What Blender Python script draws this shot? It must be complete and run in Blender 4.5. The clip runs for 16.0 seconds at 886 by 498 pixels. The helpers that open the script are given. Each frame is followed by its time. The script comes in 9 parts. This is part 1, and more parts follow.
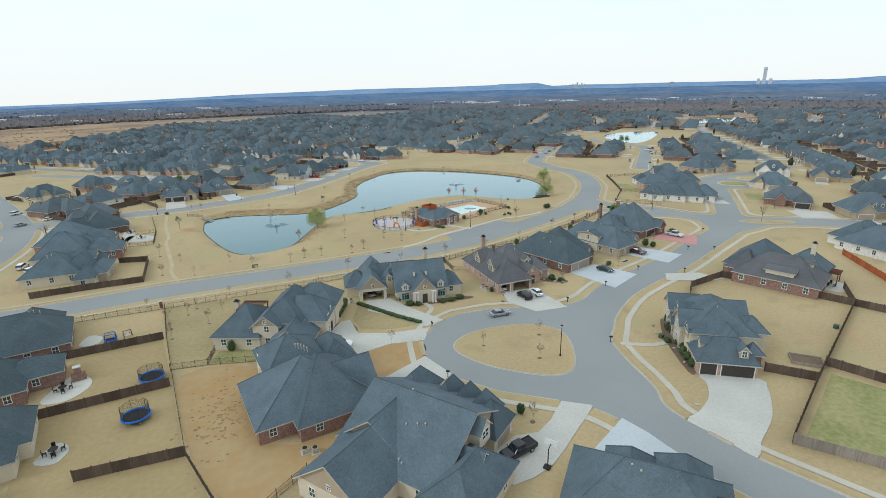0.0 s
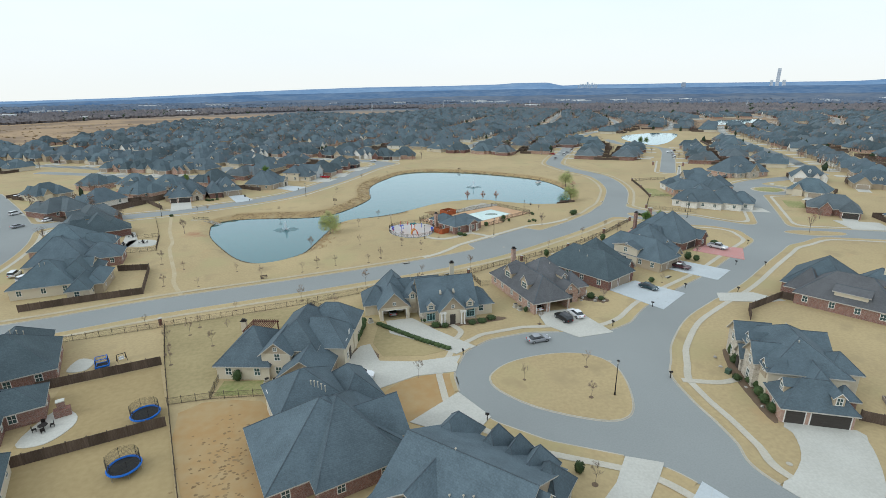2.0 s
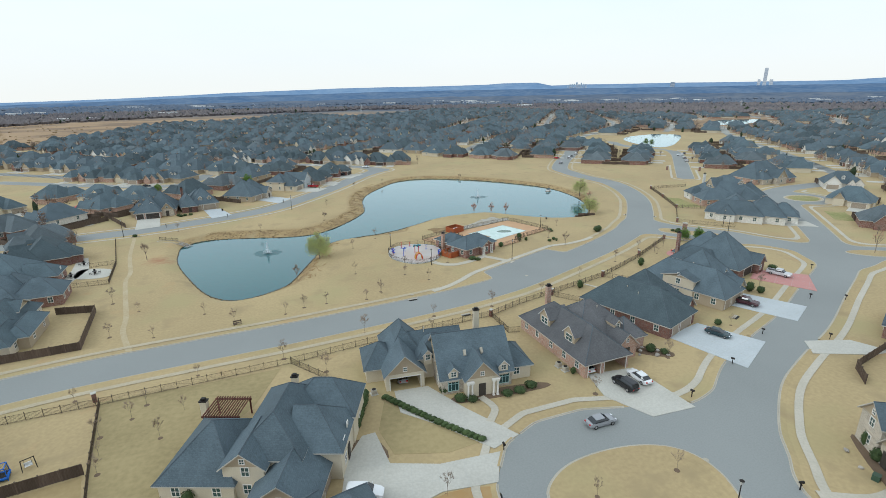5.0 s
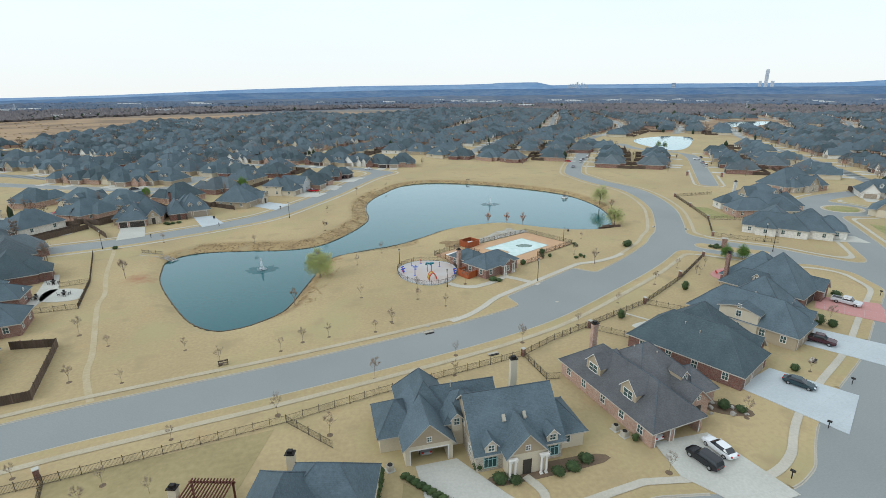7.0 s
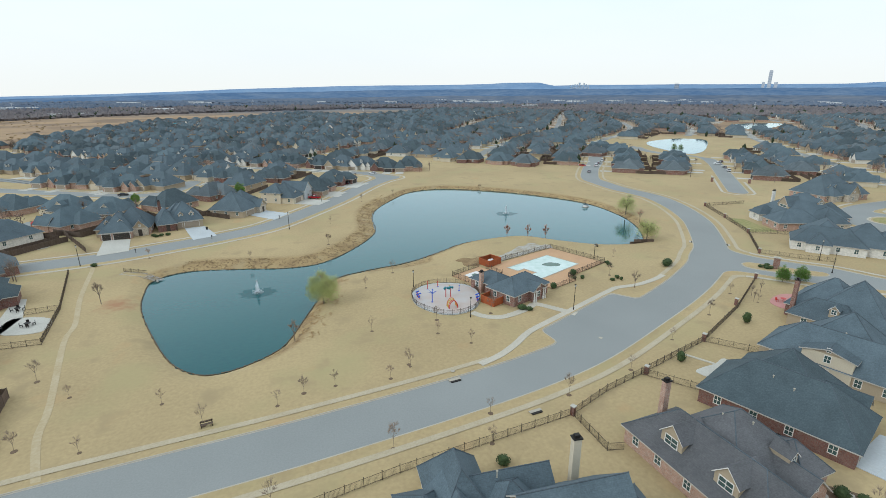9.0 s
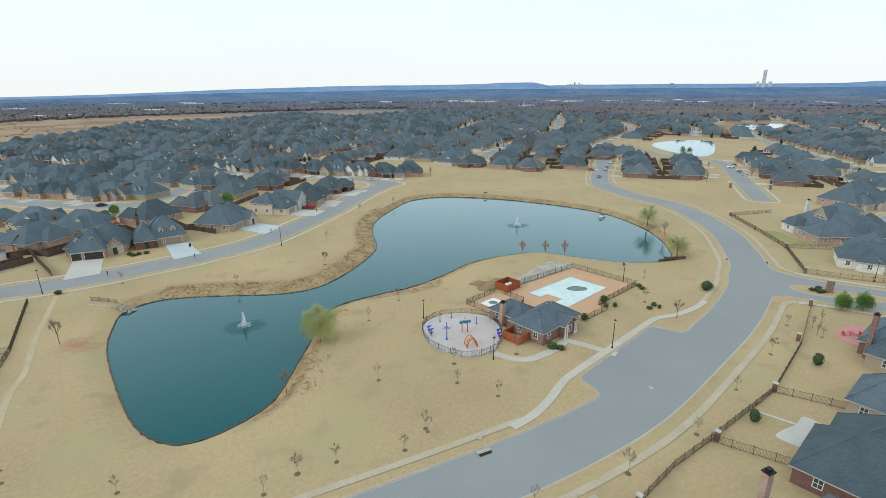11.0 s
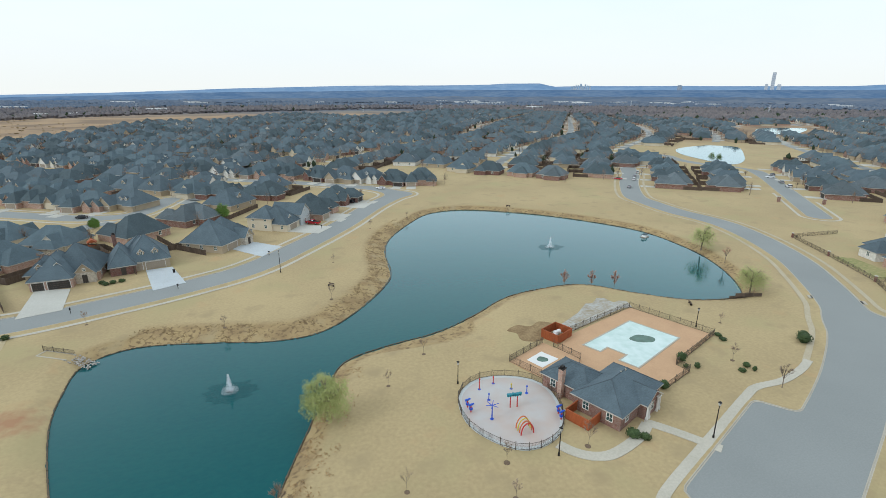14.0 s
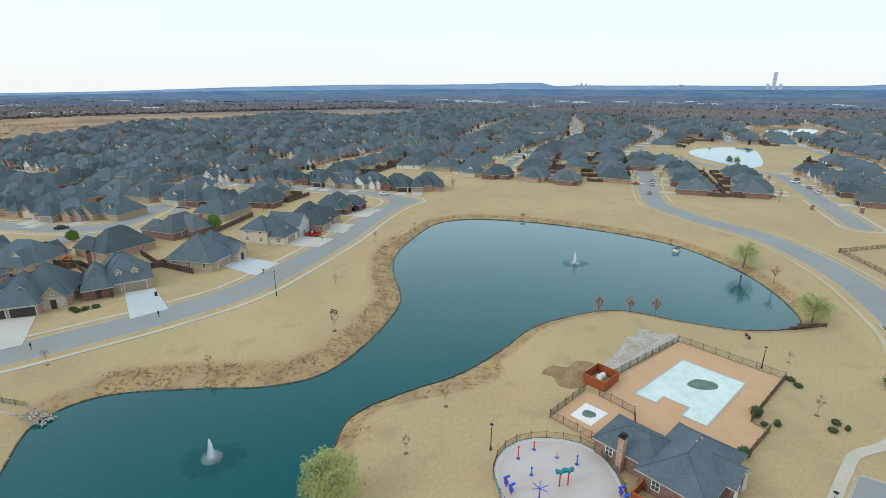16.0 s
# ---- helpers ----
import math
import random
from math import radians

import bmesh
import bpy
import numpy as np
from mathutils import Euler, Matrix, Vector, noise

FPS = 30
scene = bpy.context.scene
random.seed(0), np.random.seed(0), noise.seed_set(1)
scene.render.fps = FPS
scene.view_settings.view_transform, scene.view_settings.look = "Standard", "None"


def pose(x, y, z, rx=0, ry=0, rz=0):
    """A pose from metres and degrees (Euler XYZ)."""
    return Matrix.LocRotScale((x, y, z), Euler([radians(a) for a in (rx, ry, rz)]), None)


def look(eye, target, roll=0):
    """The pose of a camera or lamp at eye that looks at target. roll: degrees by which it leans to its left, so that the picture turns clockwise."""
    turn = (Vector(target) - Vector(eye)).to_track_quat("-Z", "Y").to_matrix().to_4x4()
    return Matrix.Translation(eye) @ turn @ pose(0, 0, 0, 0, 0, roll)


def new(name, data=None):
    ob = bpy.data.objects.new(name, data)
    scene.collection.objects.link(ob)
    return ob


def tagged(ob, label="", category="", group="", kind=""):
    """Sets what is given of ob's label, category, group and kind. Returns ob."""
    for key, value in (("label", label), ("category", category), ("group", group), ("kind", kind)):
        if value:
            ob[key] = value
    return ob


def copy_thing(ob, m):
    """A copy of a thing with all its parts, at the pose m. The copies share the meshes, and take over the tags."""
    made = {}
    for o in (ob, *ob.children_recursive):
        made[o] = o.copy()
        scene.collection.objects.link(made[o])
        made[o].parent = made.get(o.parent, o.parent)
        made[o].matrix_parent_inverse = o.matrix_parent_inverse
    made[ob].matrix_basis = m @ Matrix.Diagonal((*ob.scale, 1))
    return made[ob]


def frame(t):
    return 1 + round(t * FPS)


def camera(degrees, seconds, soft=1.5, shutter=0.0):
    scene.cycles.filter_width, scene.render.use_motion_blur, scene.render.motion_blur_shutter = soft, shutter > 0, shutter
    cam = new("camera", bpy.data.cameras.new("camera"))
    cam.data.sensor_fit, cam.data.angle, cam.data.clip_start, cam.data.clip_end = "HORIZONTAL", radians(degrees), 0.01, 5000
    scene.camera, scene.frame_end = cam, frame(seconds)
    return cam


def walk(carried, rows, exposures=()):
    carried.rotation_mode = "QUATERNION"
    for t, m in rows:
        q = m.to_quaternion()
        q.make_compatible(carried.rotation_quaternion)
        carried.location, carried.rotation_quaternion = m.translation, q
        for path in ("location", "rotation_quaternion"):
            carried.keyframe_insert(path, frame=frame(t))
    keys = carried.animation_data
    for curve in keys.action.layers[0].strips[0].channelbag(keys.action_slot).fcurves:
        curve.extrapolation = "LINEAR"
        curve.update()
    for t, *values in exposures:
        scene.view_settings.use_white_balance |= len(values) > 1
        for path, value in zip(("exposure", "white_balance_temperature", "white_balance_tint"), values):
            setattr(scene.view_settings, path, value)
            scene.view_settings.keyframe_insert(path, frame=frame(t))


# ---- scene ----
cam = camera(84.0, 16.0, soft=0.65)

PATH = [
    (0, (2.49, -4.14, 48.701), (3.013, -2.307, 48.096), -1.2),
    (0.5, (2.04, -1.167, 48.645), (2.554, 0.668, 48.038), -1.0),
    (1, (1.603, 2.114, 48.58), (2.104, 3.952, 47.973), -1.1),
    (1.5, (1.219, 5.763, 48.513), (1.714, 7.603, 47.904), -0.9),
    (2, (1.004, 9.74, 48.446), (1.502, 11.579, 47.837), -0.7),
    (2.5, (1.046, 13.959, 48.382), (1.554, 15.795, 47.774), -0.8),
    (3, (1.338, 18.342, 48.343), (1.857, 20.176, 47.736), -0.8),
    (3.5, (1.743, 22.847, 48.331), (2.269, 24.677, 47.721), -0.8),
    (4, (2.023, 27.7, 48.324), (2.553, 29.531, 47.718), -0.9),
    (6.5, (2.832, 51.007, 48.492), (3.379, 52.831, 47.88), -0.6),
    (7, (2.803, 55.705, 48.458), (3.347, 57.53, 47.846), -0.4),
    (7.5, (2.799, 60.421, 48.451), (3.341, 62.246, 47.838), -0.2),
    (8, (2.848, 65.07, 48.451), (3.387, 66.896, 47.839), -0.1),
    (9, (3.051, 74.219, 48.535), (3.594, 76.044, 47.923), -0.2),
    (11.5, (4.087, 96.546, 49.308), (4.651, 98.365, 48.696), -0.3),
    (12, (4.237, 100.857, 49.364), (4.799, 102.677, 48.754), -0.3),
    (12.5, (4.374, 105.113, 49.409), (4.929, 106.935, 48.799), -0.2),
    (13, (4.512, 109.434, 49.492), (5.063, 111.257, 48.881), -0.0),
    (13.5, (4.72, 113.858, 49.582), (5.272, 115.681, 48.973), -0.1),
    (14, (4.979, 118.319, 49.673), (5.53, 120.142, 49.062), 0.1),
    (14.5, (5.265, 122.762, 49.756), (5.816, 124.585, 49.146), 0.1),
    (15, (5.45, 127.131, 49.809), (6.005, 128.953, 49.198), 0.0),
    (15.5, (5.559, 131.467, 49.854), (6.114, 133.289, 49.243), 0.1),
    (16, (5.574, 135.778, 49.903), (6.128, 137.599, 49.289), 0.2),
]
walk(cam, [(t, look(eye, target, roll)) for t, eye, target, roll in PATH], [(0, -0.52, 5800, 4), (16, -0.52, 5800, 4)])

# ---- world and light: bright overcast winter sky ----
world = bpy.data.worlds.new("overcast_sky")
scene.world = world
world.use_nodes = True
wn, wl = world.node_tree.nodes, world.node_tree.links
sky = wn.new("ShaderNodeTexSky")
sky.sky_type, sky.sun_disc = "NISHITA", False
sky.sun_elevation, sky.sun_rotation = radians(34), radians(262)
sky.air_density, sky.dust_density = 1.0, 2.0
cloud = wn.new("ShaderNodeTexNoise")
cloud.inputs["Scale"].default_value, cloud.inputs["Detail"].default_value = 2.2, 4.0
coord = wn.new("ShaderNodeTexCoord")
stretch = wn.new("ShaderNodeMapping")
stretch.inputs["Scale"].default_value = (1.0, 1.0, 4.0)
ramp = wn.new("ShaderNodeValToRGB")
ramp.color_ramp.elements[0].position, ramp.color_ramp.elements[0].color = 0.35, (10.5, 10.8, 10.9, 1)
ramp.color_ramp.elements[1].position, ramp.color_ramp.elements[1].color = 0.65, (11.2, 11.2, 11.1, 1)
veil = wn.new("ShaderNodeMix")
veil.data_type = "RGBA"
veil.inputs[0].default_value = 0.94
wl.new(coord.outputs["Generated"], stretch.inputs["Vector"])
wl.new(stretch.outputs["Vector"], cloud.inputs["Vector"])
wl.new(cloud.outputs["Fac"], ramp.inputs["Fac"])
wl.new(sky.outputs["Color"], veil.inputs[6])
glow = wn.new("ShaderNodeSeparateXYZ")
low_sky = wn.new("ShaderNodeMapRange")
low_sky.inputs["From Min"].default_value, low_sky.inputs["From Max"].default_value = 0.0, 0.16
warm = wn.new("ShaderNodeMix")
warm.data_type = "RGBA"
warm.inputs[6].default_value = (11.2, 10.5, 9.5, 1)
wl.new(coord.outputs["Generated"], glow.inputs[0])
wl.new(glow.outputs[2], low_sky.inputs["Value"])
wl.new(low_sky.outputs[0], warm.inputs[0])
wl.new(ramp.outputs["Color"], warm.inputs[7])
wl.new(warm.outputs[2], veil.inputs[7])
wl.new(veil.outputs[2], wn["Background"].inputs["Color"])
wn["Background"].inputs["Strength"].default_value = 0.135

sun_data = bpy.data.lights.new("sun", "SUN")
sun_data.energy, sun_data.angle, sun_data.color = 1.5, radians(20), (1.0, 0.96, 0.9)
sun = new("sun", sun_data)
sun.matrix_world = look((0, 0, 0), (-math.sin(radians(262)) * math.cos(radians(34)), -math.cos(radians(262)) * math.cos(radians(34)), -math.sin(radians(34))))



# ---- materials ----
def mat(name, color, rough=0.8, metal=0.0, spot=None, fine=8.0, coarse=0.25, amount=0.5, bump=0.0, vary=0.0, spec=0.3, world_space=False, stretch_xyz=(1, 1, 1)):
    """A surface with grain (fine) and blotches (coarse) between color and spot, both in cycles a metre."""
    m = bpy.data.materials.new(name)
    m.use_nodes = True
    n, k = m.node_tree.nodes, m.node_tree.links
    b = n["Principled BSDF"]
    b.inputs["Roughness"].default_value, b.inputs["Metallic"].default_value = rough, metal
    b.inputs["Specular IOR Level"].default_value = spec
    spot = spot or tuple(c * 0.7 for c in color)
    if world_space:
        src = n.new("ShaderNodeNewGeometry").outputs["Position"]
    else:
        src = n.new("ShaderNodeTexCoord").outputs["Object"]
    mp = n.new("ShaderNodeMapping")
    mp.inputs["Scale"].default_value = stretch_xyz
    k.new(src, mp.inputs["Vector"])
    a, c = n.new("ShaderNodeTexNoise"), n.new("ShaderNodeTexNoise")
    a.inputs["Scale"].default_value, a.inputs["Detail"].default_value = fine, 3.0
    c.inputs["Scale"].default_value, c.inputs["Detail"].default_value = coarse, 3.0
    k.new(mp.outputs["Vector"], a.inputs["Vector"]), k.new(mp.outputs["Vector"], c.inputs["Vector"])
    add = n.new("ShaderNodeMath")
    add.operation = "ADD"
    k.new(a.outputs["Fac"], add.inputs[0]), k.new(c.outputs["Fac"], add.inputs[1])
    fit_range = n.new("ShaderNodeMapRange")
    fit_range.inputs["From Min"].default_value, fit_range.inputs["From Max"].default_value = 0.75, 1.3
    fit_range.inputs["To Max"].default_value = amount
    k.new(add.outputs[0], fit_range.inputs["Value"])
    mix = n.new("ShaderNodeMix")
    mix.data_type = "RGBA"
    mix.inputs[6].default_value, mix.inputs[7].default_value = (*color, 1), (*spot, 1)
    k.new(fit_range.outputs[0], mix.inputs[0])
    out = mix.outputs[2]
    if vary:
        info, hsv, rng = n.new("ShaderNodeObjectInfo"), n.new("ShaderNodeHueSaturation"), n.new("ShaderNodeMapRange")
        rng.inputs["To Min"].default_value, rng.inputs["To Max"].default_value = 1 - vary, 1 + vary
        k.new(info.outputs["Random"], rng.inputs["Value"])
        k.new(rng.outputs[0], hsv.inputs["Value"]), k.new(out, hsv.inputs["Color"])
        out = hsv.outputs["Color"]
    k.new(out, b.inputs["Base Color"])
    if bump:
        bp = n.new("ShaderNodeBump")
        bp.inputs["Strength"].default_value, bp.inputs["Distance"].default_value = bump, 0.05
        k.new(a.outputs["Fac"], bp.inputs["Height"]), k.new(bp.outputs["Normal"], b.inputs["Normal"])
    return m


def brick_mat(name, color, other, mortar, scale=1.0, vary=0.1):
    """Brick courses about 7.5 cm high, run on the wall's length and height."""
    m = mat(name, color, 0.85, vary=0.0)
    n, k = m.node_tree.nodes, m.node_tree.links
    sep, add, com = n.new("ShaderNodeSeparateXYZ"), n.new("ShaderNodeMath"), n.new("ShaderNodeCombineXYZ")
    tc = n.new("ShaderNodeTexCoord")
    k.new(tc.outputs["Object"], sep.inputs[0])
    k.new(sep.outputs[0], add.inputs[0]), k.new(sep.outputs[1], add.inputs[1])
    k.new(add.outputs[0], com.inputs[0]), k.new(sep.outputs[2], com.inputs[1])
    br = n.new("ShaderNodeTexBrick")
    br.inputs["Color1"].default_value, br.inputs["Color2"].default_value, br.inputs["Mortar"].default_value = (*color, 1), (*other, 1), (*mortar, 1)
    br.inputs["Scale"].default_value, br.inputs["Brick Width"].default_value, br.inputs["Row Height"].default_value = scale, 0.24, 0.085
    br.inputs["Mortar Size"].default_value = 0.012
    k.new(com.outputs[0], br.inputs["Vector"])
    big = n.new("ShaderNodeTexNoise")
    big.inputs["Scale"].default_value = 1.6
    k.new(tc.outputs["Object"], big.inputs["Vector"])
    hsv, rng = n.new("ShaderNodeHueSaturation"), n.new("ShaderNodeMapRange")
    rng.inputs["To Min"].default_value, rng.inputs["To Max"].default_value = 0.65, 1.35
    k.new(big.outputs["Fac"], rng.inputs["Value"]), k.new(rng.outputs[0], hsv.inputs["Value"])
    k.new(br.outputs["Color"], hsv.inputs["Color"]), k.new(hsv.outputs["Color"], n["Principled BSDF"].inputs["Base Color"])
    return m


def shingle_mat(name, color, vary=0.12):
    """Asphalt shingles: short tabs in courses, mottled, paler where worn."""
    m = mat(name, color, 0.9, spot=tuple(c * 0.6 for c in color), fine=5.0, coarse=0.3, amount=0.75, bump=0.35, vary=vary)
    n, k = m.node_tree.nodes, m.node_tree.links
    b = n["Principled BSDF"]
    old = b.inputs["Base Color"].links[0].from_socket
    sep, add, com = n.new("ShaderNodeSeparateXYZ"), n.new("ShaderNodeMath"), n.new("ShaderNodeCombineXYZ")
    tc = n.new("ShaderNodeTexCoord")
    k.new(tc.outputs["Object"], sep.inputs[0])
    k.new(sep.outputs[0], add.inputs[0]), k.new(sep.outputs[1], add.inputs[1])
    k.new(add.outputs[0], com.inputs[0]), k.new(sep.outputs[2], com.inputs[1])
    br = n.new("ShaderNodeTexBrick")
    br.inputs["Color1"].default_value, br.inputs["Color2"].default_value, br.inputs["Mortar"].default_value = (1.08, 1.08, 1.08, 1), (0.92, 0.92, 0.93, 1), (0.84, 0.84, 0.84, 1)
    br.inputs["Scale"].default_value, br.inputs["Brick Width"].default_value, br.inputs["Row Height"].default_value = 1.0, 0.33, 0.14
    br.inputs["Mortar Size"].default_value = 0.008
    k.new(com.outputs[0], br.inputs["Vector"])
    mul = n.new("ShaderNodeMix")
    mul.data_type, mul.blend_type = "RGBA", "MULTIPLY"
    mul.inputs[0].default_value = 1.0
    k.new(old, mul.inputs[6]), k.new(br.outputs["Color"], mul.inputs[7]), k.new(mul.outputs[2], b.inputs["Base Color"])
    return m


STREET = mat("worn_grey_street", (0.27, 0.283, 0.276), 0.85, spot=(0.205, 0.217, 0.212), fine=4.0, coarse=0.045, amount=0.6, bump=0.02, world_space=True)
CONCRETE = mat("pale_concrete", (0.51, 0.5, 0.45), 0.85, spot=(0.4, 0.385, 0.34), fine=3.0, coarse=0.12, amount=0.8, bump=0.1, world_space=True)
DRIVE_BLUE = mat("clean_driveway_concrete", (0.49, 0.525, 0.54), 0.8, spot=(0.39, 0.42, 0.435), fine=3.0, coarse=0.15, amount=0.7, world_space=True)
DRIVE_PINK = mat("red_tinted_concrete", (0.5, 0.25, 0.23), 0.85, spot=(0.42, 0.22, 0.2), fine=3.0, coarse=0.2, amount=0.7, world_space=True)
PAVING = mat("aged_pavement_concrete", (0.5, 0.465, 0.39), 0.85, spot=(0.4, 0.37, 0.3), fine=3.0, coarse=0.15, amount=0.9, world_space=True)
PARK_PATH = mat("dull_path_concrete", (0.46, 0.4, 0.29), 0.85, spot=(0.37, 0.31, 0.205), fine=3.0, coarse=0.2, amount=0.9, world_space=True)
WORN_PATH = mat("sandy_worn_path", (0.46, 0.385, 0.255), 0.9, spot=(0.4, 0.32, 0.185), fine=2.0, coarse=0.25, amount=1.0, world_space=True)
KERB = mat("kerb_concrete", (0.44, 0.405, 0.335), 0.85, spot=(0.34, 0.31, 0.255), fine=4.0, coarse=0.2, amount=0.8, world_space=True)


def water_mat(name, deep, shoal, gloss, rough, relief, scale):
    """Dark water whose gloss grows towards a grazing view; deep and shoal are its body colours."""
    m = mat(name, deep, 0.5, spot=shoal, fine=scale, coarse=0.02, amount=1.0, bump=relief, spec=0.0, world_space=True, stretch_xyz=(1.0, 1.8, 1.0))
    n, k = m.node_tree.nodes, m.node_tree.links
    b = n["Principled BSDF"]
    sheen, facing, steep, gain, mixer = n.new("ShaderNodeBsdfGlossy"), n.new("ShaderNodeLayerWeight"), n.new("ShaderNodeMath"), n.new("ShaderNodeMath"), n.new("ShaderNodeMixShader")
    sheen.inputs["Color"].default_value, sheen.inputs["Roughness"].default_value = (0.86, 0.97, 1.0, 1), rough
    facing.inputs["Blend"].default_value = 0.5
    steep.operation, gain.operation = "POWER", "MULTIPLY"
    steep.inputs[1].default_value, gain.inputs[1].default_value = 4.3, gloss
    gain.use_clamp = True
    normal = b.inputs["Normal"].links[0].from_socket
    k.new(normal, sheen.inputs["Normal"]), k.new(normal, facing.inputs["Normal"])
    k.new(facing.outputs["Facing"], steep.inputs[0]), k.new(steep.outputs[0], gain.inputs[0]), k.new(gain.outputs[0], mixer.inputs[0])
    k.new(b.outputs[0], mixer.inputs[1]), k.new(sheen.outputs[0], mixer.inputs[2])
    k.new(mixer.outputs[0], n["Material Output"].inputs["Surface"])
    return m


WATER = water_mat("pond_water", (0.012, 0.078, 0.088), (0.016, 0.092, 0.094), 1.2, 0.07, 0.22, 0.9)
MUD = mat("dark_wet_bank", (0.085, 0.07, 0.05), 0.8, spot=(0.17, 0.135, 0.085), fine=3.0, coarse=0.4, world_space=True)
ROOF_BLUE = shingle_mat("slate_blue_shingles", (0.108, 0.143, 0.165))
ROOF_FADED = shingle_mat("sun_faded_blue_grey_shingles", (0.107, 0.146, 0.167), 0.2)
ROOF_TAUPE = shingle_mat("faded_taupe_shingles", (0.12, 0.145, 0.158), 0.2)
ROOF_DARK = shingle_mat("charcoal_shingles", (0.08, 0.108, 0.121))
ROOF_BROWN = shingle_mat("weathered_brown_grey_shingles", (0.128, 0.13, 0.136))
BRICK_RED = brick_mat("red_brick", (0.25, 0.115, 0.085), (0.175, 0.08, 0.065), (0.3, 0.25, 0.21))
BRICK_PINK = brick_mat("pink_tan_brick", (0.42, 0.26, 0.19), (0.34, 0.19, 0.14), (0.45, 0.38, 0.32))
BRICK_BROWN = brick_mat("brown_brick", (0.2, 0.085, 0.06), (0.14, 0.06, 0.05), (0.2, 0.16, 0.14))
BRICK_WHITE = brick_mat("painted_white_brick", (0.68, 0.66, 0.6), (0.6, 0.58, 0.53), (0.62, 0.6, 0.56))
STONE = brick_mat("cream_stone_veneer", (0.5, 0.44, 0.35), (0.33, 0.29, 0.24), (0.55, 0.5, 0.42), 0.38)
STUCCO = mat("cream_stucco", (0.6, 0.535, 0.41), 0.9, spot=(0.5, 0.44, 0.34), fine=6, coarse=0.3, amount=0.7, bump=0.1)
TAN = mat("tan_siding", (0.4, 0.33, 0.235), 0.85, spot=(0.33, 0.27, 0.19), fine=6, coarse=0.4, amount=0.7)
TRIM = mat("white_trim_paint", (0.72, 0.7, 0.66), 0.6, spot=(0.6, 0.58, 0.54), amount=0.5)
FASCIA = mat("weathered_fascia", (0.5, 0.47, 0.42), 0.7, amount=0.5)
GLASS = mat("window_glass", (0.035, 0.07, 0.075), 0.05, spot=(0.05, 0.1, 0.1), fine=0.7, coarse=0.3, amount=1.0, spec=0.9)
DOOR_DARK = mat("dark_brown_garage_door", (0.06, 0.052, 0.045), 0.6, amount=0.5)
DOOR_TAN = mat("tan_garage_door", (0.36, 0.3, 0.23), 0.6, amount=0.5)
IRON = mat("black_iron", (0.025, 0.022, 0.02), 0.5, metal=0.3, amount=0.4)
FENCE_IRON = mat("bronze_fence_iron", (0.105, 0.084, 0.064), 0.55, metal=0.2, amount=0.4)
WOOD_FENCE = mat("weathered_fence_boards", (0.085, 0.06, 0.045), 0.85, spot=(0.14, 0.105, 0.08), fine=3, coarse=0.5, amount=0.9, vary=0.25, stretch_xyz=(8, 8, 0.7))
WOOD_GREY = mat("grey_fence_boards", (0.3, 0.26, 0.22), 0.85, spot=(0.2, 0.17, 0.14), fine=3, coarse=0.5, amount=0.9, vary=0.2, stretch_xyz=(8, 8, 0.7))
WOOD_ORANGE = mat("orange_stained_boards", (0.38, 0.105, 0.035), 0.7, spot=(0.25, 0.065, 0.025), fine=3, coarse=0.5, amount=0.8, vary=0.15, stretch_xyz=(6, 6, 0.7))
BARK = mat("grey_bark", (0.22, 0.175, 0.14), 0.9, spot=(0.13, 0.1, 0.08), fine=6, coarse=1)
TWIG = mat("bare_twigs", (0.32, 0.25, 0.19), 0.9, spot=(0.24, 0.18, 0.14), fine=2, coarse=0.5, vary=0.2)
TWIG_RED = mat("rusty_twigs", (0.5, 0.28, 0.2), 0.9, spot=(0.38, 0.21, 0.15), fine=2, coarse=0.5)
WILLOW = mat("fresh_willow_leaves", (0.42, 0.45, 0.17), 0.8, spot=(0.32, 0.35, 0.12), fine=2, coarse=0.6, amount=0.9)
EVERGREEN = mat("dark_evergreen_leaves", (0.035, 0.06, 0.02), 0.8, spot=(0.07, 0.1, 0.035), fine=3, coarse=0.8, amount=0.9, vary=0.2)
MULCH = mat("brown_mulch", (0.17, 0.12, 0.08), 0.95, spot=(0.1, 0.068, 0.045), fine=6, coarse=1, world_space=True)
ROCK = mat("grey_rock", (0.4, 0.37, 0.33), 0.9, spot=(0.27, 0.25, 0.22), fine=3, coarse=0.7, vary=0.2)


# ---- shape tools ----
def mesh_of(name, verts, faces, mats, slots=None, smooth=False):
    me = bpy.data.meshes.new(name)
    me.from_pydata([tuple(v) for v in verts], [], faces)
    for m in mats if isinstance(mats, (list, tuple)) else [mats]:
        me.materials.append(m)
    if slots:
        me.polygons.foreach_set("material_index", slots)
    if smooth:
        me.polygons.foreach_set("use_smooth", [True] * len(me.polygons))
    me.update()
    return me


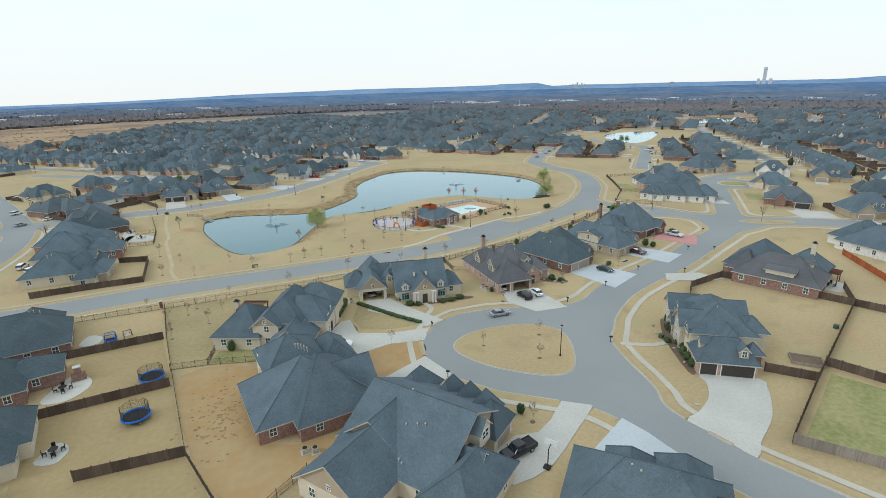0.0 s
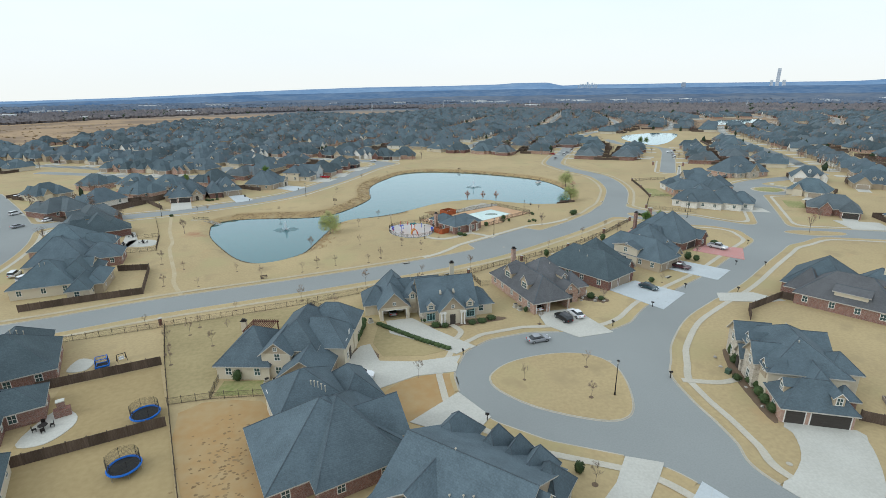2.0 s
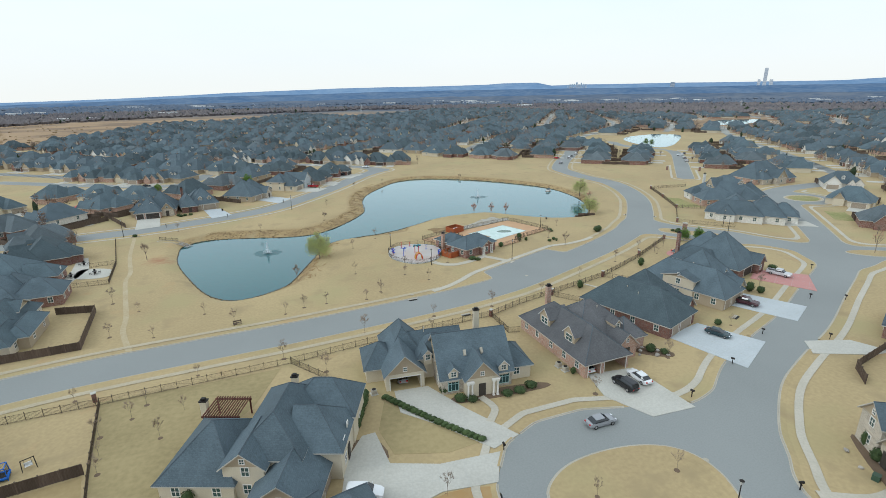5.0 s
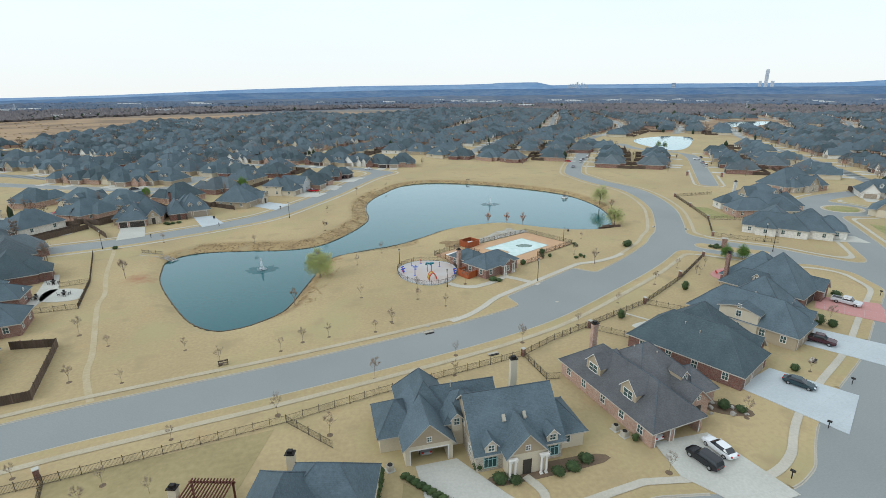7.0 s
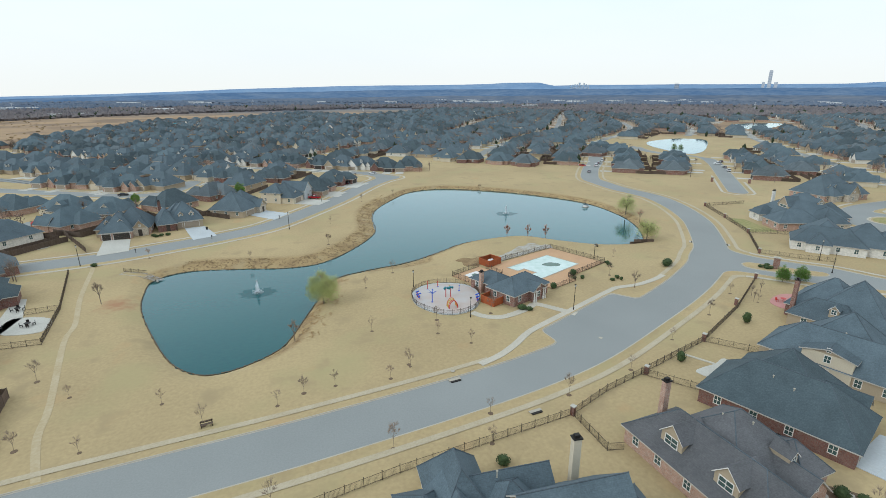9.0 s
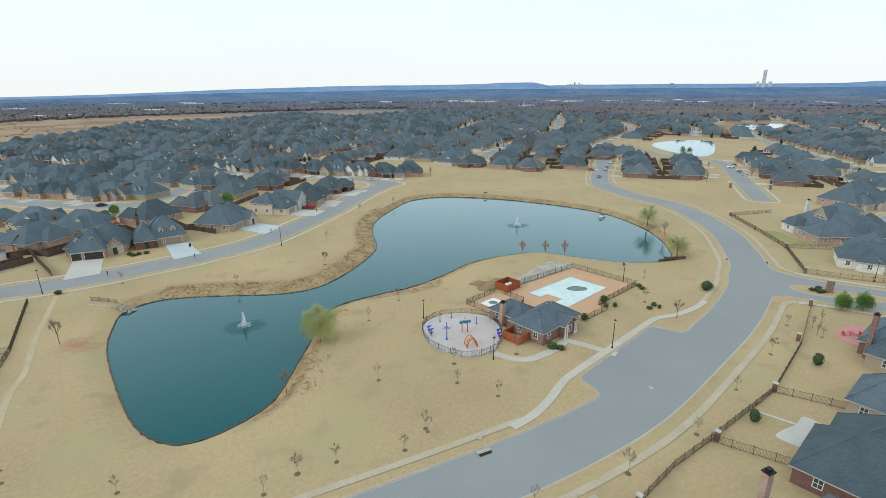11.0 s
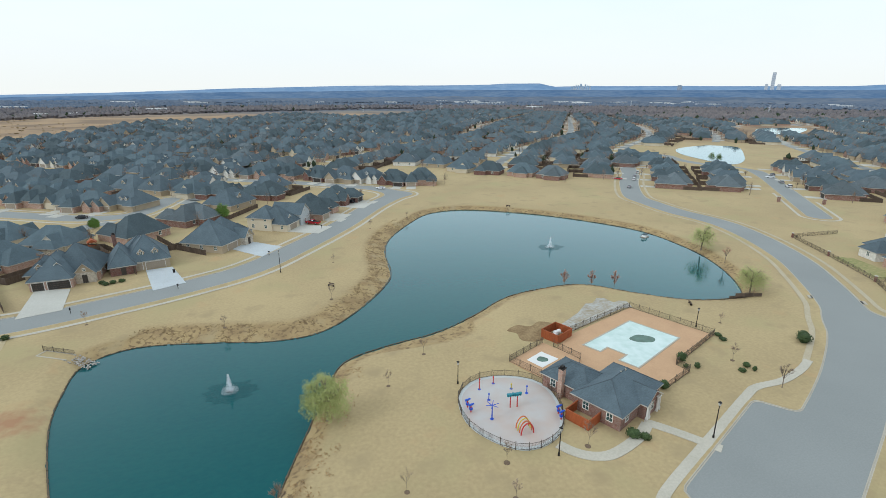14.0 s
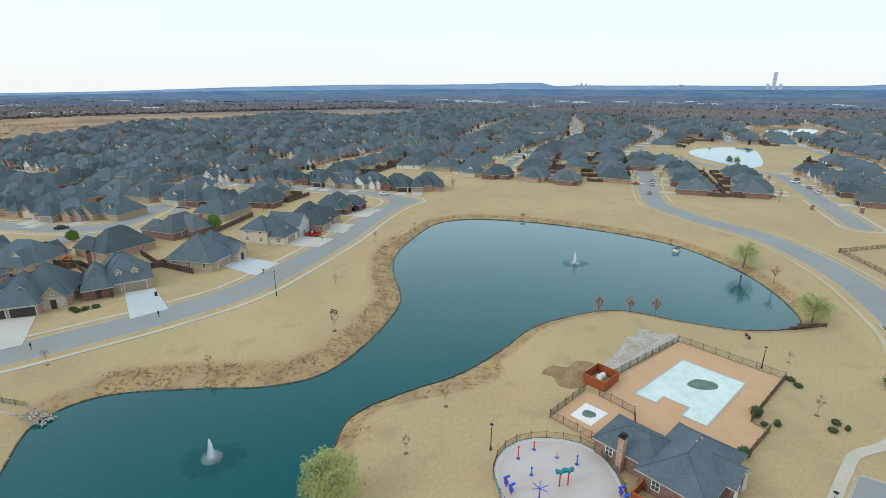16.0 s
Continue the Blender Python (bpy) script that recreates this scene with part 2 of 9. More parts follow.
class Geo:
    """Vertices and faces gathered for one mesh, each face with its material slot."""

    def __init__(self):
        self.v, self.f, self.s = [], [], []

    def add(self, verts, faces, slot=0, m=None):
        n = len(self.v)
        if m:
            (a, b, c, d), (e, f, g, h), (i, j, k, l) = (tuple(r) for r in m[:3])
            self.v += [(a * x + b * y + c * z + d, e * x + f * y + g * z + h, i * x + j * y + k * z + l) for x, y, z in verts]
        else:
            self.v += [tuple(p) for p in verts]
        self.f += [tuple([q + n for q in face]) for face in faces]
        self.s += [slot] * len(faces)
        return self

    def box(self, x0, y0, z0, x1, y1, z1, slot=0, m=None, bottom=True):
        v = [(x0, y0, z0), (x1, y0, z0), (x1, y1, z0), (x0, y1, z0), (x0, y0, z1), (x1, y0, z1), (x1, y1, z1), (x0, y1, z1)]
        f = [(4, 5, 6, 7), (0, 1, 5, 4), (1, 2, 6, 5), (2, 3, 7, 6), (3, 0, 4, 7)] + ([(3, 2, 1, 0)] if bottom else [])
        return self.add(v, f, slot, m)

    def tube(self, p, q, r0, r1, sides=6, slot=0, caps=True):
        p, q = Vector(p), Vector(q)
        d = (q - p).normalized() if (q - p).length > 1e-6 else Vector((0, 0, 1))
        a = d.orthogonal().normalized()
        b = d.cross(a)
        v = []
        for c, r in ((p, r0), (q, r1)):
            for i in range(sides):
                w = 2 * math.pi * i / sides
                v.append(c + a * (r * math.cos(w)) + b * (r * math.sin(w)))
        f = [(i, (i + 1) % sides, sides + (i + 1) % sides, sides + i) for i in range(sides)]
        if caps:
            f += [tuple(range(sides))[::-1], tuple(range(sides, 2 * sides))]
        return self.add(v, f, slot)

    def ring(self, c, radius, r, n=20, sides=5, slot=0, squash=1.0):
        v, f = [], []
        for i in range(n):
            a = 2 * math.pi * i / n
            for j in range(sides):
                b = 2 * math.pi * j / sides
                rr = radius + r * math.cos(b)
                v.append((c[0] + rr * math.cos(a), c[1] + rr * squash * math.sin(a), c[2] + r * math.sin(b)))
        for i in range(n):
            for j in range(sides):
                f.append((i * sides + j, ((i + 1) % n) * sides + j, ((i + 1) % n) * sides + (j + 1) % sides, i * sides + (j + 1) % sides))
        return self.add(v, f, slot)

    def disc(self, c, radius, h, n=20, slot=0):
        lo = [(c[0] + radius * math.cos(2 * math.pi * i / n), c[1] + radius * math.sin(2 * math.pi * i / n), c[2]) for i in range(n)]
        hi = [(x, y, z + h) for x, y, z in lo]
        f = [(i, (i + 1) % n, n + (i + 1) % n, n + i) for i in range(n)] + [tuple(range(n, 2 * n))]
        return self.add(lo + hi, f, slot)

    def slab(self, pts, z0, z1, slot=0):
        n = len(pts)
        area = sum(pts[i][0] * pts[(i + 1) % n][1] - pts[(i + 1) % n][0] * pts[i][1] for i in range(n))
        pts = pts if area > 0 else pts[::-1]
        v = [(x, y, z0) for x, y in pts] + [(x, y, z1) for x, y in pts]
        f = [tuple(range(n, 2 * n))] + [(i, (i + 1) % n, n + (i + 1) % n, n + i) for i in range(n)]
        return self.add(v, f, slot)

    def lump(self, c, sx, sy, sz, rng, rough=0.25, slot=0, n=7, rings=5):
        v, f = [(c[0], c[1], c[2] + sz)], []
        for r in range(1, rings):
            th = math.pi * r / rings
            for i in range(n):
                a = 2 * math.pi * (i + 0.5 * (r % 2)) / n
                k = 1 + rng.uniform(-rough, rough)
                v.append((c[0] + sx * k * math.sin(th) * math.cos(a), c[1] + sy * k * math.sin(th) * math.sin(a), c[2] + sz * k * math.cos(th)))
        v.append((c[0], c[1], c[2] - sz))
        for i in range(n):
            f.append((0, 1 + i, 1 + (i + 1) % n))
            f.append((len(v) - 1, len(v) - 1 - n + (i + 1) % n, len(v) - 1 - n + i))
        for r in range(rings - 2):
            for i in range(n):
                a, b = 1 + r * n + i, 1 + r * n + (i + 1) % n
                f.append((a, a + n, b + n, b))
        return self.add(v, f, slot)

    def leaves(self, c, sx, sy, sz, count, size, rng, slot=0, hollow=0.4, droop=0.0):
        """Small leaf clumps scattered in an ellipsoid, denser towards its skin."""
        for _ in range(count):
            u = Vector((rng.gauss(0, 1), rng.gauss(0, 1), rng.gauss(0, 1))).normalized() * rng.uniform(hollow, 1.0) ** 0.6
            p = Vector((c[0] + sx * u.x, c[1] + sy * u.y, c[2] + sz * u.z))
            a = Vector((rng.uniform(-1, 1), rng.uniform(-1, 1), rng.uniform(-1, 1) - droop * 2)).normalized() * size * rng.uniform(0.6, 1.4) * (1 + droop)
            b = a.orthogonal().normalized() * size * rng.uniform(0.35, 0.8)
            self.add([p - a, p + b, p + a * 0.9, p - b * 0.8], [(0, 1, 2), (0, 2, 3)], slot)
        return self

    def mesh(self, name, mats, smooth=False):
        return mesh_of(name, self.v, self.f, mats, self.s, smooth)


def thing(name, label, category, m=None, group="", kind=""):
    ob = tagged(new(name), label, category, group, kind)
    ob.matrix_basis = m or Matrix()
    return ob


def part(name, geo, mats, parent, label="", smooth=False):
    ob = new(name, geo.mesh(name, mats, smooth))
    ob.parent = parent
    return tagged(ob, label) if label else ob


def solo(name, geo, mats, label, category, m=None, group="", kind="", smooth=False):
    ob = tagged(new(name, geo.mesh(name, mats, smooth)), label, category, group, kind)
    if m:
        ob.matrix_basis = m
    return ob


def curve_through(pts, steps=8, closed=False):
    """Catmull-Rom points through a few plan points."""
    p = [Vector(q) for q in pts]
    n, out = len(p), []
    for i in range(n if closed else n - 1):
        a, b, c, d = (p[(i + k) % n] if closed else p[min(max(i + k, 0), n - 1)] for k in (-1, 0, 1, 2))
        for s in range(steps):
            t = s / steps
            out.append(0.5 * ((2 * b) + (c - a) * t + (2 * a - 5 * b + 4 * c - d) * t * t + (3 * b - a - 3 * c + d) * t ** 3))
    if not closed:
        out.append(p[-1])
    return [(q.x, q.y) for q in out]


# ---- plan fields: distances in the plan, for roads, ponds and paths ----
def line_field(pts):
    p = np.array(pts, float)

    def field(x, y):
        best = np.full(np.shape(x), 1e9)
        for (ax, ay), (bx, by) in zip(p[:-1], p[1:]):
            dx, dy = bx - ax, by - ay
            t = np.clip(((x - ax) * dx + (y - ay) * dy) / (dx * dx + dy * dy + 1e-9), 0, 1)
            best = np.minimum(best, np.hypot(x - ax - t * dx, y - ay - t * dy))
        return best
    return field


def area_field(pts):
    p = np.array(pts, float)
    edge = line_field(np.vstack([p, p[:1]]))

    def field(x, y):
        inside = np.zeros(np.shape(x), bool)
        for (ax, ay), (bx, by) in zip(p, np.roll(p, -1, 0)):
            cross = (ay > y) != (by > y)
            at = ax + (y - ay) * (bx - ax) / (by - ay if by != ay else 1e-9)
            inside ^= cross & (x < at)
        d = edge(x, y)
        return np.where(inside, -d, d)
    return field


def soft_min(a, b, k):
    h = np.maximum(k - np.abs(a - b), 0) / k
    return np.minimum(a, b) - h * h * k / 4


def fill_field(values, xs, ys, z):
    """The mesh of all that lies under zero in a field sampled on a grid, and its outline as chains of plan points."""
    verts, faces, index, links = [], [], {}, {}
    nx = len(xs)

    def corner(i, j):
        if (i, j) not in index:
            index[i, j] = len(verts)
            verts.append((xs[i], ys[j], z))
        return index[i, j]

    def cut(i, j, k, l):
        key = (i, j, k, l) if (i, j) < (k, l) else (k, l, i, j)
        if key not in index:
            a, b = values[key[1], key[0]], values[key[3], key[2]]
            t = a / (a - b)
            index[key] = len(verts)
            verts.append((xs[key[0]] + t * (xs[key[2]] - xs[key[0]]), ys[key[1]] + t * (ys[key[3]] - ys[key[1]]), z))
        return index[key]

    low = values < 0
    some = low[:-1, :-1] | low[1:, :-1] | low[:-1, 1:] | low[1:, 1:]
    for j, i in zip(*np.nonzero(some)):
        loop = [(i, j), (i + 1, j), (i + 1, j + 1), (i, j + 1)]
        face, cuts = [], []
        for (a, b), (c, d) in zip(loop, loop[1:] + loop[:1]):
            if low[b, a]:
                face.append(corner(a, b))
            if low[b, a] != low[d, c]:
                e = cut(a, b, c, d)
                face.append(e), cuts.append(e)
        if len(face) > 2:
            faces.append(tuple(face))
        for a, b in zip(cuts[::2], cuts[1::2]):
            links.setdefault(a, []).append(b), links.setdefault(b, []).append(a)
    chains, used = [], set()
    for first in sorted(links, key=lambda q: len(links[q])):
        if first in used:
            continue
        chain, at = [first], first
        used.add(first)
        while True:
            nxt = [q for q in links[at] if q not in used]
            if not nxt:
                break
            at = nxt[0]
            used.add(at), chain.append(at)
        if first in links[at] and len(chain) > 3:
            chain.append(first)
        if len(chain) > 3:
            chains.append([verts[q][:2] for q in chain])
    return verts, faces, chains
TEAL_PAINT = mat("teal_paint", (0.02, 0.2, 0.25), 0.4, amount=0.3)


# ---- plan: roads, pond, paths ----
POND = curve_through([(-37.6, 219), (-29.8, 224.2), (-15, 222), (-2.3, 219), (8.2, 220.8), (18.3, 231.2), (27, 245), (30, 254.6), (31.2, 270), (35.3, 286), (46.4, 305), (60, 321), (78, 323),
                      (101, 309), (119, 290), (130.5, 270), (131.6, 248), (128, 232), (120.6, 217), (113, 209.6), (99.7, 211.7), (88.7, 220), (80.5, 228), (71.7, 229.8), (55.8, 227), (42.6, 218.4),
                      (31.6, 212.8), (20.2, 210), (11, 205.8), (6.6, 195.6), (1.8, 182), (-2.5, 170.4), (-8, 165.2), (-12.8, 163), (-17.7, 163.4), (-23.6, 169.6), (-30, 183.4), (-35.6, 198.4), (-37.6, 209)], 4, True)
COLLECTOR = curve_through([(-150, 121), (-75, 125.5), (-39, 132.2), (-20, 134.8), (-1, 137.1), (24, 141.1), (41, 144.6), (56, 149.4), (76.6, 159.2), (91, 166.5), (103, 173.5), (116, 182.5), (128.4, 193.8), (143.2, 213), (152, 226.8),
                           (160, 245), (164.8, 263), (164.6, 275), (162.3, 288), (163, 306), (166, 322), (186, 353), (205, 377), (225, 407), (254, 447), (290, 497)], 6)
SIDE_STREET = curve_through([(124, 185), (128.5, 177), (136, 168.3), (146, 157.5), (152, 147), (154.5, 137)], 5)
SIDE_ENTRY = curve_through([(126, 181), (128.5, 177), (134, 170.5), (139.5, 164.5)], 4)
HOUSE_STREET = curve_through([(156, 138), (144, 129.4), (124, 118.6), (105, 108.2), (88, 100.8), (76, 94.8), (66, 87), (60, 81)], 5)
SOUTH_STREET = curve_through([(51.5, 60), (50.6, 52), (51.5, 46), (52.9, 41), (55, 35.5), (58, 30), (62, 23), (72, 8), (90, -15)], 5)
NORTH_STREET = curve_through([(154, 136), (166, 149), (186, 172.5), (202, 192), (212, 208), (224, 217), (244, 222), (280, 224)], 5)
EAST_STREET = curve_through([(152, 136), (168, 135.5), (190, 124), (222, 103), (270, 75)], 5)
POND_STREET = curve_through([(-120, 218), (-98, 232), (-77, 237), (-56, 241.2), (-40, 247.3), (-24, 254.8), (-10, 264), (3, 280.5), (20, 305.5), (38, 337), (55, 360)], 6)
POND_STREET_END = curve_through([(55, 360), (44, 379), (20, 397), (0, 411), (-36, 431), (-74, 460), (-122, 485), (-175, 522), (-230, 562)], 5)
BACK_STREET = curve_through([(-170, 396), (-128, 372), (-100, 357), (-78, 346), (-62, 347), (-56, 362), (-53, 378)], 5)
WEST_STREET = curve_through([(-158, 312), (-125, 258), (-106, 222), (-97, 190), (-95, 150), (-95, 100), (-95, 40)], 6)
FAR_CLOSE = curve_through([(213, 264), (230, 285), (256, 317), (280, 347), (296, 372), (298, 386), (287, 404), (287, 430), (300, 462)], 5)
ROADS = [(COLLECTOR, 5.1), (SIDE_STREET, 5.2), (SIDE_ENTRY, 7.4), (HOUSE_STREET, 4.6), (SOUTH_STREET, 4.2), (NORTH_STREET, 4.6), (EAST_STREET, 6.0), (POND_STREET, 4.9), (POND_STREET_END, 4.6), (WEST_STREET, 4.8), (FAR_CLOSE, 4.6), (BACK_STREET, 4.6)]
LOOP = [(64, 91), (56, 91), (49, 93.4), (42, 95), (33.5, 94.4), (27.2, 91), (22.8, 84), (22, 77), (25, 69.6), (31, 63.2), (41, 56.6), (48, 50), (56, 55), (59, 71), (62.6, 79.6)]
ISLAND = curve_through([(28.2, 80), (33.6, 84.8), (43, 85.6), (50, 83), (52, 77), (48.3, 67.6), (44, 64.3), (38, 66.8), (31.5, 72.5)], 4, True)
MEDIAN = curve_through([(160, 138.6), (166, 139), (178, 132.6), (176, 129.5), (166, 132)], 4, True)
ENTRY_MEDIAN = curve_through([(125.9, 179.7), (128.6, 179.6), (131.6, 176.6), (134, 173.8), (136.9, 170.6), (141.4, 166.2), (138.5, 164.3), (132.9, 167.5), (127, 172.6), (124.4, 176.5)], 4, True)
PARKING = [(50.8, 152), (49.7, 158.6), (76, 171.6), (80.6, 166), (84, 160), (60, 146), (53, 146)]
BULB = [(220 + 14 * math.cos(0.35 * i), 202 + 14 * math.sin(0.35 * i)) for i in range(18)]
PLANTER = [(221.5 + 8 * math.cos(0.35 * i), 201 + 6.5 * math.sin(0.35 * i)) for i in range(18)]
park_path = curve_through([(-57, 236), (-55.3, 229), (-51, 207.6), (-46.5, 191), (-45.4, 182), (-38.8, 158), (-37, 149), (-33, 138.5)], 5)

pond_field, island_field, median_field, entry_field = area_field(POND), area_field(ISLAND), area_field(MEDIAN), area_field(ENTRY_MEDIAN)
road_lines = [(line_field(p), w) for p, w in ROADS]
loop_field, parking_field, bulb_field, planter_field = area_field(LOOP), area_field(PARKING), area_field(BULB), area_field(PLANTER)


def road_field(x, y):
    d = None
    for line, half in road_lines:
        e = line(x, y) - half
        d = e if d is None else soft_min(d, e, 7.0)
    d = soft_min(d, loop_field(x, y), 4.0)
    d = np.minimum(soft_min(d, bulb_field(x, y), 6.0), parking_field(x, y))
    for solid in (island_field, median_field, entry_field, planter_field):
        d = np.maximum(d, -solid(x, y))
    return d


# driveways: corner points of each slab in the plan, and its concrete
DRIVES = [
    (curve_through([(67.1, 57), (75.6, 52.6), (74.6, 50.2), (72.3, 47.4), (68.6, 43.9), (65, 41.6), (61.8, 39.8), (58.6, 37.4), (57.4, 42.1), (55.4, 47), (58.2, 48), (62.1, 50.1), (64.5, 52.3), (66.2, 54.8)], 2, True), CONCRETE),
    ([(23.4, 53.2), (26.2, 50.3), (28.9, 51.8), (32.6, 51.5), (35.7, 53.5), (39.7, 57.4), (44, 54.8), (41.6, 52.7), (37.9, 49.8), (34, 46.6), (31.3, 44.7), (28, 43.4), (24.8, 43)], CONCRETE),
    ([(36.2, 43.8), (38.9, 46.1), (43.7, 48.9), (46.4, 50.6), (48, 46.4), (48.6, 43.4), (49.6, 39.8), (42.8, 37)], DRIVE_BLUE),
    ([(14.6, 109), (20.4, 108.8), (24.5, 101), (30, 92.5), (25.4, 90.8), (19.5, 98), (14.4, 103)], CONCRETE),
    ([(3.6, 87.6), (5, 94.7), (7.8, 99.2), (9.8, 99.4), (10.7, 92.4), (17.2, 90.2), (26, 90), (23.5, 84.8), (16.2, 85.4), (9.2, 83.3)], CONCRETE),
    ([(12.5, 73), (22, 78.5), (25, 70.8), (20, 66.5)], CONCRETE),
    ([(48.5, 103.5), (57.5, 103), (59.5, 90), (51.5, 90), (47.5, 97)], CONCRETE),
    ([(71.6, 111), (82, 114), (88.5, 103), (77, 96.5)], DRIVE_BLUE),
    ([(94.5, 122), (104, 125), (112, 113), (103, 108)], DRIVE_BLUE),
    ([(115, 131), (122, 136), (131.5, 128), (123, 119)], DRIVE_PINK),
    ([(108, 92.5), (104.8, 98.5), (96, 101), (93, 96.8), (103, 93)], CONCRETE),
    ([(168, 172), (172, 168), (181, 163), (184, 170), (176, 178)], CONCRETE),
    ([(192, 146), (204, 138), (198, 128), (186, 134)], CONCRETE),
    ([(-62.4, 262.4), (-54, 261.4), (-50.6, 246.5), (-58.8, 243.6)], CONCRETE),
    ([(-38.8, 271.6), (-32, 272.6), (-25.8, 257.5), (-33, 253.8)], DRIVE_BLUE),
    ([(-17, 286), (-12, 294), (-1, 284), (-7, 275)], DRIVE_BLUE),
    ([(0, 303), (6, 312.5), (17, 305.5), (11.5, 297)], CONCRETE),
    ([(10.5, 321), (15.5, 330), (26.5, 323), (21.5, 315)], CONCRETE),
    ([(21.5, 340), (26.5, 349), (38, 342), (33, 333)], CONCRETE),
]
drive_fields = [area_field(p) for p, _ in DRIVES]

# ---- ground: one sheet to the horizon, hollowed for the pond ----
def spread(a, b, dense, far, first):
    mid = list(np.arange(a, b + 0.1, dense))
    out, s = [], first
    x = b
    while x < far:
        x += s
        s *= 1.22
        out.append(x)
    low, s, x = [], first, a
    while x > -far:
        x -= s
        s *= 1.22
        low.append(x)
    return np.array(low[::-1] + mid + out)


gx, gy = spread(-52, 146, 1.5, 4800, 3.0), spread(154, 336, 1.5, 4800, 3.0)
GX, GY = np.meshgrid(gx, gy)
shore = pond_field(GX, GY)
wide = np.where((GX < 40) & (GX > -30) & (GY > 205), 9.0, 4.5)
bank = np.clip(shore / wide, 0, 1)
GZ = np.where(shore > 0, -1.55 * (1 - bank) ** 1.6 * 0.92 - 0.08 * (1 - bank), -1.6 + np.maximum(shore, -8) * 0.25)
n_x = len(gx)
sheet = [(float(a), float(b), float(c)) for a, b, c in zip(GX.ravel(), GY.ravel(), GZ.ravel())]
quads = [(j * n_x + i, j * n_x + i + 1, (j + 1) * n_x + i + 1, (j + 1) * n_x + i) for j in range(len(gy) - 1) for i in range(n_x - 1)]


def ground_mat():
    """Dormant tan lawn, rough brown field to the north-west, dark bare woods far out with haze blue in their colour."""
    m = mat("dormant_lawn", (0.435, 0.34, 0.183), 0.95, spot=(0.325, 0.25, 0.135), fine=1.6, coarse=0.035, amount=0.85, bump=0.25, world_space=True)
    n, k = m.node_tree.nodes, m.node_tree.links
    b = n["Principled BSDF"]
    near = b.inputs["Base Color"].links[0].from_socket
    geo = n.new("ShaderNodeNewGeometry")

    def noise_at(scale, detail=4.0):
        t = n.new("ShaderNodeTexNoise")
        t.inputs["Scale"].default_value, t.inputs["Detail"].default_value = scale, detail
        k.new(geo.outputs["Position"], t.inputs["Vector"])
        return t.outputs["Fac"]

    def ranged(v, lo, hi):
        r = n.new("ShaderNodeMapRange")
        r.inputs["From Min"].default_value, r.inputs["From Max"].default_value = lo, hi
        k.new(v, r.inputs["Value"])
        return r.outputs[0]

    def mixed(fac, a, c):
        x = n.new("ShaderNodeMix")
        x.data_type = "RGBA"
        k.new(fac, x.inputs[0])
        for s, v in ((6, a), (7, c)):
            if isinstance(v, tuple):
                x.inputs[s].default_value = (*v, 1)
            else:
                k.new(v, x.inputs[s])
        return x.outputs[2]

    def math_node(op, a, c):
        x = n.new("ShaderNodeMath")
        x.operation = op
        for s, v in ((0, a), (1, c)):
            if isinstance(v, (int, float)):
                x.inputs[s].default_value = v
            else:
                k.new(v, x.inputs[s])
        return x.outputs[0]

    # greenish and bare-earth blotches in the lawns
    lawn = mixed(ranged(noise_at(0.05), 0.52, 0.72), near, (0.365, 0.31, 0.16))
    lawn = mixed(ranged(noise_at(0.11), 0.62, 0.78), lawn, (0.42, 0.29, 0.15))
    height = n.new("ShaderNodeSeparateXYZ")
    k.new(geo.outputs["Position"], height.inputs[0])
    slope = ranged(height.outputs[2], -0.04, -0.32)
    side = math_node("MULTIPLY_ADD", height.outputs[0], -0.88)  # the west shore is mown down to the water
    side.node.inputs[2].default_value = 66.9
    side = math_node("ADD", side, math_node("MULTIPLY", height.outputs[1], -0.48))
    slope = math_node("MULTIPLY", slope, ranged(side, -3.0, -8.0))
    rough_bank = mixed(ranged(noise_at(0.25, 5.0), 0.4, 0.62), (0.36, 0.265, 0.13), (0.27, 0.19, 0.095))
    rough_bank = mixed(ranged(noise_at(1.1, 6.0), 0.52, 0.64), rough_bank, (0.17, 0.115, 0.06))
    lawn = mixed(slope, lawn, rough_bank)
    mow = noise_at(0.16, 5.0)
    lawn = mixed(ranged(mow, 0.56, 0.7), lawn, (0.335, 0.262, 0.145))
    worn = n.new("ShaderNodeVectorMath")
    worn.operation = "DISTANCE"
    worn.inputs[1].default_value = (-41, 200.5, 0)
    k.new(geo.outputs["Position"], worn.inputs[0])
    ragged = math_node("MULTIPLY_ADD", noise_at(0.5, 5.0), 9)
    k.new(worn.outputs["Value"], ragged.node.inputs[2])
    lawn = mixed(ranged(ragged, 9.5, 5.0), lawn, (0.35, 0.2, 0.11))
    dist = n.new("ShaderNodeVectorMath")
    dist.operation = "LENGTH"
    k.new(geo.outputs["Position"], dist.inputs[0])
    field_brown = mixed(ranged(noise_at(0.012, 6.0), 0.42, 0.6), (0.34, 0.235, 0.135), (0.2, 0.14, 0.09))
    # haze painted in: woodland ground goes blue-grey beyond about 1250 m
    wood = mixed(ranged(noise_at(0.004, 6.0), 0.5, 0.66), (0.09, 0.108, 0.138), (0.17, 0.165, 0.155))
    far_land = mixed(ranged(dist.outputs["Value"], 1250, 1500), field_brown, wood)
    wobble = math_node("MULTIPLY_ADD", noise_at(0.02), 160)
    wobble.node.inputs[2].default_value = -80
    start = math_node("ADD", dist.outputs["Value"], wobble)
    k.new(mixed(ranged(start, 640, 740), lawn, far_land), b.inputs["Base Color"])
    return m


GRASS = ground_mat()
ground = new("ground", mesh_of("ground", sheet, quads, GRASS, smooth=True))
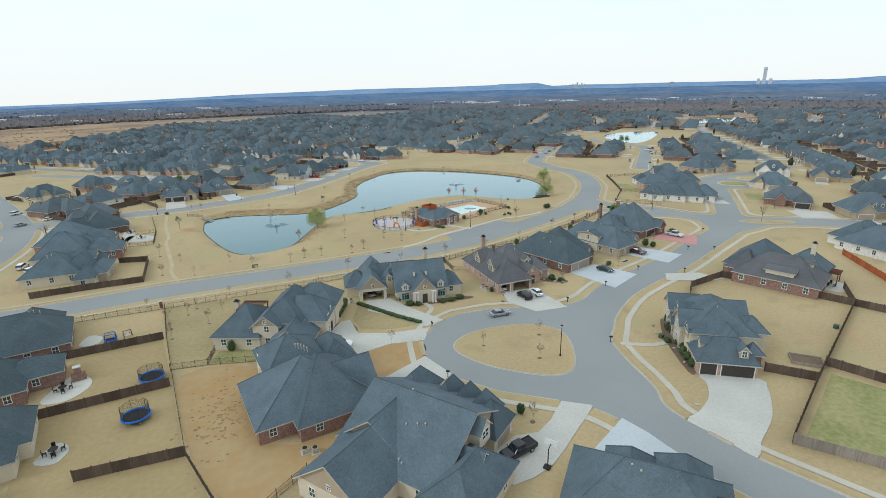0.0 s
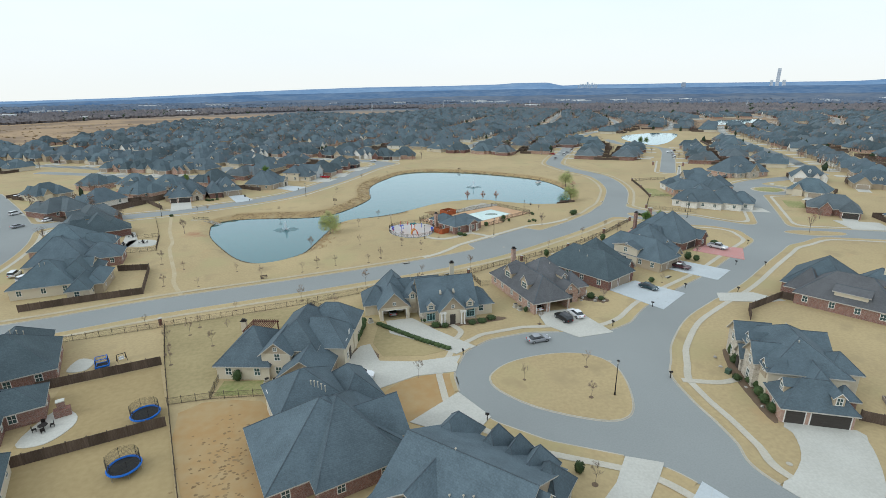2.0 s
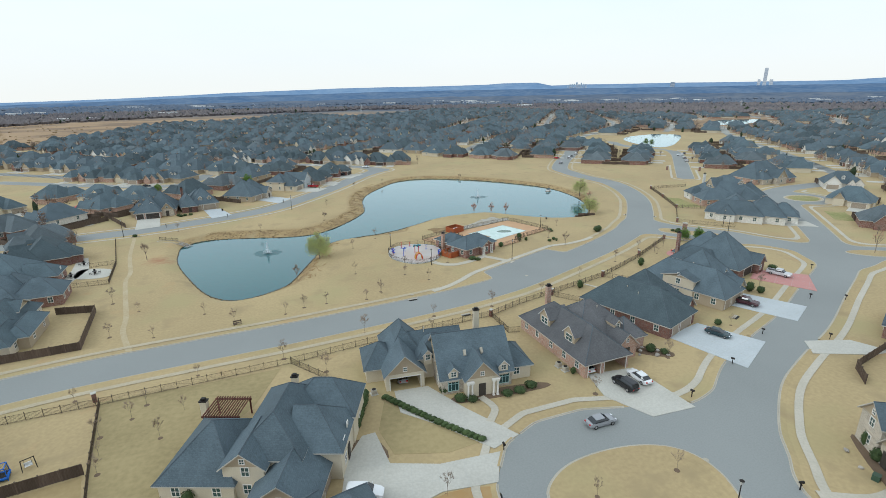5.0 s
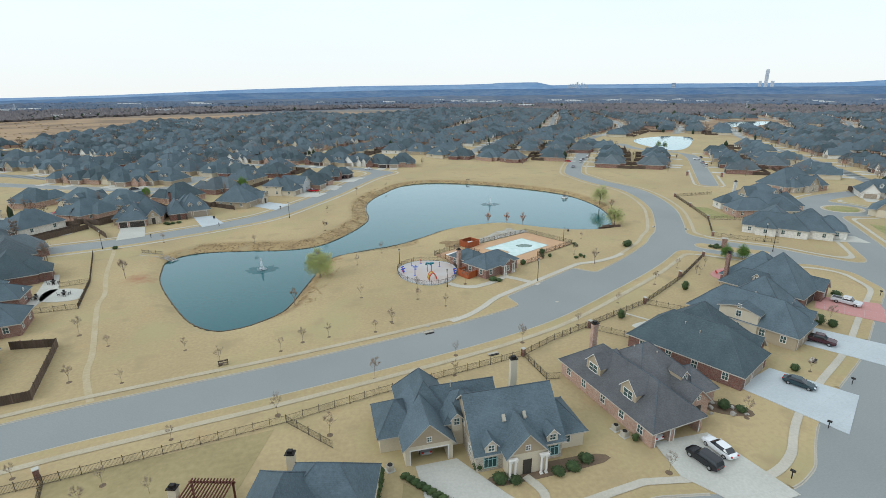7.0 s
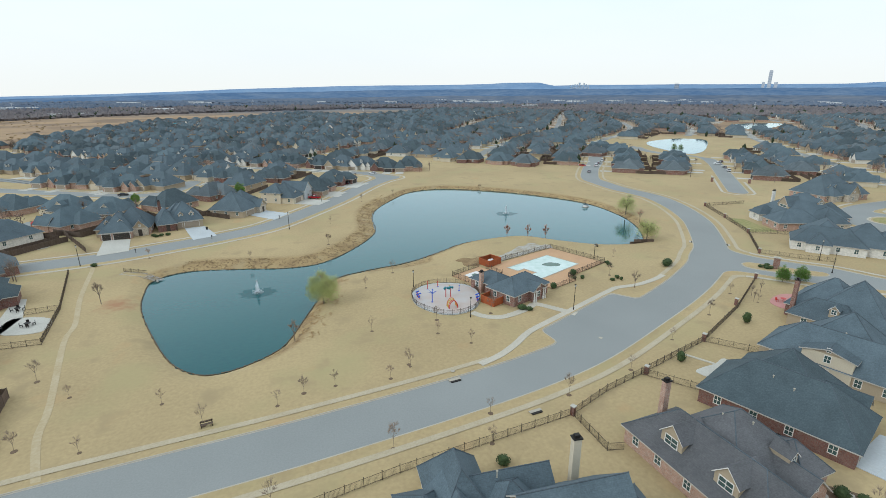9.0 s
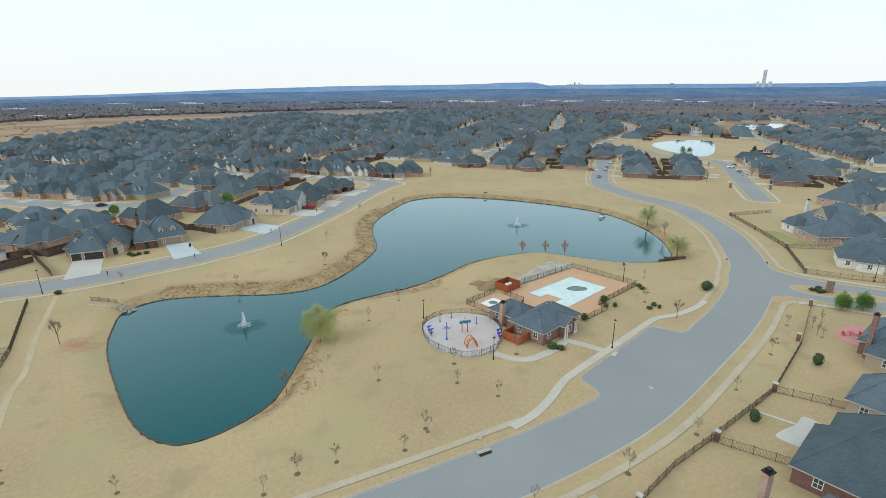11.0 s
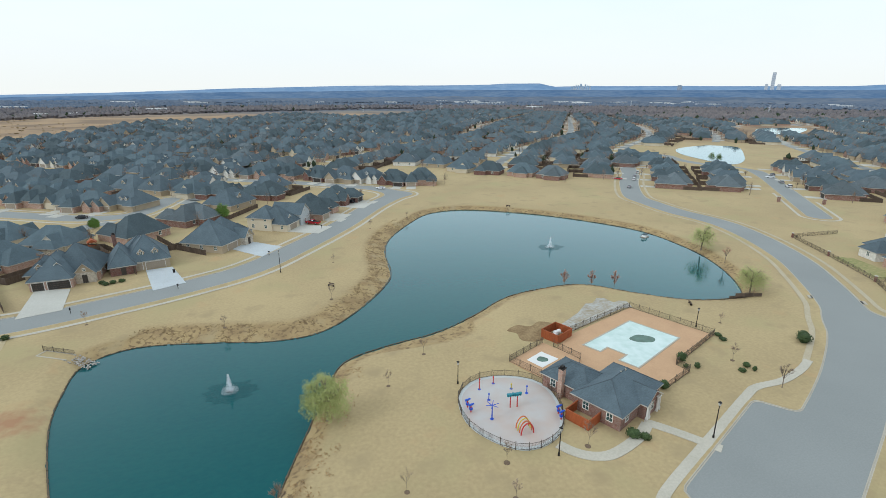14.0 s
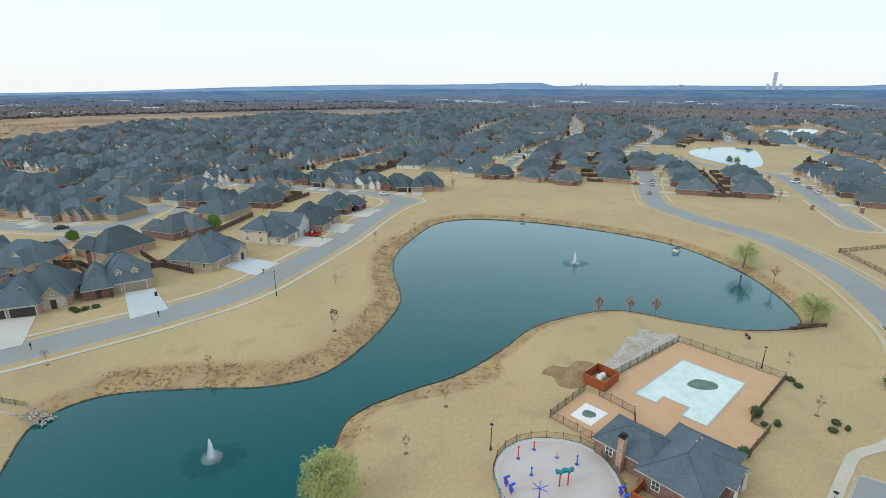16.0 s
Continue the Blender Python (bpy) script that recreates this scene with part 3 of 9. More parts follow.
tagged(ground, "tan dormant winter lawn and fields reaching to the horizon", "ground", kind="structure")

xs, ys = np.arange(-54, 148, 1.5), np.arange(152, 338, 1.5)
PX, PY = np.meshgrid(xs, ys)
pv, pf, pond_lines = fill_field(pond_field(PX, PY) - 1.2, xs, ys, -1.45)
tagged(new("water", mesh_of("water", pv, pf, WATER)), "calm dark blue-green pond water with fine ripples", "pond", kind="structure")

# dark wet edging along the shore, broken here and there
edge = Geo()
shore_rng = random.Random(2)
for i in range(len(POND)):
    (ax, ay), (bx, by) = POND[i], POND[(i + 1) % len(POND)]
    d = Vector((bx - ax, by - ay))
    o = Vector((d.y, -d.x)).normalized()
    for k in range(6):
        if shore_rng.random() < 0.04:
            continue
        p, q = Vector((ax, ay)) + d * (k / 6), Vector((ax, ay)) + d * ((k + 1) / 6 + 0.01)
        w, z = shore_rng.uniform(0.05, 0.14), shore_rng.uniform(-1.38, -1.22)
        a0, b0, a1, b1 = p - o * w, q - o * w, p + o * w, q + o * w
        edge.add([(*a0, -1.6), (*b0, -1.6), (*b1, -1.6), (*a1, -1.6), (*a0, z), (*b0, z), (*b1, z), (*a1, z)], [(4, 5, 6, 7), (0, 1, 5, 4), (2, 3, 7, 6), (1, 2, 6, 5), (3, 0, 4, 7)])
tagged(new("shore_edging", edge.mesh("shore_edging", MUD)), "dark wet edging along the pond shore", "shoreline", kind="structure")

# second and third pond, beyond the collector road
for pts in ([(303, 402), (322, 404), (362, 440), (404, 486), (398, 503), (384, 508), (341, 492), (314, 456)], [(556, 597), (570, 588), (622, 599), (700, 650), (700, 668), (636, 672)]):
    w = Geo().slab(curve_through(pts, 5, True), -0.3, 0.12)
    tagged(new("water", w.mesh("water", WATER)), "pale still water of a distant pond", "pond", kind="structure")

# ---- streets, kerbs and pavements ----
xs, ys = np.arange(-200, 300, 1.1), np.arange(-12, 460, 1.1)
RX, RY = np.meshgrid(xs, ys)
ROAD = road_field(RX, RY)
rv, rf, road_edges = fill_field(ROAD, xs, ys, 0.03)
tagged(new("road", mesh_of("road", rv, rf, STREET)), "worn pale grey residential streets with a teardrop turning loop", "street", kind="structure")

kerb = Geo()
for chain in road_edges:
    pts = np.array(chain)
    if len(pts) < 6:
        continue
    smooth_pts = pts.copy()
    smooth_pts[1:-1] = (pts[:-2] + 2 * pts[1:-1] + pts[2:]) / 4
    tang = np.gradient(smooth_pts, axis=0)
    nrm = np.stack([tang[:, 1], -tang[:, 0]], 1) / (np.hypot(tang[:, 0], tang[:, 1])[:, None] + 1e-9)
    probe = smooth_pts + nrm * 0.5
    side = np.sign(road_field(probe[:, 0], probe[:, 1]) - road_field(smooth_pts[:, 0], smooth_pts[:, 1]))[:, None]
    nrm = nrm * side
    keep = np.ones(len(pts), bool)
    for f in drive_fields:
        keep &= f(smooth_pts[:, 0], smooth_pts[:, 1]) > 0.1
    prof = ((-0.22, 0.04), (-0.05, 0.055), (0.0, 0.16), (0.15, 0.16), (1.1, -0.02))
    for i in range(len(pts) - 1):
        if keep[i] and keep[i + 1]:
            flip = side[i, 0] > 0
            for q, ((o0, z0), (o1, z1)) in enumerate(zip(prof, prof[1:])):
                a, b = smooth_pts[i], smooth_pts[i + 1]
                v = [(*(a + nrm[i] * o0), z0), (*(b + nrm[i + 1] * o0), z0), (*(b + nrm[i + 1] * o1), z1), (*(a + nrm[i] * o1), z1)]
                kerb.add(v if not flip else v[::-1], [(0, 1, 2, 3)], 1 if q == 3 else 0)
tagged(new("kerb", kerb.mesh("kerb", [KERB, GRASS])), "low tan concrete kerb and gutter with a grass verge", "kerb", kind="structure")

xs, ys = np.arange(-120, 240, 0.7), np.arange(20, 395, 0.7)
SX, SY = np.meshgrid(xs, ys)
S = road_field(SX, SY)
band = np.abs(S - 2.6) - 0.58
solid_ground = np.minimum(np.minimum(island_field(SX, SY), median_field(SX, SY)), np.minimum(entry_field(SX, SY), planter_field(SX, SY))) - 0.5
park_side = area_field([(34, 149), (40, 166), (80, 186), (97, 178), (84, 163), (60, 150), (44, 146)])(SX, SY)
off = np.maximum(np.maximum(band, -solid_ground), -park_side)
by_collector = road_lines[0][0](SX, SY) - 10.5
for inside, m, label in ((-by_collector, PAVING, "narrow pale concrete pavement following the streets"), (by_collector, PARK_PATH, "dull tan pavement along the collector street")):
    sv, sf, _ = fill_field(np.maximum(off, inside), xs, ys, 0.07)
    tagged(new("pavement", mesh_of("pavement", sv, sf, m)), label, "pavement", kind="structure")


def ribbon(pts, half, z0, z1):
    g, n = Geo(), len(pts)
    for i in range(n - 1):
        a, b = Vector(pts[i]), Vector(pts[i + 1])
        p, q = Vector(pts[max(i - 1, 0)]), Vector(pts[min(i + 2, n - 1)])
        na, nb = (b - p).normalized(), (q - a).normalized()
        na, nb = Vector((-na.y, na.x)) * half, Vector((-nb.y, nb.x)) * half
        g.add([(*(a - na), z0), (*(b - nb), z0), (*(b + nb), z0), (*(a + na), z0), (*(a - na), z1), (*(b - nb), z1), (*(b + nb), z1), (*(a + na), z1)],
              [(4, 5, 6, 7), (0, 1, 5, 4), (2, 3, 7, 6)])
    return g


walk_tops = iter(np.arange(0.085, 0.2, 0.006))


def walkway(pts, half, label):
    top = float(next(walk_tops))
    tagged(new("pavement", ribbon(curve_through(pts, 6), half, -0.02, top).mesh("pavement", PAVING)), label, "path", kind="structure")


tagged(new("pavement", ribbon(park_path, 0.55, -0.05, 0.03).mesh("pavement", WORN_PATH)), "winding sandy worn path through the park lawn", "path", kind="structure")
walkway([(32.6, 149.6), (37.5, 151.6), (42, 154.6), (45.6, 157.6), (49.6, 160.1), (63, 166.6), (76, 172.9), (80, 174.4), (86, 174.6), (92.6, 176.4), (97.4, 178.6)], 0.75, "concrete walk along the car park")
walkway([(61.2, 163.4), (57.3, 168.7), (54.4, 172)], 0.9, "concrete walk from the car park to the pool house")
walkway([(38.8, 171.2), (40.2, 169.1), (42.4, 167.5), (45.5, 167.1), (51, 169), (54.6, 171.4)], 0.9, "curved concrete walk round the pool house")
walkway([(71.6, 141.4), (74.4, 137)], 0.3, "narrow pale path across a back yard")
walkway([(60.5, 71), (66, 68.6), (70, 68.5)], 0.6, "concrete front walk across the lawn")
walkway([(28, 103), (29, 99.5), (27, 96.5)], 0.6, "concrete front walk to the porch")

JOINT = mat("driveway_joint", (0.47, 0.47, 0.44), 0.9)


def joints(pts, gap=3.6, half=0.016, z=0.104):
    """Control joints across a slab, both ways, clipped to its outline."""
    g = Geo()
    a, b = Vector(pts[0]), Vector(pts[1])
    u = (b - a).normalized()
    for d, n in ((u, Vector((-u.y, u.x))), (Vector((-u.y, u.x)), u)):
        lo, hi = min(n.dot(Vector(p)) for p in pts), max(n.dot(Vector(p)) for p in pts)
        k = lo + gap * 0.5
        while k < hi:
            cuts = []
            for p, q in zip(pts, pts[1:] + pts[:1]):
                s, t = n.dot(Vector(p)) - k, n.dot(Vector(q)) - k
                if (s < 0) != (t < 0):
                    cuts.append(d.dot(Vector(p).lerp(Vector(q), s / (s - t))))
            cuts.sort()
            for s, t in zip(cuts[::2], cuts[1::2]):
                v = [n * (k + e) + d * r for r, e in ((s + 0.05, -half), (t - 0.05, -half), (t - 0.05, half), (s + 0.05, half))]
                g.add([(*q, z - 0.02) for q in v] + [(*q, z) for q in v], [(4, 5, 6, 7), (0, 1, 5, 4), (2, 3, 7, 6)] if n.cross(d) < 0 else [(7, 6, 5, 4), (0, 1, 5, 4), (2, 3, 7, 6)])
            k += gap
    return g


for pts, m in DRIVES:
    tagged(new("trim", joints(pts).mesh("trim", JOINT)), "thin control joints in a concrete driveway", "joint", kind="structure")
    d = Geo().slab(pts, -0.05, 0.10)
    solo("driveway", d, m, "red-tinted concrete driveway" if m is DRIVE_PINK else "pale broom-finished concrete driveway", "driveway", kind="structure")


# ---- houses ----
CAPS = shingle_mat("ridge_cap_shingles", (0.1, 0.125, 0.145), 0.0)


def roof_of(w, over=0.45, caps=False):
    """Roof solid of one wing (x0, y0, x1, y1, eave, pitch, kind): slot 0 shingles, slot 1 fascia."""
    x0, y0, x1, y1, eave, pitch, kind = w
    X0, Y0, X1, Y1 = x0 - over, y0 - over, x1 + over, y1 + over
    ze, th = eave - pitch * over * 0.6, 0.2
    g = Geo()
    turn = kind[1] == "y"
    if turn:
        X0, Y0, X1, Y1 = Y0, X0, Y1, X1
    half = (Y1 - Y0) / 2
    top, ym = ze + pitch * half, (Y0 + Y1) / 2
    if kind[0] == "h":
        run = min(half * (int(kind[2:]) / 100 if kind[2:] else 0.95), (X1 - X0) / 2 - 0.05)
        ra, rb = X0 + run, X1 - run
    elif kind[0] == "c":  # clipped gable: hip at the far end only
        ra, rb = X0, X1 - half * 0.9
    else:
        ra, rb = X0, X1
    v = [(X0, Y0, ze), (X1, Y0, ze), (X1, Y1, ze), (X0, Y1, ze), (ra, ym, top), (rb, ym, top)]
    v += [(x, y, z - th) for x, y, z in v]
    f, s = [(0, 1, 5, 4), (2, 3, 4, 5)], [0, 0]
    if kind[0] == "h":
        f, s = f + [(1, 2, 5), (3, 0, 4)], s + [0, 0]
    elif kind[0] == "c":
        f, s = f + [(1, 2, 5), (0, 4, 10, 6), (4, 3, 9, 10)], s + [0, 1, 1]
    else:
        f, s = f + [(0, 4, 10, 6), (4, 3, 9, 10), (5, 1, 7, 11), (2, 5, 11, 8)], s + [1, 1, 1, 1]
    f, s = f + [(0, 6, 7, 1), (2, 8, 9, 3)], s + [1, 1]
    if kind[0] == "h":
        f, s = f + [(1, 7, 8, 2), (3, 9, 6, 0)], s + [1, 1]
    elif kind[0] == "c":
        f, s = f + [(1, 7, 8, 2)], s + [1]
    f, s = f + [(6, 10, 11, 7), (8, 11, 10, 9)], s + [1, 1]
    if kind[0] in "hc":
        f, s = f + [(7, 11, 8)], s + [1]
    if kind[0] == "h":
        f, s = f + [(9, 10, 6)], s + [1]
    if turn:
        v = [(y, x, z) for x, y, z in v]
        f = [q[::-1] for q in f]
    g.add(v, f)
    g.s = s
    cap = Geo()
    if caps:
        ends = [(v[0], v[4]), (v[3], v[4]), (v[1], v[5]), (v[2], v[5])] if kind[0] == "h" else [(v[1], v[5]), (v[2], v[5])] if kind[0] == "c" else []
        for a, b in ends + ([(v[4], v[5])] if rb - ra > 0.6 else []):
            cap.tube(a, b, 0.08, 0.08, 4, 0, False)
    return g, top, cap


def wall_of(w):
    x0, y0, x1, y1, eave, pitch, kind = w
    g = Geo()
    g.box(x0, y0, -0.3, x1, y1, eave, 0)
    rise = 0.97 * pitch * ((x1 - x0) if kind[1] == "y" else (y1 - y0)) / 2
    if kind[0] in "gc":
        if kind[1] == "y":
            xm = (x0 + x1) / 2
            for y in ((y0, y1) if kind[0] == "g" else (y0,)):
                e = 0.3 if y == y0 else -0.3
                g.add([(x0, y, eave), (x1, y, eave), (xm, y, eave + rise), (x0, y + e, eave), (x1, y + e, eave), (xm, y + e, eave + rise)], [(0, 1, 2), (3, 5, 4), (0, 2, 5, 3), (1, 4, 5, 2)], 1)
        else:
            ym = (y0 + y1) / 2
            for x in ((x0, x1) if kind[0] == "g" else (x0,)):
                e = 0.3 if x == x0 else -0.3
                g.add([(x, y0, eave), (x, y1, eave), (x, ym, eave + rise), (x + e, y0, eave), (x + e, y1, eave), (x + e, ym, eave + rise)], [(0, 2, 1), (3, 4, 5), (0, 3, 5, 2), (1, 2, 5, 4)], 1)
    return g


def wall_with_bays(w, bays, high=2.3, deep=6.0):
    """A wing's walls with open garage bays (from, to, in x) in the front."""
    x0, y0, x1, y1, eave, pitch, kind = w
    plan = [(x0, y0)]
    for a, b in bays:
        plan += [(a, y0), (a, y0 + deep), (b, y0 + deep), (b, y0)]
    g = Geo().slab(plan + [(x1, y0), (x1, y1), (x0, y1)], -0.3, high).box(x0, y0, high, x1, y1, eave)
    gable = wall_of(w)
    g.add(gable.v, [f for f, slot in zip(gable.f, gable.s) if slot == 1], 1)
    return g


def lattice(xs, zs, y0, y1, m=None, skip=None):
    """A frame of bars in one piece: every second strip of the grid, across and up, is solid."""
    g, nx, nz = Geo(), len(xs), len(zs)
    v = [(x, y, z) for y in (y0, y1) for z in zs for x in xs]
    f, back = [], nx * nz
    for j in range(nz - 1):
        for i in range(nx - 1):
            if i % 2 == 0 or j % 2 == 0:
                a = j * nx + i
                f += [(a, a + 1, a + nx + 1, a + nx), (back + a, back + a + nx, back + a + nx + 1, back + a + 1)]
            else:
                a, b, c, d = j * nx + i, j * nx + i + 1, (j + 1) * nx + i + 1, (j + 1) * nx + i
                f += [(p, q, q + back, p + back) for p, q in ((a, d), (d, c), (c, b), (b, a))]
    rim = [(i, i + 1) for i in range(nx - 1)] + [((nz - 1) * nx + i + 1, (nz - 1) * nx + i) for i in range(nx - 1)]
    rim += [((j + 1) * nx, j * nx) for j in range(nz - 1)] + [(j * nx + nx - 1, (j + 1) * nx + nx - 1) for j in range(nz - 1)]
    f += [(q, p, p + back, q + back) for p, q in rim]
    return g.add(v, f, 0, m)


def window_on(parent, x, y, z, ang, w=1.1, h=1.5, bars=1):
    """A framed window whose outer face looks along ang (degrees, 0: -y)."""
    m = pose(x, y, z, 0, 0, ang)
    t = 0.1
    cols = [-w / 2, -w / 2 + t]
    for i in range(1, bars + 1):
        c = -w / 2 + w * i / (bars + 1)
        cols += [c - 0.03, c + 0.03]
    g = lattice(cols + [w / 2 - t, w / 2], [0, t, h * 0.5 - 0.03, h * 0.5 + 0.03, h - t, h], -0.07, 0.02, m)
    win = part("window", g, TRIM, parent)
    part("pane", Geo().box(-w / 2 + t, -0.025, t, w / 2 - t, 0.015, h - t, 0, m), GLASS, win)
    return win


def garage_on(parent, x, y, ang, w, mat_door, h=2.15):
    m = pose(x, y, 0.08, 0, 0, ang)
    g = Geo()
    for i in range(4):
        g.box(-w / 2, -0.05, i * h / 4 + 0.015, w / 2, 0.03, (i + 1) * h / 4 - 0.015, 0, m)
    n = max(2, round(w / 1.2))
    for i in range(n):
        for j in range(4):
            a = -w / 2 + w * (i + 0.12) / n
            g.box(a, -0.075, j * h / 4 + 0.12, a + w / n * 0.76, -0.05, (j + 1) * h / 4 - 0.12, 0, m)
    f = Geo()
    for a, b, c, d in ((-w / 2 - 0.14, 0, -w / 2, h + 0.14), (w / 2, 0, w / 2 + 0.14, h + 0.14), (-w / 2, h, w / 2, h + 0.14)):
        f.box(a, -0.09, b, c, 0.03, d, 0, m)
    door = part("garage_door", g, mat_door, parent)
    part("door_frame", f, TRIM, door)


def dormer_on(parent, x, y, z, ang, roof_mat, wall_mat, w=1.6, h=1.3, depth=2.6, hip=False):
    """A small gabled dormer standing out of a roof slope."""
    m = pose(x, y, z, 0, 0, ang)
    rise = w * 0.5
    g = Geo()
    g.add([(-w / 2, 0, -0.8), (w / 2, 0, -0.8), (w / 2, 0, h), (0, 0, h + rise), (-w / 2, 0, h), (-w / 2, depth, -0.8), (w / 2, depth, -0.8), (w / 2, depth, h), (0, depth, h + rise), (-w / 2, depth, h)],
          [(0, 1, 2, 3, 4), (1, 6, 7, 2), (5, 0, 4, 9)], 0, m)
    d = part("dormer", g, wall_mat, parent)
    o = 0.25
    r = Geo().add([(-w / 2 - o, -o, h - o * 0.9), (0, -o, h + rise + 0.06), (w / 2 + o, -o, h - o * 0.9), (-w / 2 - o, depth, h - o * 0.9), (0, depth, h + rise + 0.06), (w / 2 + o, depth, h - o * 0.9)],
                  [(1, 0, 3, 4), (2, 1, 4, 5)], 0, m)
    r.add([(-w / 2 - o, -o, h - o * 0.9), (0, -o, h + rise + 0.06), (w / 2 + o, -o, h - o * 0.9), (-w / 2 - o, -o, h - o * 0.9 - 0.14), (0, -o, h + rise - 0.1), (w / 2 + o, -o, h - o * 0.9 - 0.14)],
          [(0, 1, 4, 3), (1, 2, 5, 4)], 1, m)
    part("dormer_roof", r, [roof_mat, TRIM], d)
    p = m @ Vector((0, -0.02, 0.15))
    window_on(d, p.x, p.y, p.z, ang, w * 0.62, h * 0.85, 1)


def chimney_on(parent, x, y, top, mat_wall, w=1.0, d=0.8):
    g = Geo().box(x - w / 2, y - d / 2, 0, x + w / 2, y + d / 2, top)
    c = part("chimney", g, mat_wall, parent)
    cap = Geo().box(x - w / 2 - 0.1, y - d / 2 - 0.1, top, x + w / 2 + 0.1, y + d / 2 + 0.1, top + 0.14)
    cap.box(x - w * 0.32, y - d * 0.32, top + 0.14, x + w * 0.32, y + d * 0.32, top + 0.5)
    part("chimney_cap", cap, IRON, c, "dark metal chimney cap")


def inside_wing(w, x, y, grow=0.05):
    return w[0] - grow < x < w[2] + grow and w[1] - grow < y < w[3] + grow


def house(label, x, y, rot, wings, walls, roof, garages=(), dormers=(), chimneys=(), vents=(), door=None, group="", seed=1, low=0.9, plain=False, bays=(), roofs={}):
    """A house at (x, y), turned by rot. wings: see roof_of. walls: one material, or one a wing. garages: (wing, side, [widths], material)."""
    rng = random.Random(seed)
    h = thing("house", label, "house", pose(x, y, 0, 0, 0, rot), group)
    walls = walls if isinstance(walls, (list, tuple)) else [walls] * len(wings)
    tops = []
    for w, m in zip(wings, walls):
        part("wall", wall_with_bays(w, bays) if bays and w is wings[0] else wall_of(w), [m, TAN if m in (STUCCO, STONE) else m if m is not BRICK_WHITE else TRIM], h)
        g, top, cap = roof_of(w, caps=not plain)
        skin = part("roof", g, [roofs.get(wings.index(w), roof), FASCIA], h)
        if cap.f:
            part("ridge_cap", cap, CAPS, skin, "paler shingle caps on ridge and hips")
        tops.append(top)
    busy = {(0, "S")} if bays else set()
    for a, b in bays:
        y0 = wings[0][1]
        part("garage_frame", Geo().box(a - 0.14, y0 - 0.07, 0, a, y0 + 0.03, 2.44).box(b, y0 - 0.07, 0, b + 0.14, y0 + 0.03, 2.44).box(a, y0 - 0.07, 2.3, b, y0 + 0.03, 2.44), TRIM, h, "pale frame of an open garage")
    for wi, side, widths, m in garages:
        w = wings[wi]
        busy.add((wi, side))
        total = sum(widths) + 0.8 * (len(widths) - 1)
        span = (w[2] - w[0]) if side in "SN" else (w[3] - w[1])
        at = (span - total) / 2
        for width in widths:
            c = at + width / 2
            px, py, ang = {"S": (w[0] + c, w[1], 0), "N": (w[0] + c, w[3], 180), "E": (w[2], w[1] + c, 90), "W": (w[0], w[1] + c, -90)}[side]
            garage_on(h, px, py, ang, width, m)
            at += width + 0.8
    if door:
        px, py, ang = door
        g = Geo().box(-0.6, -0.08, 0, 0.6, 0.03, 2.3, 0, pose(px, py, 0.05, 0, 0, ang))
        g.box(-0.5, -0.11, 0.2, -0.06, -0.07, 2.1, 0, pose(px, py, 0.05, 0, 0, ang)).box(0.06, -0.11, 0.2, 0.5, -0.07, 2.1, 0, pose(px, py, 0.05, 0, 0, ang))
        part("front_door", g, DOOR_DARK, h, "dark wooden front door")
    for wi, w in enumerate(wings):
        for side, px, py, ex, ey, ang, span in (("S", w[0], w[1], 1, 0, 0, w[2] - w[0]), ("N", w[0], w[3], 1, 0, 180, w[2] - w[0]), ("E", w[2], w[1], 0, 1, 90, w[3] - w[1]), ("W", w[0], w[1], 0, 1, -90, w[3] - w[1])):
            if (wi, side) in busy or span < 2.6:
                continue
            if plain and (side in "EW" or wi > 1):
                continue
            n = max(1, int(span / (6 if plain else 4.2)))
            for i in range(n):
                c = span * (i + 0.5) / n + rng.uniform(-0.3, 0.3)
                qx, qy = px + ex * c, py + ey * c
                ox, oy = {"S": (0, -0.4), "N": (0, 0.4), "E": (0.4, 0), "W": (-0.4, 0)}[side]
                if any(inside_wing(o, qx + ox, qy + oy, 0.7) for k, o in enumerate(wings) if k != wi):
                    continue
                if door and abs(qx - door[0]) < 1.5 and abs(qy - door[1]) < 1.5:
                    continue
                window_on(h, qx, qy, low, ang, 1.15, 1.5, 1)
                if w[4] > 4.6:
                    window_on(h, qx, qy, low + 2.7, ang, 1.1, 1.4, 1)
    if not plain:
        for w in wings:
            x0, y0, x1, y1, eave, pitch, kind = w
            if kind[0] in "gc" and (x1 - x0 if kind[1] == "y" else y1 - y0) > 4.4:
                for px, py, ang in (((x0 + x1) / 2, y0, 0), ((x0 + x1) / 2, y1, 180)) if kind[1] == "y" else ((x0, (y0 + y1) / 2, -90), (x1, (y0 + y1) / 2, 90)):
                    if not any(inside_wing(o, px + 0.5 * math.sin(math.radians(ang)), py - 0.5 * math.cos(math.radians(ang))) for o in wings if o is not w):
                        window_on(h, px, py, eave + 0.35, ang, 0.75, 0.85, 1)
    for px, py, pz, ang, *size in dormers:
        dormer_on(h, px, py, pz, ang, roof, walls[0] if walls[0] not in (BRICK_RED, BRICK_BROWN, BRICK_PINK) else TAN, *size)
    for px, py, top, m in chimneys:
        chimney_on(h, px, py, top, m)
    for px, py, pz in vents:
        part("roof_vent", Geo().tube((px, py, pz - 0.9), (px, py, pz + 0.05), 0.07, 0.07, 8).tube((px, py, pz + 0.05), (px, py, pz + 0.16), 0.15, 0.1, 8), KERB, h, "small pale roof vent")
    return h


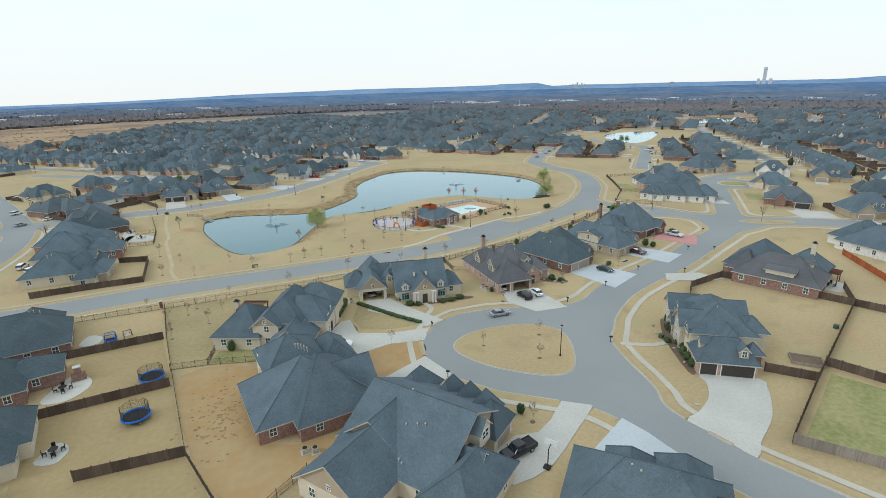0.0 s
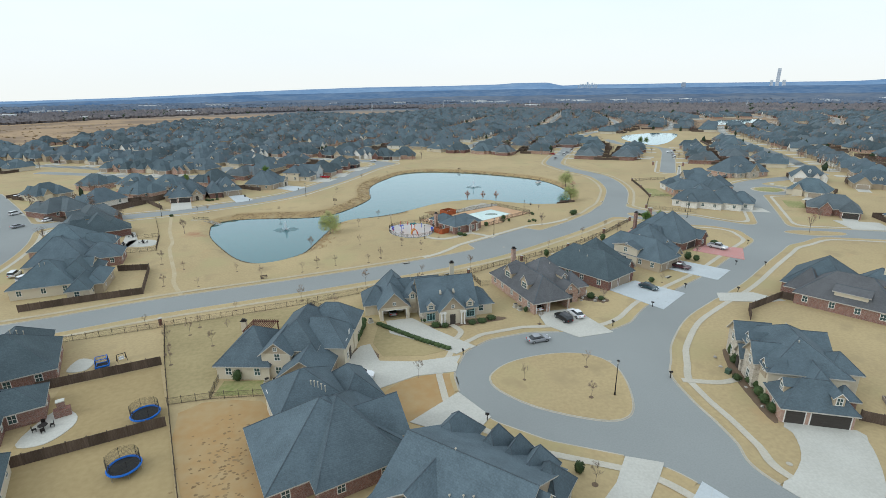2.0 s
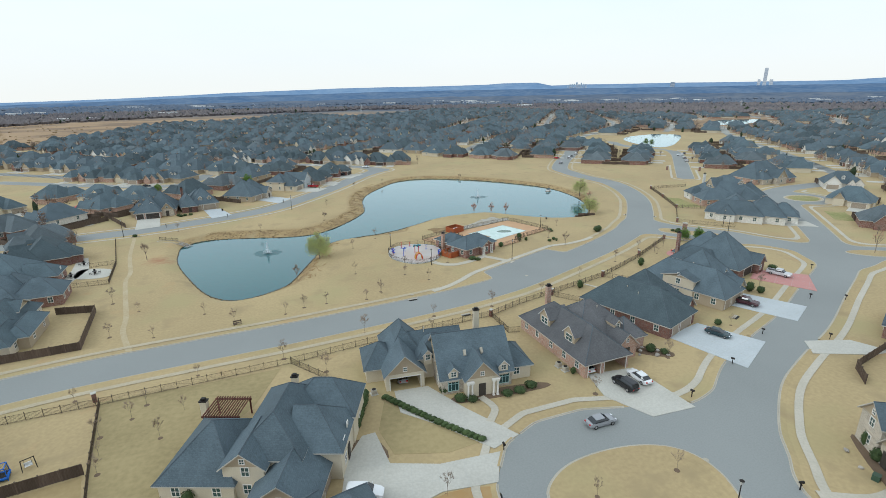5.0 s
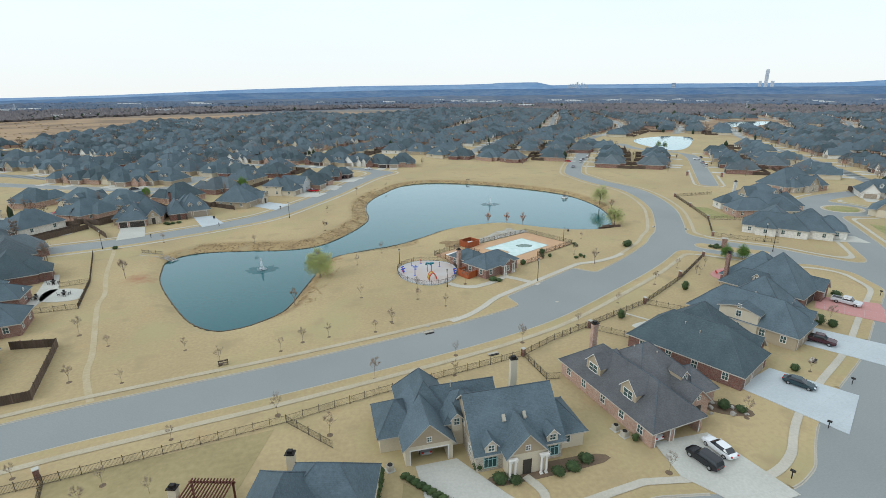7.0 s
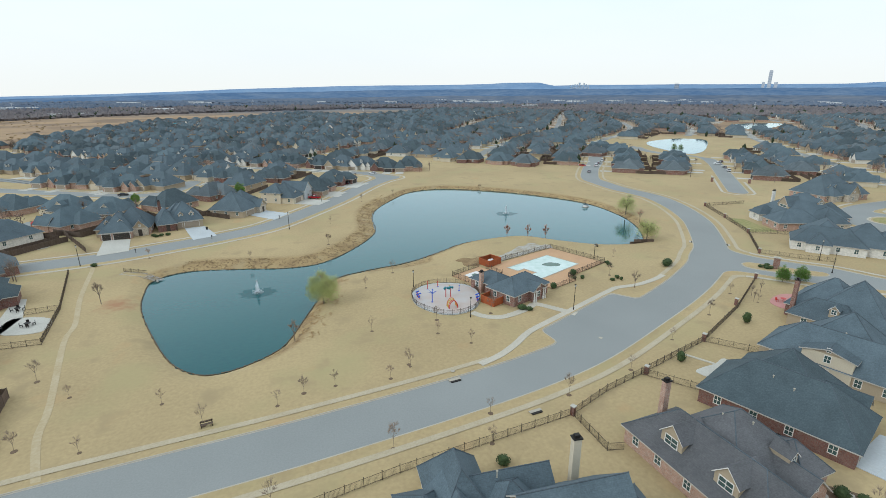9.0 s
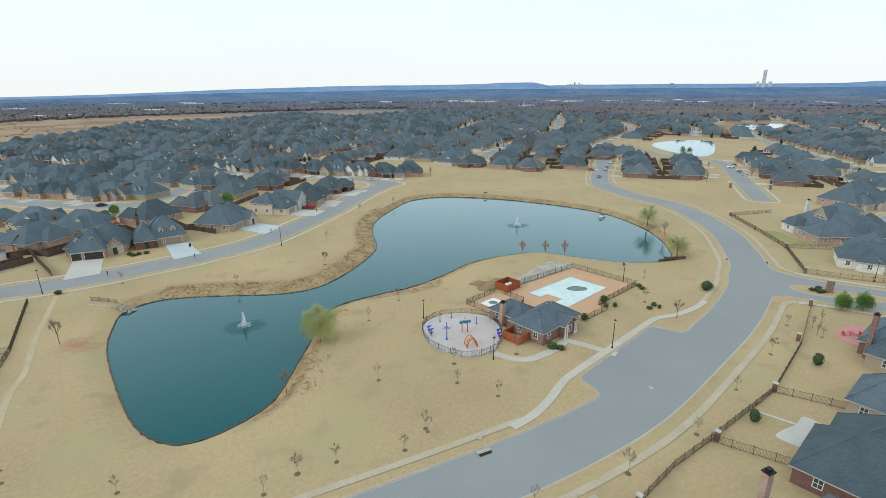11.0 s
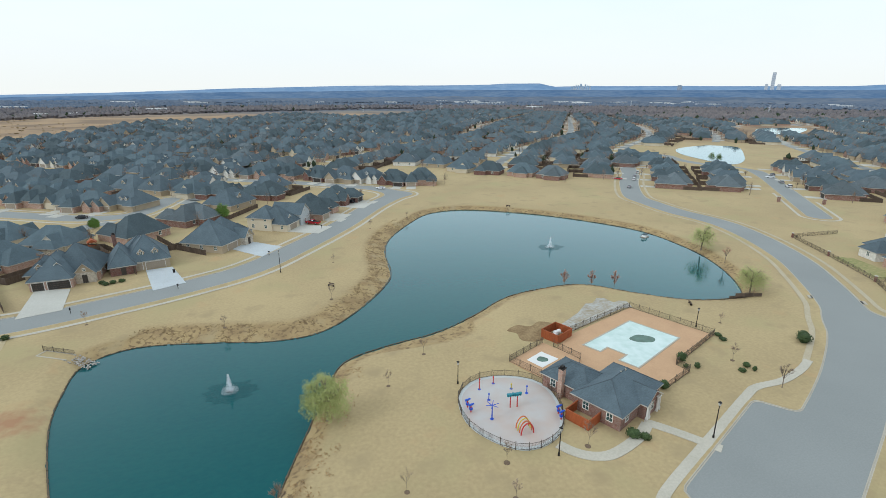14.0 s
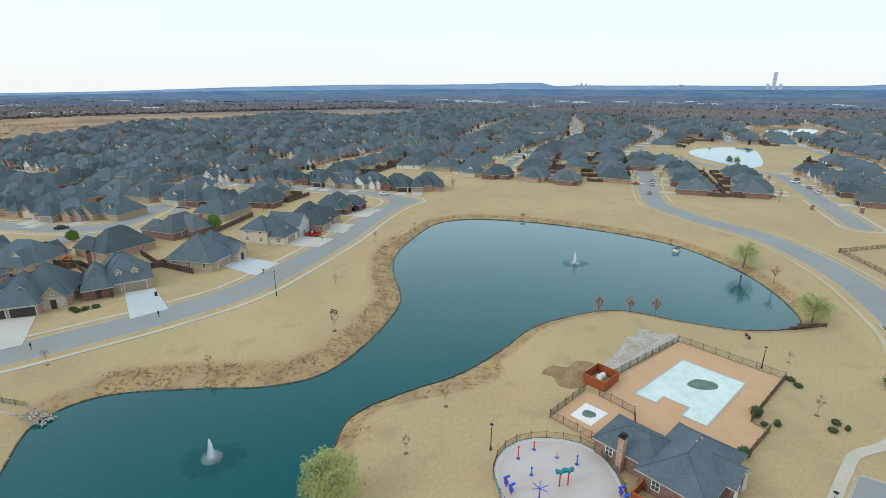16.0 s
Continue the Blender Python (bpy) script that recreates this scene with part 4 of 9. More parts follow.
# the stone-fronted house by the loop
PALE_TEAL = mat("pale_teal_window_frame", (0.42, 0.62, 0.62), 0.5)
stone_house = house("cream stucco and stone house with slate-blue roof and open garage", 10.7, 103.6, -2.5,
      [(2.4, 5.9, 9.0, 16, 3.0, 1.0, "gy"), (-0.6, 9.4, 5, 17, 2.8, 0.75, "hx"), (3.2, 10.5, 10.0, 20.5, 3.2, 1.3, "hy"), (7, 10, 17, 17.5, 3.0, 0.95, "gx"), (11.2, 2.4, 23.6, 13.6, 3.1, 0.95, "gx"), (15, 0.6, 20.4, 8, 3.4, 1.08, "gy"), (22.5, 3.8, 27.7, 11.4, 2.8, 0.66, "hx"), (8.6, 8.4, 15, 15, 4.2, 0.8, "hx")],
      [STUCCO, STUCCO, STUCCO, STUCCO, STONE, STUCCO, STUCCO, STUCCO], ROOF_BLUE, [], [(10.1, 7.9, 3.6, 0, 1.5, 1.4, 3.0), (13.2, 2.2, 3.1, 0, 1.6, 1.2), (22.0, 2.2, 3.1, 0, 1.6, 1.2)],
      [(20.6, 13.4, 9.6, STUCCO)], [(10.4, 12.5, 7.8)], (17.7, 0.6, 0), bays=[(3.1, 8.3)])
for q in (13.2, 22.2):
    frame_part = window_on(stone_house, q, 2.4, 0.5, 0, 1.9, 2.7, 2)
    frame_part.data.materials[0] = PALE_TEAL
for q in (15.15, 15.85, 19.55, 20.25):
    part("column", Geo().tube((q, 0.15, 0), (q, 0.15, 2.7), 0.17, 0.15, 10).box(q - 0.24, -0.09, 2.7, q + 0.24, 0.39, 2.92).box(q - 0.22, -0.07, 0, q + 0.22, 0.37, 0.18), TRIM, stone_house, "round cream column")
for q in (14.85, 19.25):
    part("porch_beam", Geo().box(q, -0.1, 2.92, q + 1.3, 0.4, 3.15), TRIM, stone_house)
for q in (15.9, 18.9):
    part("skylight", Geo().add([(q - 0.22, 4.7, 5.4), (q + 0.22, 4.7, 5.4), (q + 0.22, 5.3, 6.1), (q - 0.22, 5.3, 6.1), (q - 0.22, 4.5, 5.75), (q + 0.22, 4.5, 5.75), (q + 0.22, 5.1, 6.45), (q - 0.22, 5.1, 6.45)],
                               [(4, 5, 6, 7), (0, 1, 5, 4), (1, 2, 6, 5), (2, 3, 7, 6), (3, 0, 4, 7)]), KERB, stone_house, "pale roof skylight")
# pink-brick house with two garage bays
house("pink-brown brick house with weathered grey roof, open garage", 47.3, 102.6, 6,
      [(0, 0, 9.6, 21.3, 3.0, 0.84, "hy"), (2.5, 5.4, 16.6, 19, 3.0, 0.82, "hx"), (9, 2.4, 13.6, 9, 3.0, 0.95, "gy"), (12.4, 4.4, 17.4, 11, 3.0, 0.8, "hx")],
      BRICK_PINK, ROOF_BROWN, [], [(1.1, 6.4, 3.9, -90, 3.2, 1.7, 4.6), (1.1, 14.4, 3.9, -90, 3.4, 1.7, 4.6), (11.6, 5.6, 4.6, 0, 1.4)], [(6, 20.6, 9.0, BRICK_PINK)], [(8, 13, 8.0), (10.5, 10.5, 7.6)], (11.4, 2.4, 0), bays=[(0.7, 3.3), (4.2, 9.0)])
# brown-brick house
house("brown brick house with large dark hipped roof", 71, 109.9, 24,
      [(0, 0, 11.5, 20.5, 3.0, 0.86, "hy"), (5, 4.5, 17, 19, 3.0, 0.86, "hx"), (10, 1.5, 14.5, 8, 3.0, 0.95, "gy")],
      BRICK_BROWN, ROOF_DARK, [(0, "S", [2.6, 4.9], DOOR_TAN)], [(9.6, 6.5, 4.2, 0, 1.4)], [], [(3.5, 9, 6.5), (4.2, 12, 7)], (12.2, 1.5, 0))
# two-storey tan house
house("tan two-storey house with slate roof and brick base", 92, 117.2, 22,
      [(0, 0, 10, 21, 3.1, 0.9, "hy"), (5, 3, 15.5, 18, 3.2, 0.92, "hx"), (-0.3, 7, 6, 14.5, 5.2, 0.28, "gx"), (8, 0.5, 12, 7, 3.2, 1.0, "gy")],
      [TAN, BRICK_BROWN, STUCCO, TAN], ROOF_BLUE, [(0, "S", [2.6, 4.9], DOOR_TAN)], [(11.5, 5, 4.2, 0, 1.5)], [], [(5, 10, 7.8)], (10.2, 0.5, 0))
house("red brick house with tall pyramid-hipped slate roof", 110.5, 131, 22,
      [(0, 0, 12.5, 14.5, 3.1, 1.05, "hx"), (3, 6, 16, 19, 3.1, 0.9, "hy"), (-2, 5, 5, 17, 3.0, 0.9, "hy"), (9, -1.5, 13, 5, 3.1, 1.0, "gy")],
      [BRICK_BROWN, BRICK_BROWN, TAN, BRICK_BROWN], ROOF_BLUE, [(0, "S", [4.9], DOOR_DARK)], [(-1.2, 9.5, 4.4, -90, 1.6)], [(2, 17.5, 9, BRICK_RED)], [])
# white brick houses across the side street
house("painted white brick house with slate roof and bay front", 152.6, 186.5, -49,
      [(0, 0, 19, 10, 3.1, 0.8, "hx"), (3, 4, 15, 20, 3.2, 0.85, "hy"), (12, 2, 26, 16, 3.1, 0.82, "hx"), (4, -1.6, 10, 5, 3.1, 0.9, "hy"), (20, 6, 30, 15, 3.0, 0.85, "hx")], BRICK_WHITE, ROOF_BLUE, [(4, "E", [4.9], DOOR_TAN)], [], [], [(10, 6, 6)])
house("white and brick house with tall slate roof and clerestory", 167.8, 203.6, -18,
      [(0, 0, 15, 10, 3.1, 0.75, "hx"), (1, 14, 8, 20.5, 3.0, 0.8, "hx"), (5, 4, 27, 24, 3.2, 0.78, "hx"), (14, -1, 24, 10, 3.1, 0.85, "hy"), (22, 8, 31, 19, 3.1, 0.82, "hx")], [BRICK_PINK, BRICK_WHITE, BRICK_PINK, STONE, BRICK_PINK], ROOF_BLUE, [(4, "E", [4.9], DOOR_TAN)],
      [(8.2, 12.5, 6.0, -90, 6.5, 1.0, 5.0), (20, 9.5, 7.4, 0, 2.4, 1.0, 3.0)], [(10, 22, 10.4, BRICK_WHITE)])
# cream stucco house with pergola
house("cream stucco two-storey house with slate-blue roofs", -17.5, 94.3, -18,
      [(-0.5, 0, 9, 12.5, 3.0, 0.7, "hx"), (8.2, 2, 17, 17, 5.2, 0.82, "hy"), (7.7, 0.5, 12.9, 7, 5.0, 0.8, "gy"), (12, -3.3, 20, 6.6, 2.9, 0.74, "gy"), (15, 4, 21.6, 12.5, 4.7, 0.85, "cx"), (12, 11, 21.8, 18.6, 5.0, 0.9, "hx")],
      STUCCO, ROOF_BLUE, [(3, "E", [2.6, 4.9], DOOR_TAN)], [], [(-2.4, 16, 3.6, STUCCO), (10.8, 19.7, 5.6, STUCCO)], [(4, 3.5, 5.2), (6.5, 3.2, 5.1)], (21.62, 8, 90))
# brick house beside it
house("red brick house with broad slate-blue hipped roofs", -7.4, 61.4, 15,
      [(0, -0.4, 18, 13.6, 2.9, 0.66, "hy120"), (5.4, -2.9, 17, 15, 2.9, 1.0, "hy150"), (4, 10.5, 14, 20.6, 4.8, 0.76, "hx"), (13.5, 11, 20, 20.5, 3.0, 0.95, "hy"), (13, 1.2, 19.4, 9, 3.0, 0.95, "gx")],
      [BRICK_RED, BRICK_RED, STUCCO, BRICK_RED, BRICK_RED], ROOF_BLUE, [(4, "E", [4.9], DOOR_TAN)], [], [], [(9.6, 13.2, 7.6), (9.9, 12.4, 7.9), (10.2, 11.6, 8.1), (10.5, 10.8, 8.1), (10.8, 10, 8.1)])
# large house with its back to the south
house("large cream house with wide slate-blue roof and dormers", 0.6, 51.2, -48,
      [(-0.3, 3.6, 16.2, 23, 3.05, 0.55, "gx"), (-1.6, 5.9, 10.4, 13, 3.0, 0.75, "gy"), (-0.6, -2.8, 10.4, 7, 3.0, 0.74, "gy"), (14.5, 2, 22, 13.5, 3.0, 0.82, "hy"), (-1.5, 18, 3.4, 25, 3.0, 1.15, "hy"),
       (5.2, 20, 8.2, 25, 3.0, 1.6, "hy"), (8.6, 19, 11.4, 24.6, 3.0, 1.7, "hy"), (11.4, 17, 15, 24, 3.0, 1.5, "hy"), (13.4, 16.4, 17.6, 22.4, 3.0, 1.15, "hx")],
      STUCCO, ROOF_BLUE, [(8, "E", [4.4], DOOR_TAN)], [(17.6, 13.5, 4.7, 90, 3.0, 1.6, 5.0), (19.4, 9.8, 3.9, 90, 1.7, 1.1, 3.2)], [], [(8, 9, 6.3), (9.5, 9.5, 6.6), (10.6, 9.8, 6.8), (9.6, 5, 4.2), (10.2, 4.8, 4.0), (6.2, 13.3, 8.6)])
house("grey-blue roofed house with clustered steep hips", 26, 34, -40,
      [(0, 0, 18, 13, 3.0, 0.82, "hx"), (10, 6, 16, 15.5, 3.0, 1.0, "hy"), (4, 6, 9.5, 14.5, 3.0, 1.0, "hy"), (15, 2, 21, 10, 3.0, 0.95, "hx")], BRICK_RED, ROOF_BLUE, [(1, "N", [4.9], DOOR_TAN)], vents=[(7, 6, 8), (8, 5.6, 7.8)])
# two-storey house inside the street bend
house("cream and brick two-storey house with three-car garage", 66.6, 56.9, -28.5,
      [(-0.2, 0.4, 9.4, 6.6, 2.9, 1.0, "hx"), (3.0, 2.6, 9.4, 12, 2.9, 1.15, "hy"), (-0.4, 6.5, 11, 22, 5.3, 0.64, "hy"), (9, 8.3, 13.2, 14, 5.3, 0.7, "hx"), (7, 16.5, 12.4, 21.6, 5.0, 0.75, "gx"),
       (-1.5, 17.9, 4, 22.6, 5.0, 0.95, "gx"), (-1.3, 9.6, 4, 14.4, 5.0, 1.0, "gx"), (-1.5, 14.8, 2, 17.4, 3.0, 1.2, "gx"), (9.2, 4.4, 11.4, 8.3, 2.8, 0.6, "hx")],
      [BRICK_PINK, BRICK_PINK, STUCCO, STUCCO, STUCCO, STONE, STONE, STONE, BRICK_RED], ROOF_BLUE, [(0, "S", [2.6, 5.2], DOOR_DARK)],
      [(7.1, 0.9, 3.5, 0, 1.5, 1.5, 2.8), (0.5, 3.5, 3.7, -90, 1.5, 1.5, 2.6), (-0.5, 16.1, 5.1, -90, 1.7, 1.4, 3.0), (-0.6, 8.0, 4.3, -90, 1.9, 1.5, 3.0)], [], [(5, 11, 8.7), (5.2, 12.2, 8.8), (5.4, 16.4, 8.9), (5.3, 17.2, 8.9)], (-1.53, 16.1, -90))
# brick house with cream dormer wing and pergola
house("red brick house with dark roof, cream dormer and chimney", 108.4, 91, -62,
      [(0, 0, 18.5, 12.5, 3.0, 0.78, "hx"), (-4, 6, 10, 21, 3.0, 0.85, "hy"), (8, 9, 18, 21, 3.0, 0.85, "hx"), (-2.5, 3, 4, 14, 3.0, 0.7, "hx"), (7, 0.9, 13, 6, 5.0, 0.3, "gx")],
      [BRICK_RED, BRICK_RED, BRICK_RED, BRICK_RED, STUCCO], ROOF_BROWN, [(3, "W", [4.9], DOOR_TAN)], [(15.5, 7, 5.5, 90, 1.6)], [(14, 14, 10, STUCCO)], [(5, 5, 6)], roofs={1: ROOF_BLUE, 2: ROOF_BLUE})
house("cream brick house with blue-grey hipped roof", 160.5, 103, -88,
      [(0, 0, 26, 14, 3.0, 0.75, "hx"), (-5, 4, 6, 18, 3.0, 0.85, "hy"), (12, 8, 24, 20, 3.0, 0.8, "hx")], BRICK_WHITE, ROOF_BLUE, [(1, "W", [4.9], DOOR_TAN)])
# houses backing onto the trampoline yards
house("brick house with mottled slate hipped roof and vents", -63, 96, 18, [(0, 0, 18.5, 13.5, 3.0, 0.78, "hx"), (8, 4, 17, 18, 3.0, 0.85, "hy")], BRICK_RED, ROOF_DARK, vents=[(14, 10, 7), (13, 10.5, 7.2), (12, 11, 7.4)])
house("brick house with blue-grey roof and covered patio", -62, 79, 18, [(0, 0, 17, 12, 3.0, 0.75, "hx"), (14, 4, 22, 11, 2.9, 0.6, "hx"), (3, 5, 12, 16, 3.0, 0.85, "hy")], BRICK_RED, ROOF_DARK)
house("cream house with blue-grey roofs and round patio", -54, 59.5, 18, [(0, 0, 16, 11.5, 3.0, 0.78, "hx"), (8, 4, 17.5, 13.5, 3.0, 0.9, "hy")], STUCCO, ROOF_DARK)
house("cream house with blue-grey roof by the yard fences", -52, 42, 18, [(0, 0, 17, 12, 3.0, 0.78, "hx"), (8, 4, 16, 15, 3.0, 0.85, "hy")], STUCCO, ROOF_DARK)

# first houses along the pond street
house("tan brick house with tall slate hips and two garage doors", -63, 261.6, 5,
      [(0, 0, 9.4, 14.5, 3.0, 1.05, "hy"), (3, 4, 14.6, 17.5, 3.0, 0.95, "hx"), (9.4, 2.6, 14, 9, 3.0, 1.1, "gy"), (-2.5, 6, 4, 16, 3.0, 0.9, "hy")], [BRICK_PINK, BRICK_PINK, STONE, TAN], ROOF_BLUE,
      [(0, "S", [2.6, 4.9], DOOR_DARK)], [(6.2, 2.6, 4.6, 0, 1.5), (2.2, 2.6, 4.6, 0, 1.5)], [], [(5, 9, 8)], (11.6, 2.6, 0))
house("brown brick house with steep twin hips and dormers", -46.4, 267.4, 16,
      [(0, 0.8, 6.2, 13, 3.0, 1.35, "hy"), (4, 2.4, 15, 14.5, 3.0, 1.0, "hx"), (3, 9, 13, 19, 3.0, 0.95, "hy")], [BRICK_BROWN, TAN, TAN], ROOF_BLUE, [(1, "S", [2.6, 4.9], DOOR_TAN)], [(8, 3.6, 4.0, 0, 1.6), (11.6, 3.6, 4.0, 0, 1.6)], [(2, 13.4, 9, BRICK_BROWN)], [], (3.2, 0.8, 0))
house("tan stone house with broad slate hip roof", -19.2, 281.6, 60,
      [(0, 0, 10.5, 15, 3.0, 0.9, "hx"), (5, 1, 17, 14, 3.0, 0.95, "hx"), (9.5, -1.8, 14, 5, 3.0, 1.1, "gy"), (13, 2, 18.5, 10, 3.0, 0.95, "hy")], [TAN, BRICK_PINK, STONE, BRICK_PINK], ROOF_BLUE, [(0, "S", [4.9], DOOR_TAN)], [], [], [(4, 6, 6.5), (6, 5, 6)], (11.8, -1.8, 0))
house("cream two-storey house with blue gabled wing", 0.6, 302.4, 60,
      [(0, 0, 9, 13, 3.0, 0.9, "hx"), (-0.5, 6, 10, 16, 4.9, 0.7, "hx"), (9.5, -0.5, 16.5, 12, 4.6, 0.95, "gy")], [STUCCO, STUCCO, DRIVE_BLUE], ROOF_BLUE, [(0, "S", [4.9], DOOR_TAN)], [(4.5, 1.4, 3.6, 0, 1.6)])
# houses along the west street, backs to the park
house("cream house with clustered blue-grey hips and rear patio", -68.5, 146.6, 6,
      [(-5, 1, 9, 14.5, 3.0, 0.72, "hx"), (4, 3, 13, 16, 3.4, 0.78, "hy"), (8.8, -5.2, 13.6, 6, 2.9, 0.85, "hy"), (11, -1.4, 15.6, 10.5, 2.9, 0.7, "hy"), (5.5, 8, 11.5, 14, 5.0, 0.5, "gx")], [STUCCO, STUCCO, STUCCO, TAN, STUCCO], ROOF_FADED, [(0, "W", [4.9], DOOR_TAN)], vents=[(1, 6, 7.4), (2, 6.4, 7.4)])
house("cream house with broad slate hips and brick wing", -76.5, 166, 9,
      [(-2, 0, 13, 14, 3.1, 0.85, "hx"), (11, 1.2, 21.3, 10.5, 3.0, 0.72, "hx"), (6, 7, 14, 16, 3.0, 0.9, "hy")], [STUCCO, BRICK_RED, STUCCO], ROOF_BLUE, [(0, "W", [4.9], DOOR_TAN)], vents=[(4, 8.4, 8.2), (4.7, 8.8, 8.2)])
house("brick house with tall slate-blue hips and rear gable", -83.5, 182.5, 6,
      [(-1, 0, 15, 15.5, 3.1, 0.78, "hx"), (14, 1.5, 21.5, 9, 3.0, 0.72, "cx"), (4, -1.5, 11, 8, 3.0, 0.95, "hy")], [BRICK_PINK, BRICK_RED, BRICK_PINK], ROOF_FADED, [(0, "W", [4.9], DOOR_TAN)])
HOUSE_SPOTS, YARDS = [(-62, 153), (-68, 174), (-74, 191), (-52, 268), (-37, 277), (-20, 293), (0, 315)], []
MODELS = []


def model(label, wings, wall_mat, roof, garage, dormers=(), vents=(), chimneys=(), group="suburb houses"):
    """One kind of tract house, built once and copied."""
    ob = house(label, 0, 0, 0, wings, wall_mat, roof, garage, dormers, chimneys, vents, group=group, seed=len(MODELS), plain=True)
    MODELS.append((ob, wings, wall_mat if not isinstance(wall_mat, (list, tuple)) else wall_mat[0], roof))


# tract houses: local front towards -y, centred
model("tan brick tract house with slate hip roof and front gables", [(-8, -5, 8, 7, 2.9, 0.82, "hx"), (-8, -9, -1.5, 1, 2.9, 0.95, "hy"), (1.2, -7.4, 4.8, 0, 2.9, 1.25, "gy"), (4.2, -6.2, 8.2, 1, 2.9, 1.15, "gy"), (-5, 2, 3, 10, 2.9, 0.85, "hy")], BRICK_PINK, ROOF_FADED, [(1, "S", [4.9], DOOR_TAN)])
model("brown brick tract house with dark hip roofs", [(-8.2, -5, 7.8, 7, 2.9, 0.84, "hx"), (1.5, -9.5, 8, 0, 2.9, 1.0, "hy"), (-6.5, -7.4, -2.5, 2, 2.9, 1.25, "gy"), (-3.4, -6.4, 1.6, 2, 2.9, 1.1, "hy"), (0, 2, 7, 10, 2.9, 0.85, "hy")], BRICK_BROWN, ROOF_DARK, [(1, "S", [4.9], DOOR_DARK)], [(-4.4, -3.2, 4.6, 0, 1.4)])
model("tan tract house with dormered slate roof", [(-8.4, -5.5, 8.4, 7.5, 2.9, 0.9, "hx"), (-8.2, -9, -1.6, 0, 2.9, 1.0, "gy"), (3.4, -7, 8.2, 0, 2.9, 1.1, "hy")], TAN, ROOF_BLUE, [(1, "S", [4.9], DOOR_TAN)], [(-0.2, -4.2, 4.0, 0, 1.4), (2.4, -4.2, 4.0, 0, 1.4), (0, 5.6, 4.6, 180, 2.6, 1.0)])
model("cream tract house with blue-grey hip roof", [(-8, -6, 8, 6, 2.9, 0.8, "hx"), (0, -8.6, 7.2, 2, 2.9, 0.92, "hy"), (-7, -1, 0.5, 9.5, 2.9, 0.85, "hy"), (-5.4, -7.2, -1.4, -1, 2.9, 1.3, "gy")], STUCCO, ROOF_FADED, [(1, "S", [4.9], DOOR_TAN)], [(-3.5, 7.4, 4.0, 180, 2.8, 1.0)])
model("white-gabled tract house with slate roof", [(-8, -5, 8, 7, 2.9, 0.84, "hx"), (-7.8, -8.4, -1, 1, 2.9, 1.1, "gy"), (1.4, -7.2, 4.6, 1, 2.9, 1.3, "gy"), (4.2, -6.2, 8, 1, 2.9, 1.15, "gy")], BRICK_WHITE, ROOF_BLUE, [(1, "S", [4.9], DOOR_TAN)], [(0, -3.4, 4.6, 0, 1.3)])
model("red brick tract house with weathered grey roof", [(-8.4, -5, 8.4, 6.5, 2.9, 0.8, "hx"), (2, -8.8, 8.2, 0, 2.9, 0.98, "hy"), (-6, -3, 3, 10, 2.9, 0.9, "hy"), (-4.6, -7, -0.6, 0, 2.9, 1.25, "gy")], BRICK_RED, ROOF_TAUPE, [(1, "S", [4.9], DOOR_DARK)])
model("brick and stone tract house with steep clustered hips", [(-7.6, -4, 8.2, 8, 2.9, 0.95, "hx"), (-8.6, -9.2, -2.2, 2, 2.9, 1.2, "hy"), (-2.8, -6.6, 2.6, 3, 3.6, 1.25, "hy"), (3.0, -7.6, 8.4, 2, 2.9, 1.15, "hy")], BRICK_PINK, ROOF_DARK, [(1, "S", [4.9], DOOR_TAN)], [(-5.4, -6.0, 4.6, 0, 1.3)])
model("tan two-storey tract house with slate roof", [(-7.5, -3, 7.5, 8, 3.0, 0.85, "hx"), (-2.5, -1, 7, 7, 5.2, 0.7, "hx"), (-8, -8.5, -1.5, 2, 2.9, 0.95, "hy"), (2, -5.5, 6, 2, 4.4, 1.1, "gy")], TAN, ROOF_BLUE, [(2, "S", [4.9], DOOR_DARK)])


far_drive = Geo()


def place(k, x, y, rot):
    HOUSE_SPOTS.append((x, y))
    YARDS.append(pose(x, y, 0, 0, 0, rot))
    copy_thing(MODELS[k][0], pose(x, y, 0, 0, 0, rot))
    gw = MODELS[k][1][2 if k == 7 else 1]
    far_drive.box(gw[0] + 0.7, gw[1] - 8, -0.02, gw[2] - 0.7, gw[1], 0.068, 0, pose(x, y, 0, 0, 0, rot))


# rows along the pond street, facing it, and their neighbours back to back
for k, x, y, r in [(6, 11, 328, 57), (1, 23, 349, 58), (6, -51, 311, 228), (5, -36, 329, 232), (2, -24, 353, 236), (1, -9, 371, 238), (3, -91, 315, 155), (3, -72, 304, 160), (0, -112, 322, 150)]:
    place(k, x, y, r)
# rows on both sides of the back street and of the street beyond
for k, x, y, r in [(0, -122, 391, -28), (6, -107, 382, -26), (3, -93, 375, -25), (0, -81, 366, -25), (2, -66, 364, -32),
                   (4, -152, 465, 143), (4, -133, 454, 143), (1, -115, 442, 143), (3, -91, 421, 143), (2, -75, 406, 143), (2, -61, 398, 143), (3, -45, 388, 143), (1, -30, 379, 143)]:
    place(k, x, y, r)
for k, x, y, r in [(0, -178, 545, -37), (1, -163, 532, -37), (4, -149, 520, -37), (0, -134, 508, -37), (2, -119, 497, -35), (6, -104, 489, -33), (0, -88, 480, -33), (7, -71, 470, -35), (6, -52, 458, -33), (4, -33, 445, -33), (0, -15, 434, -33), (6, 2, 427, -35), (1, 19, 417, -38), (2, 33, 405, -40)]:
    place(k, x, y, r)
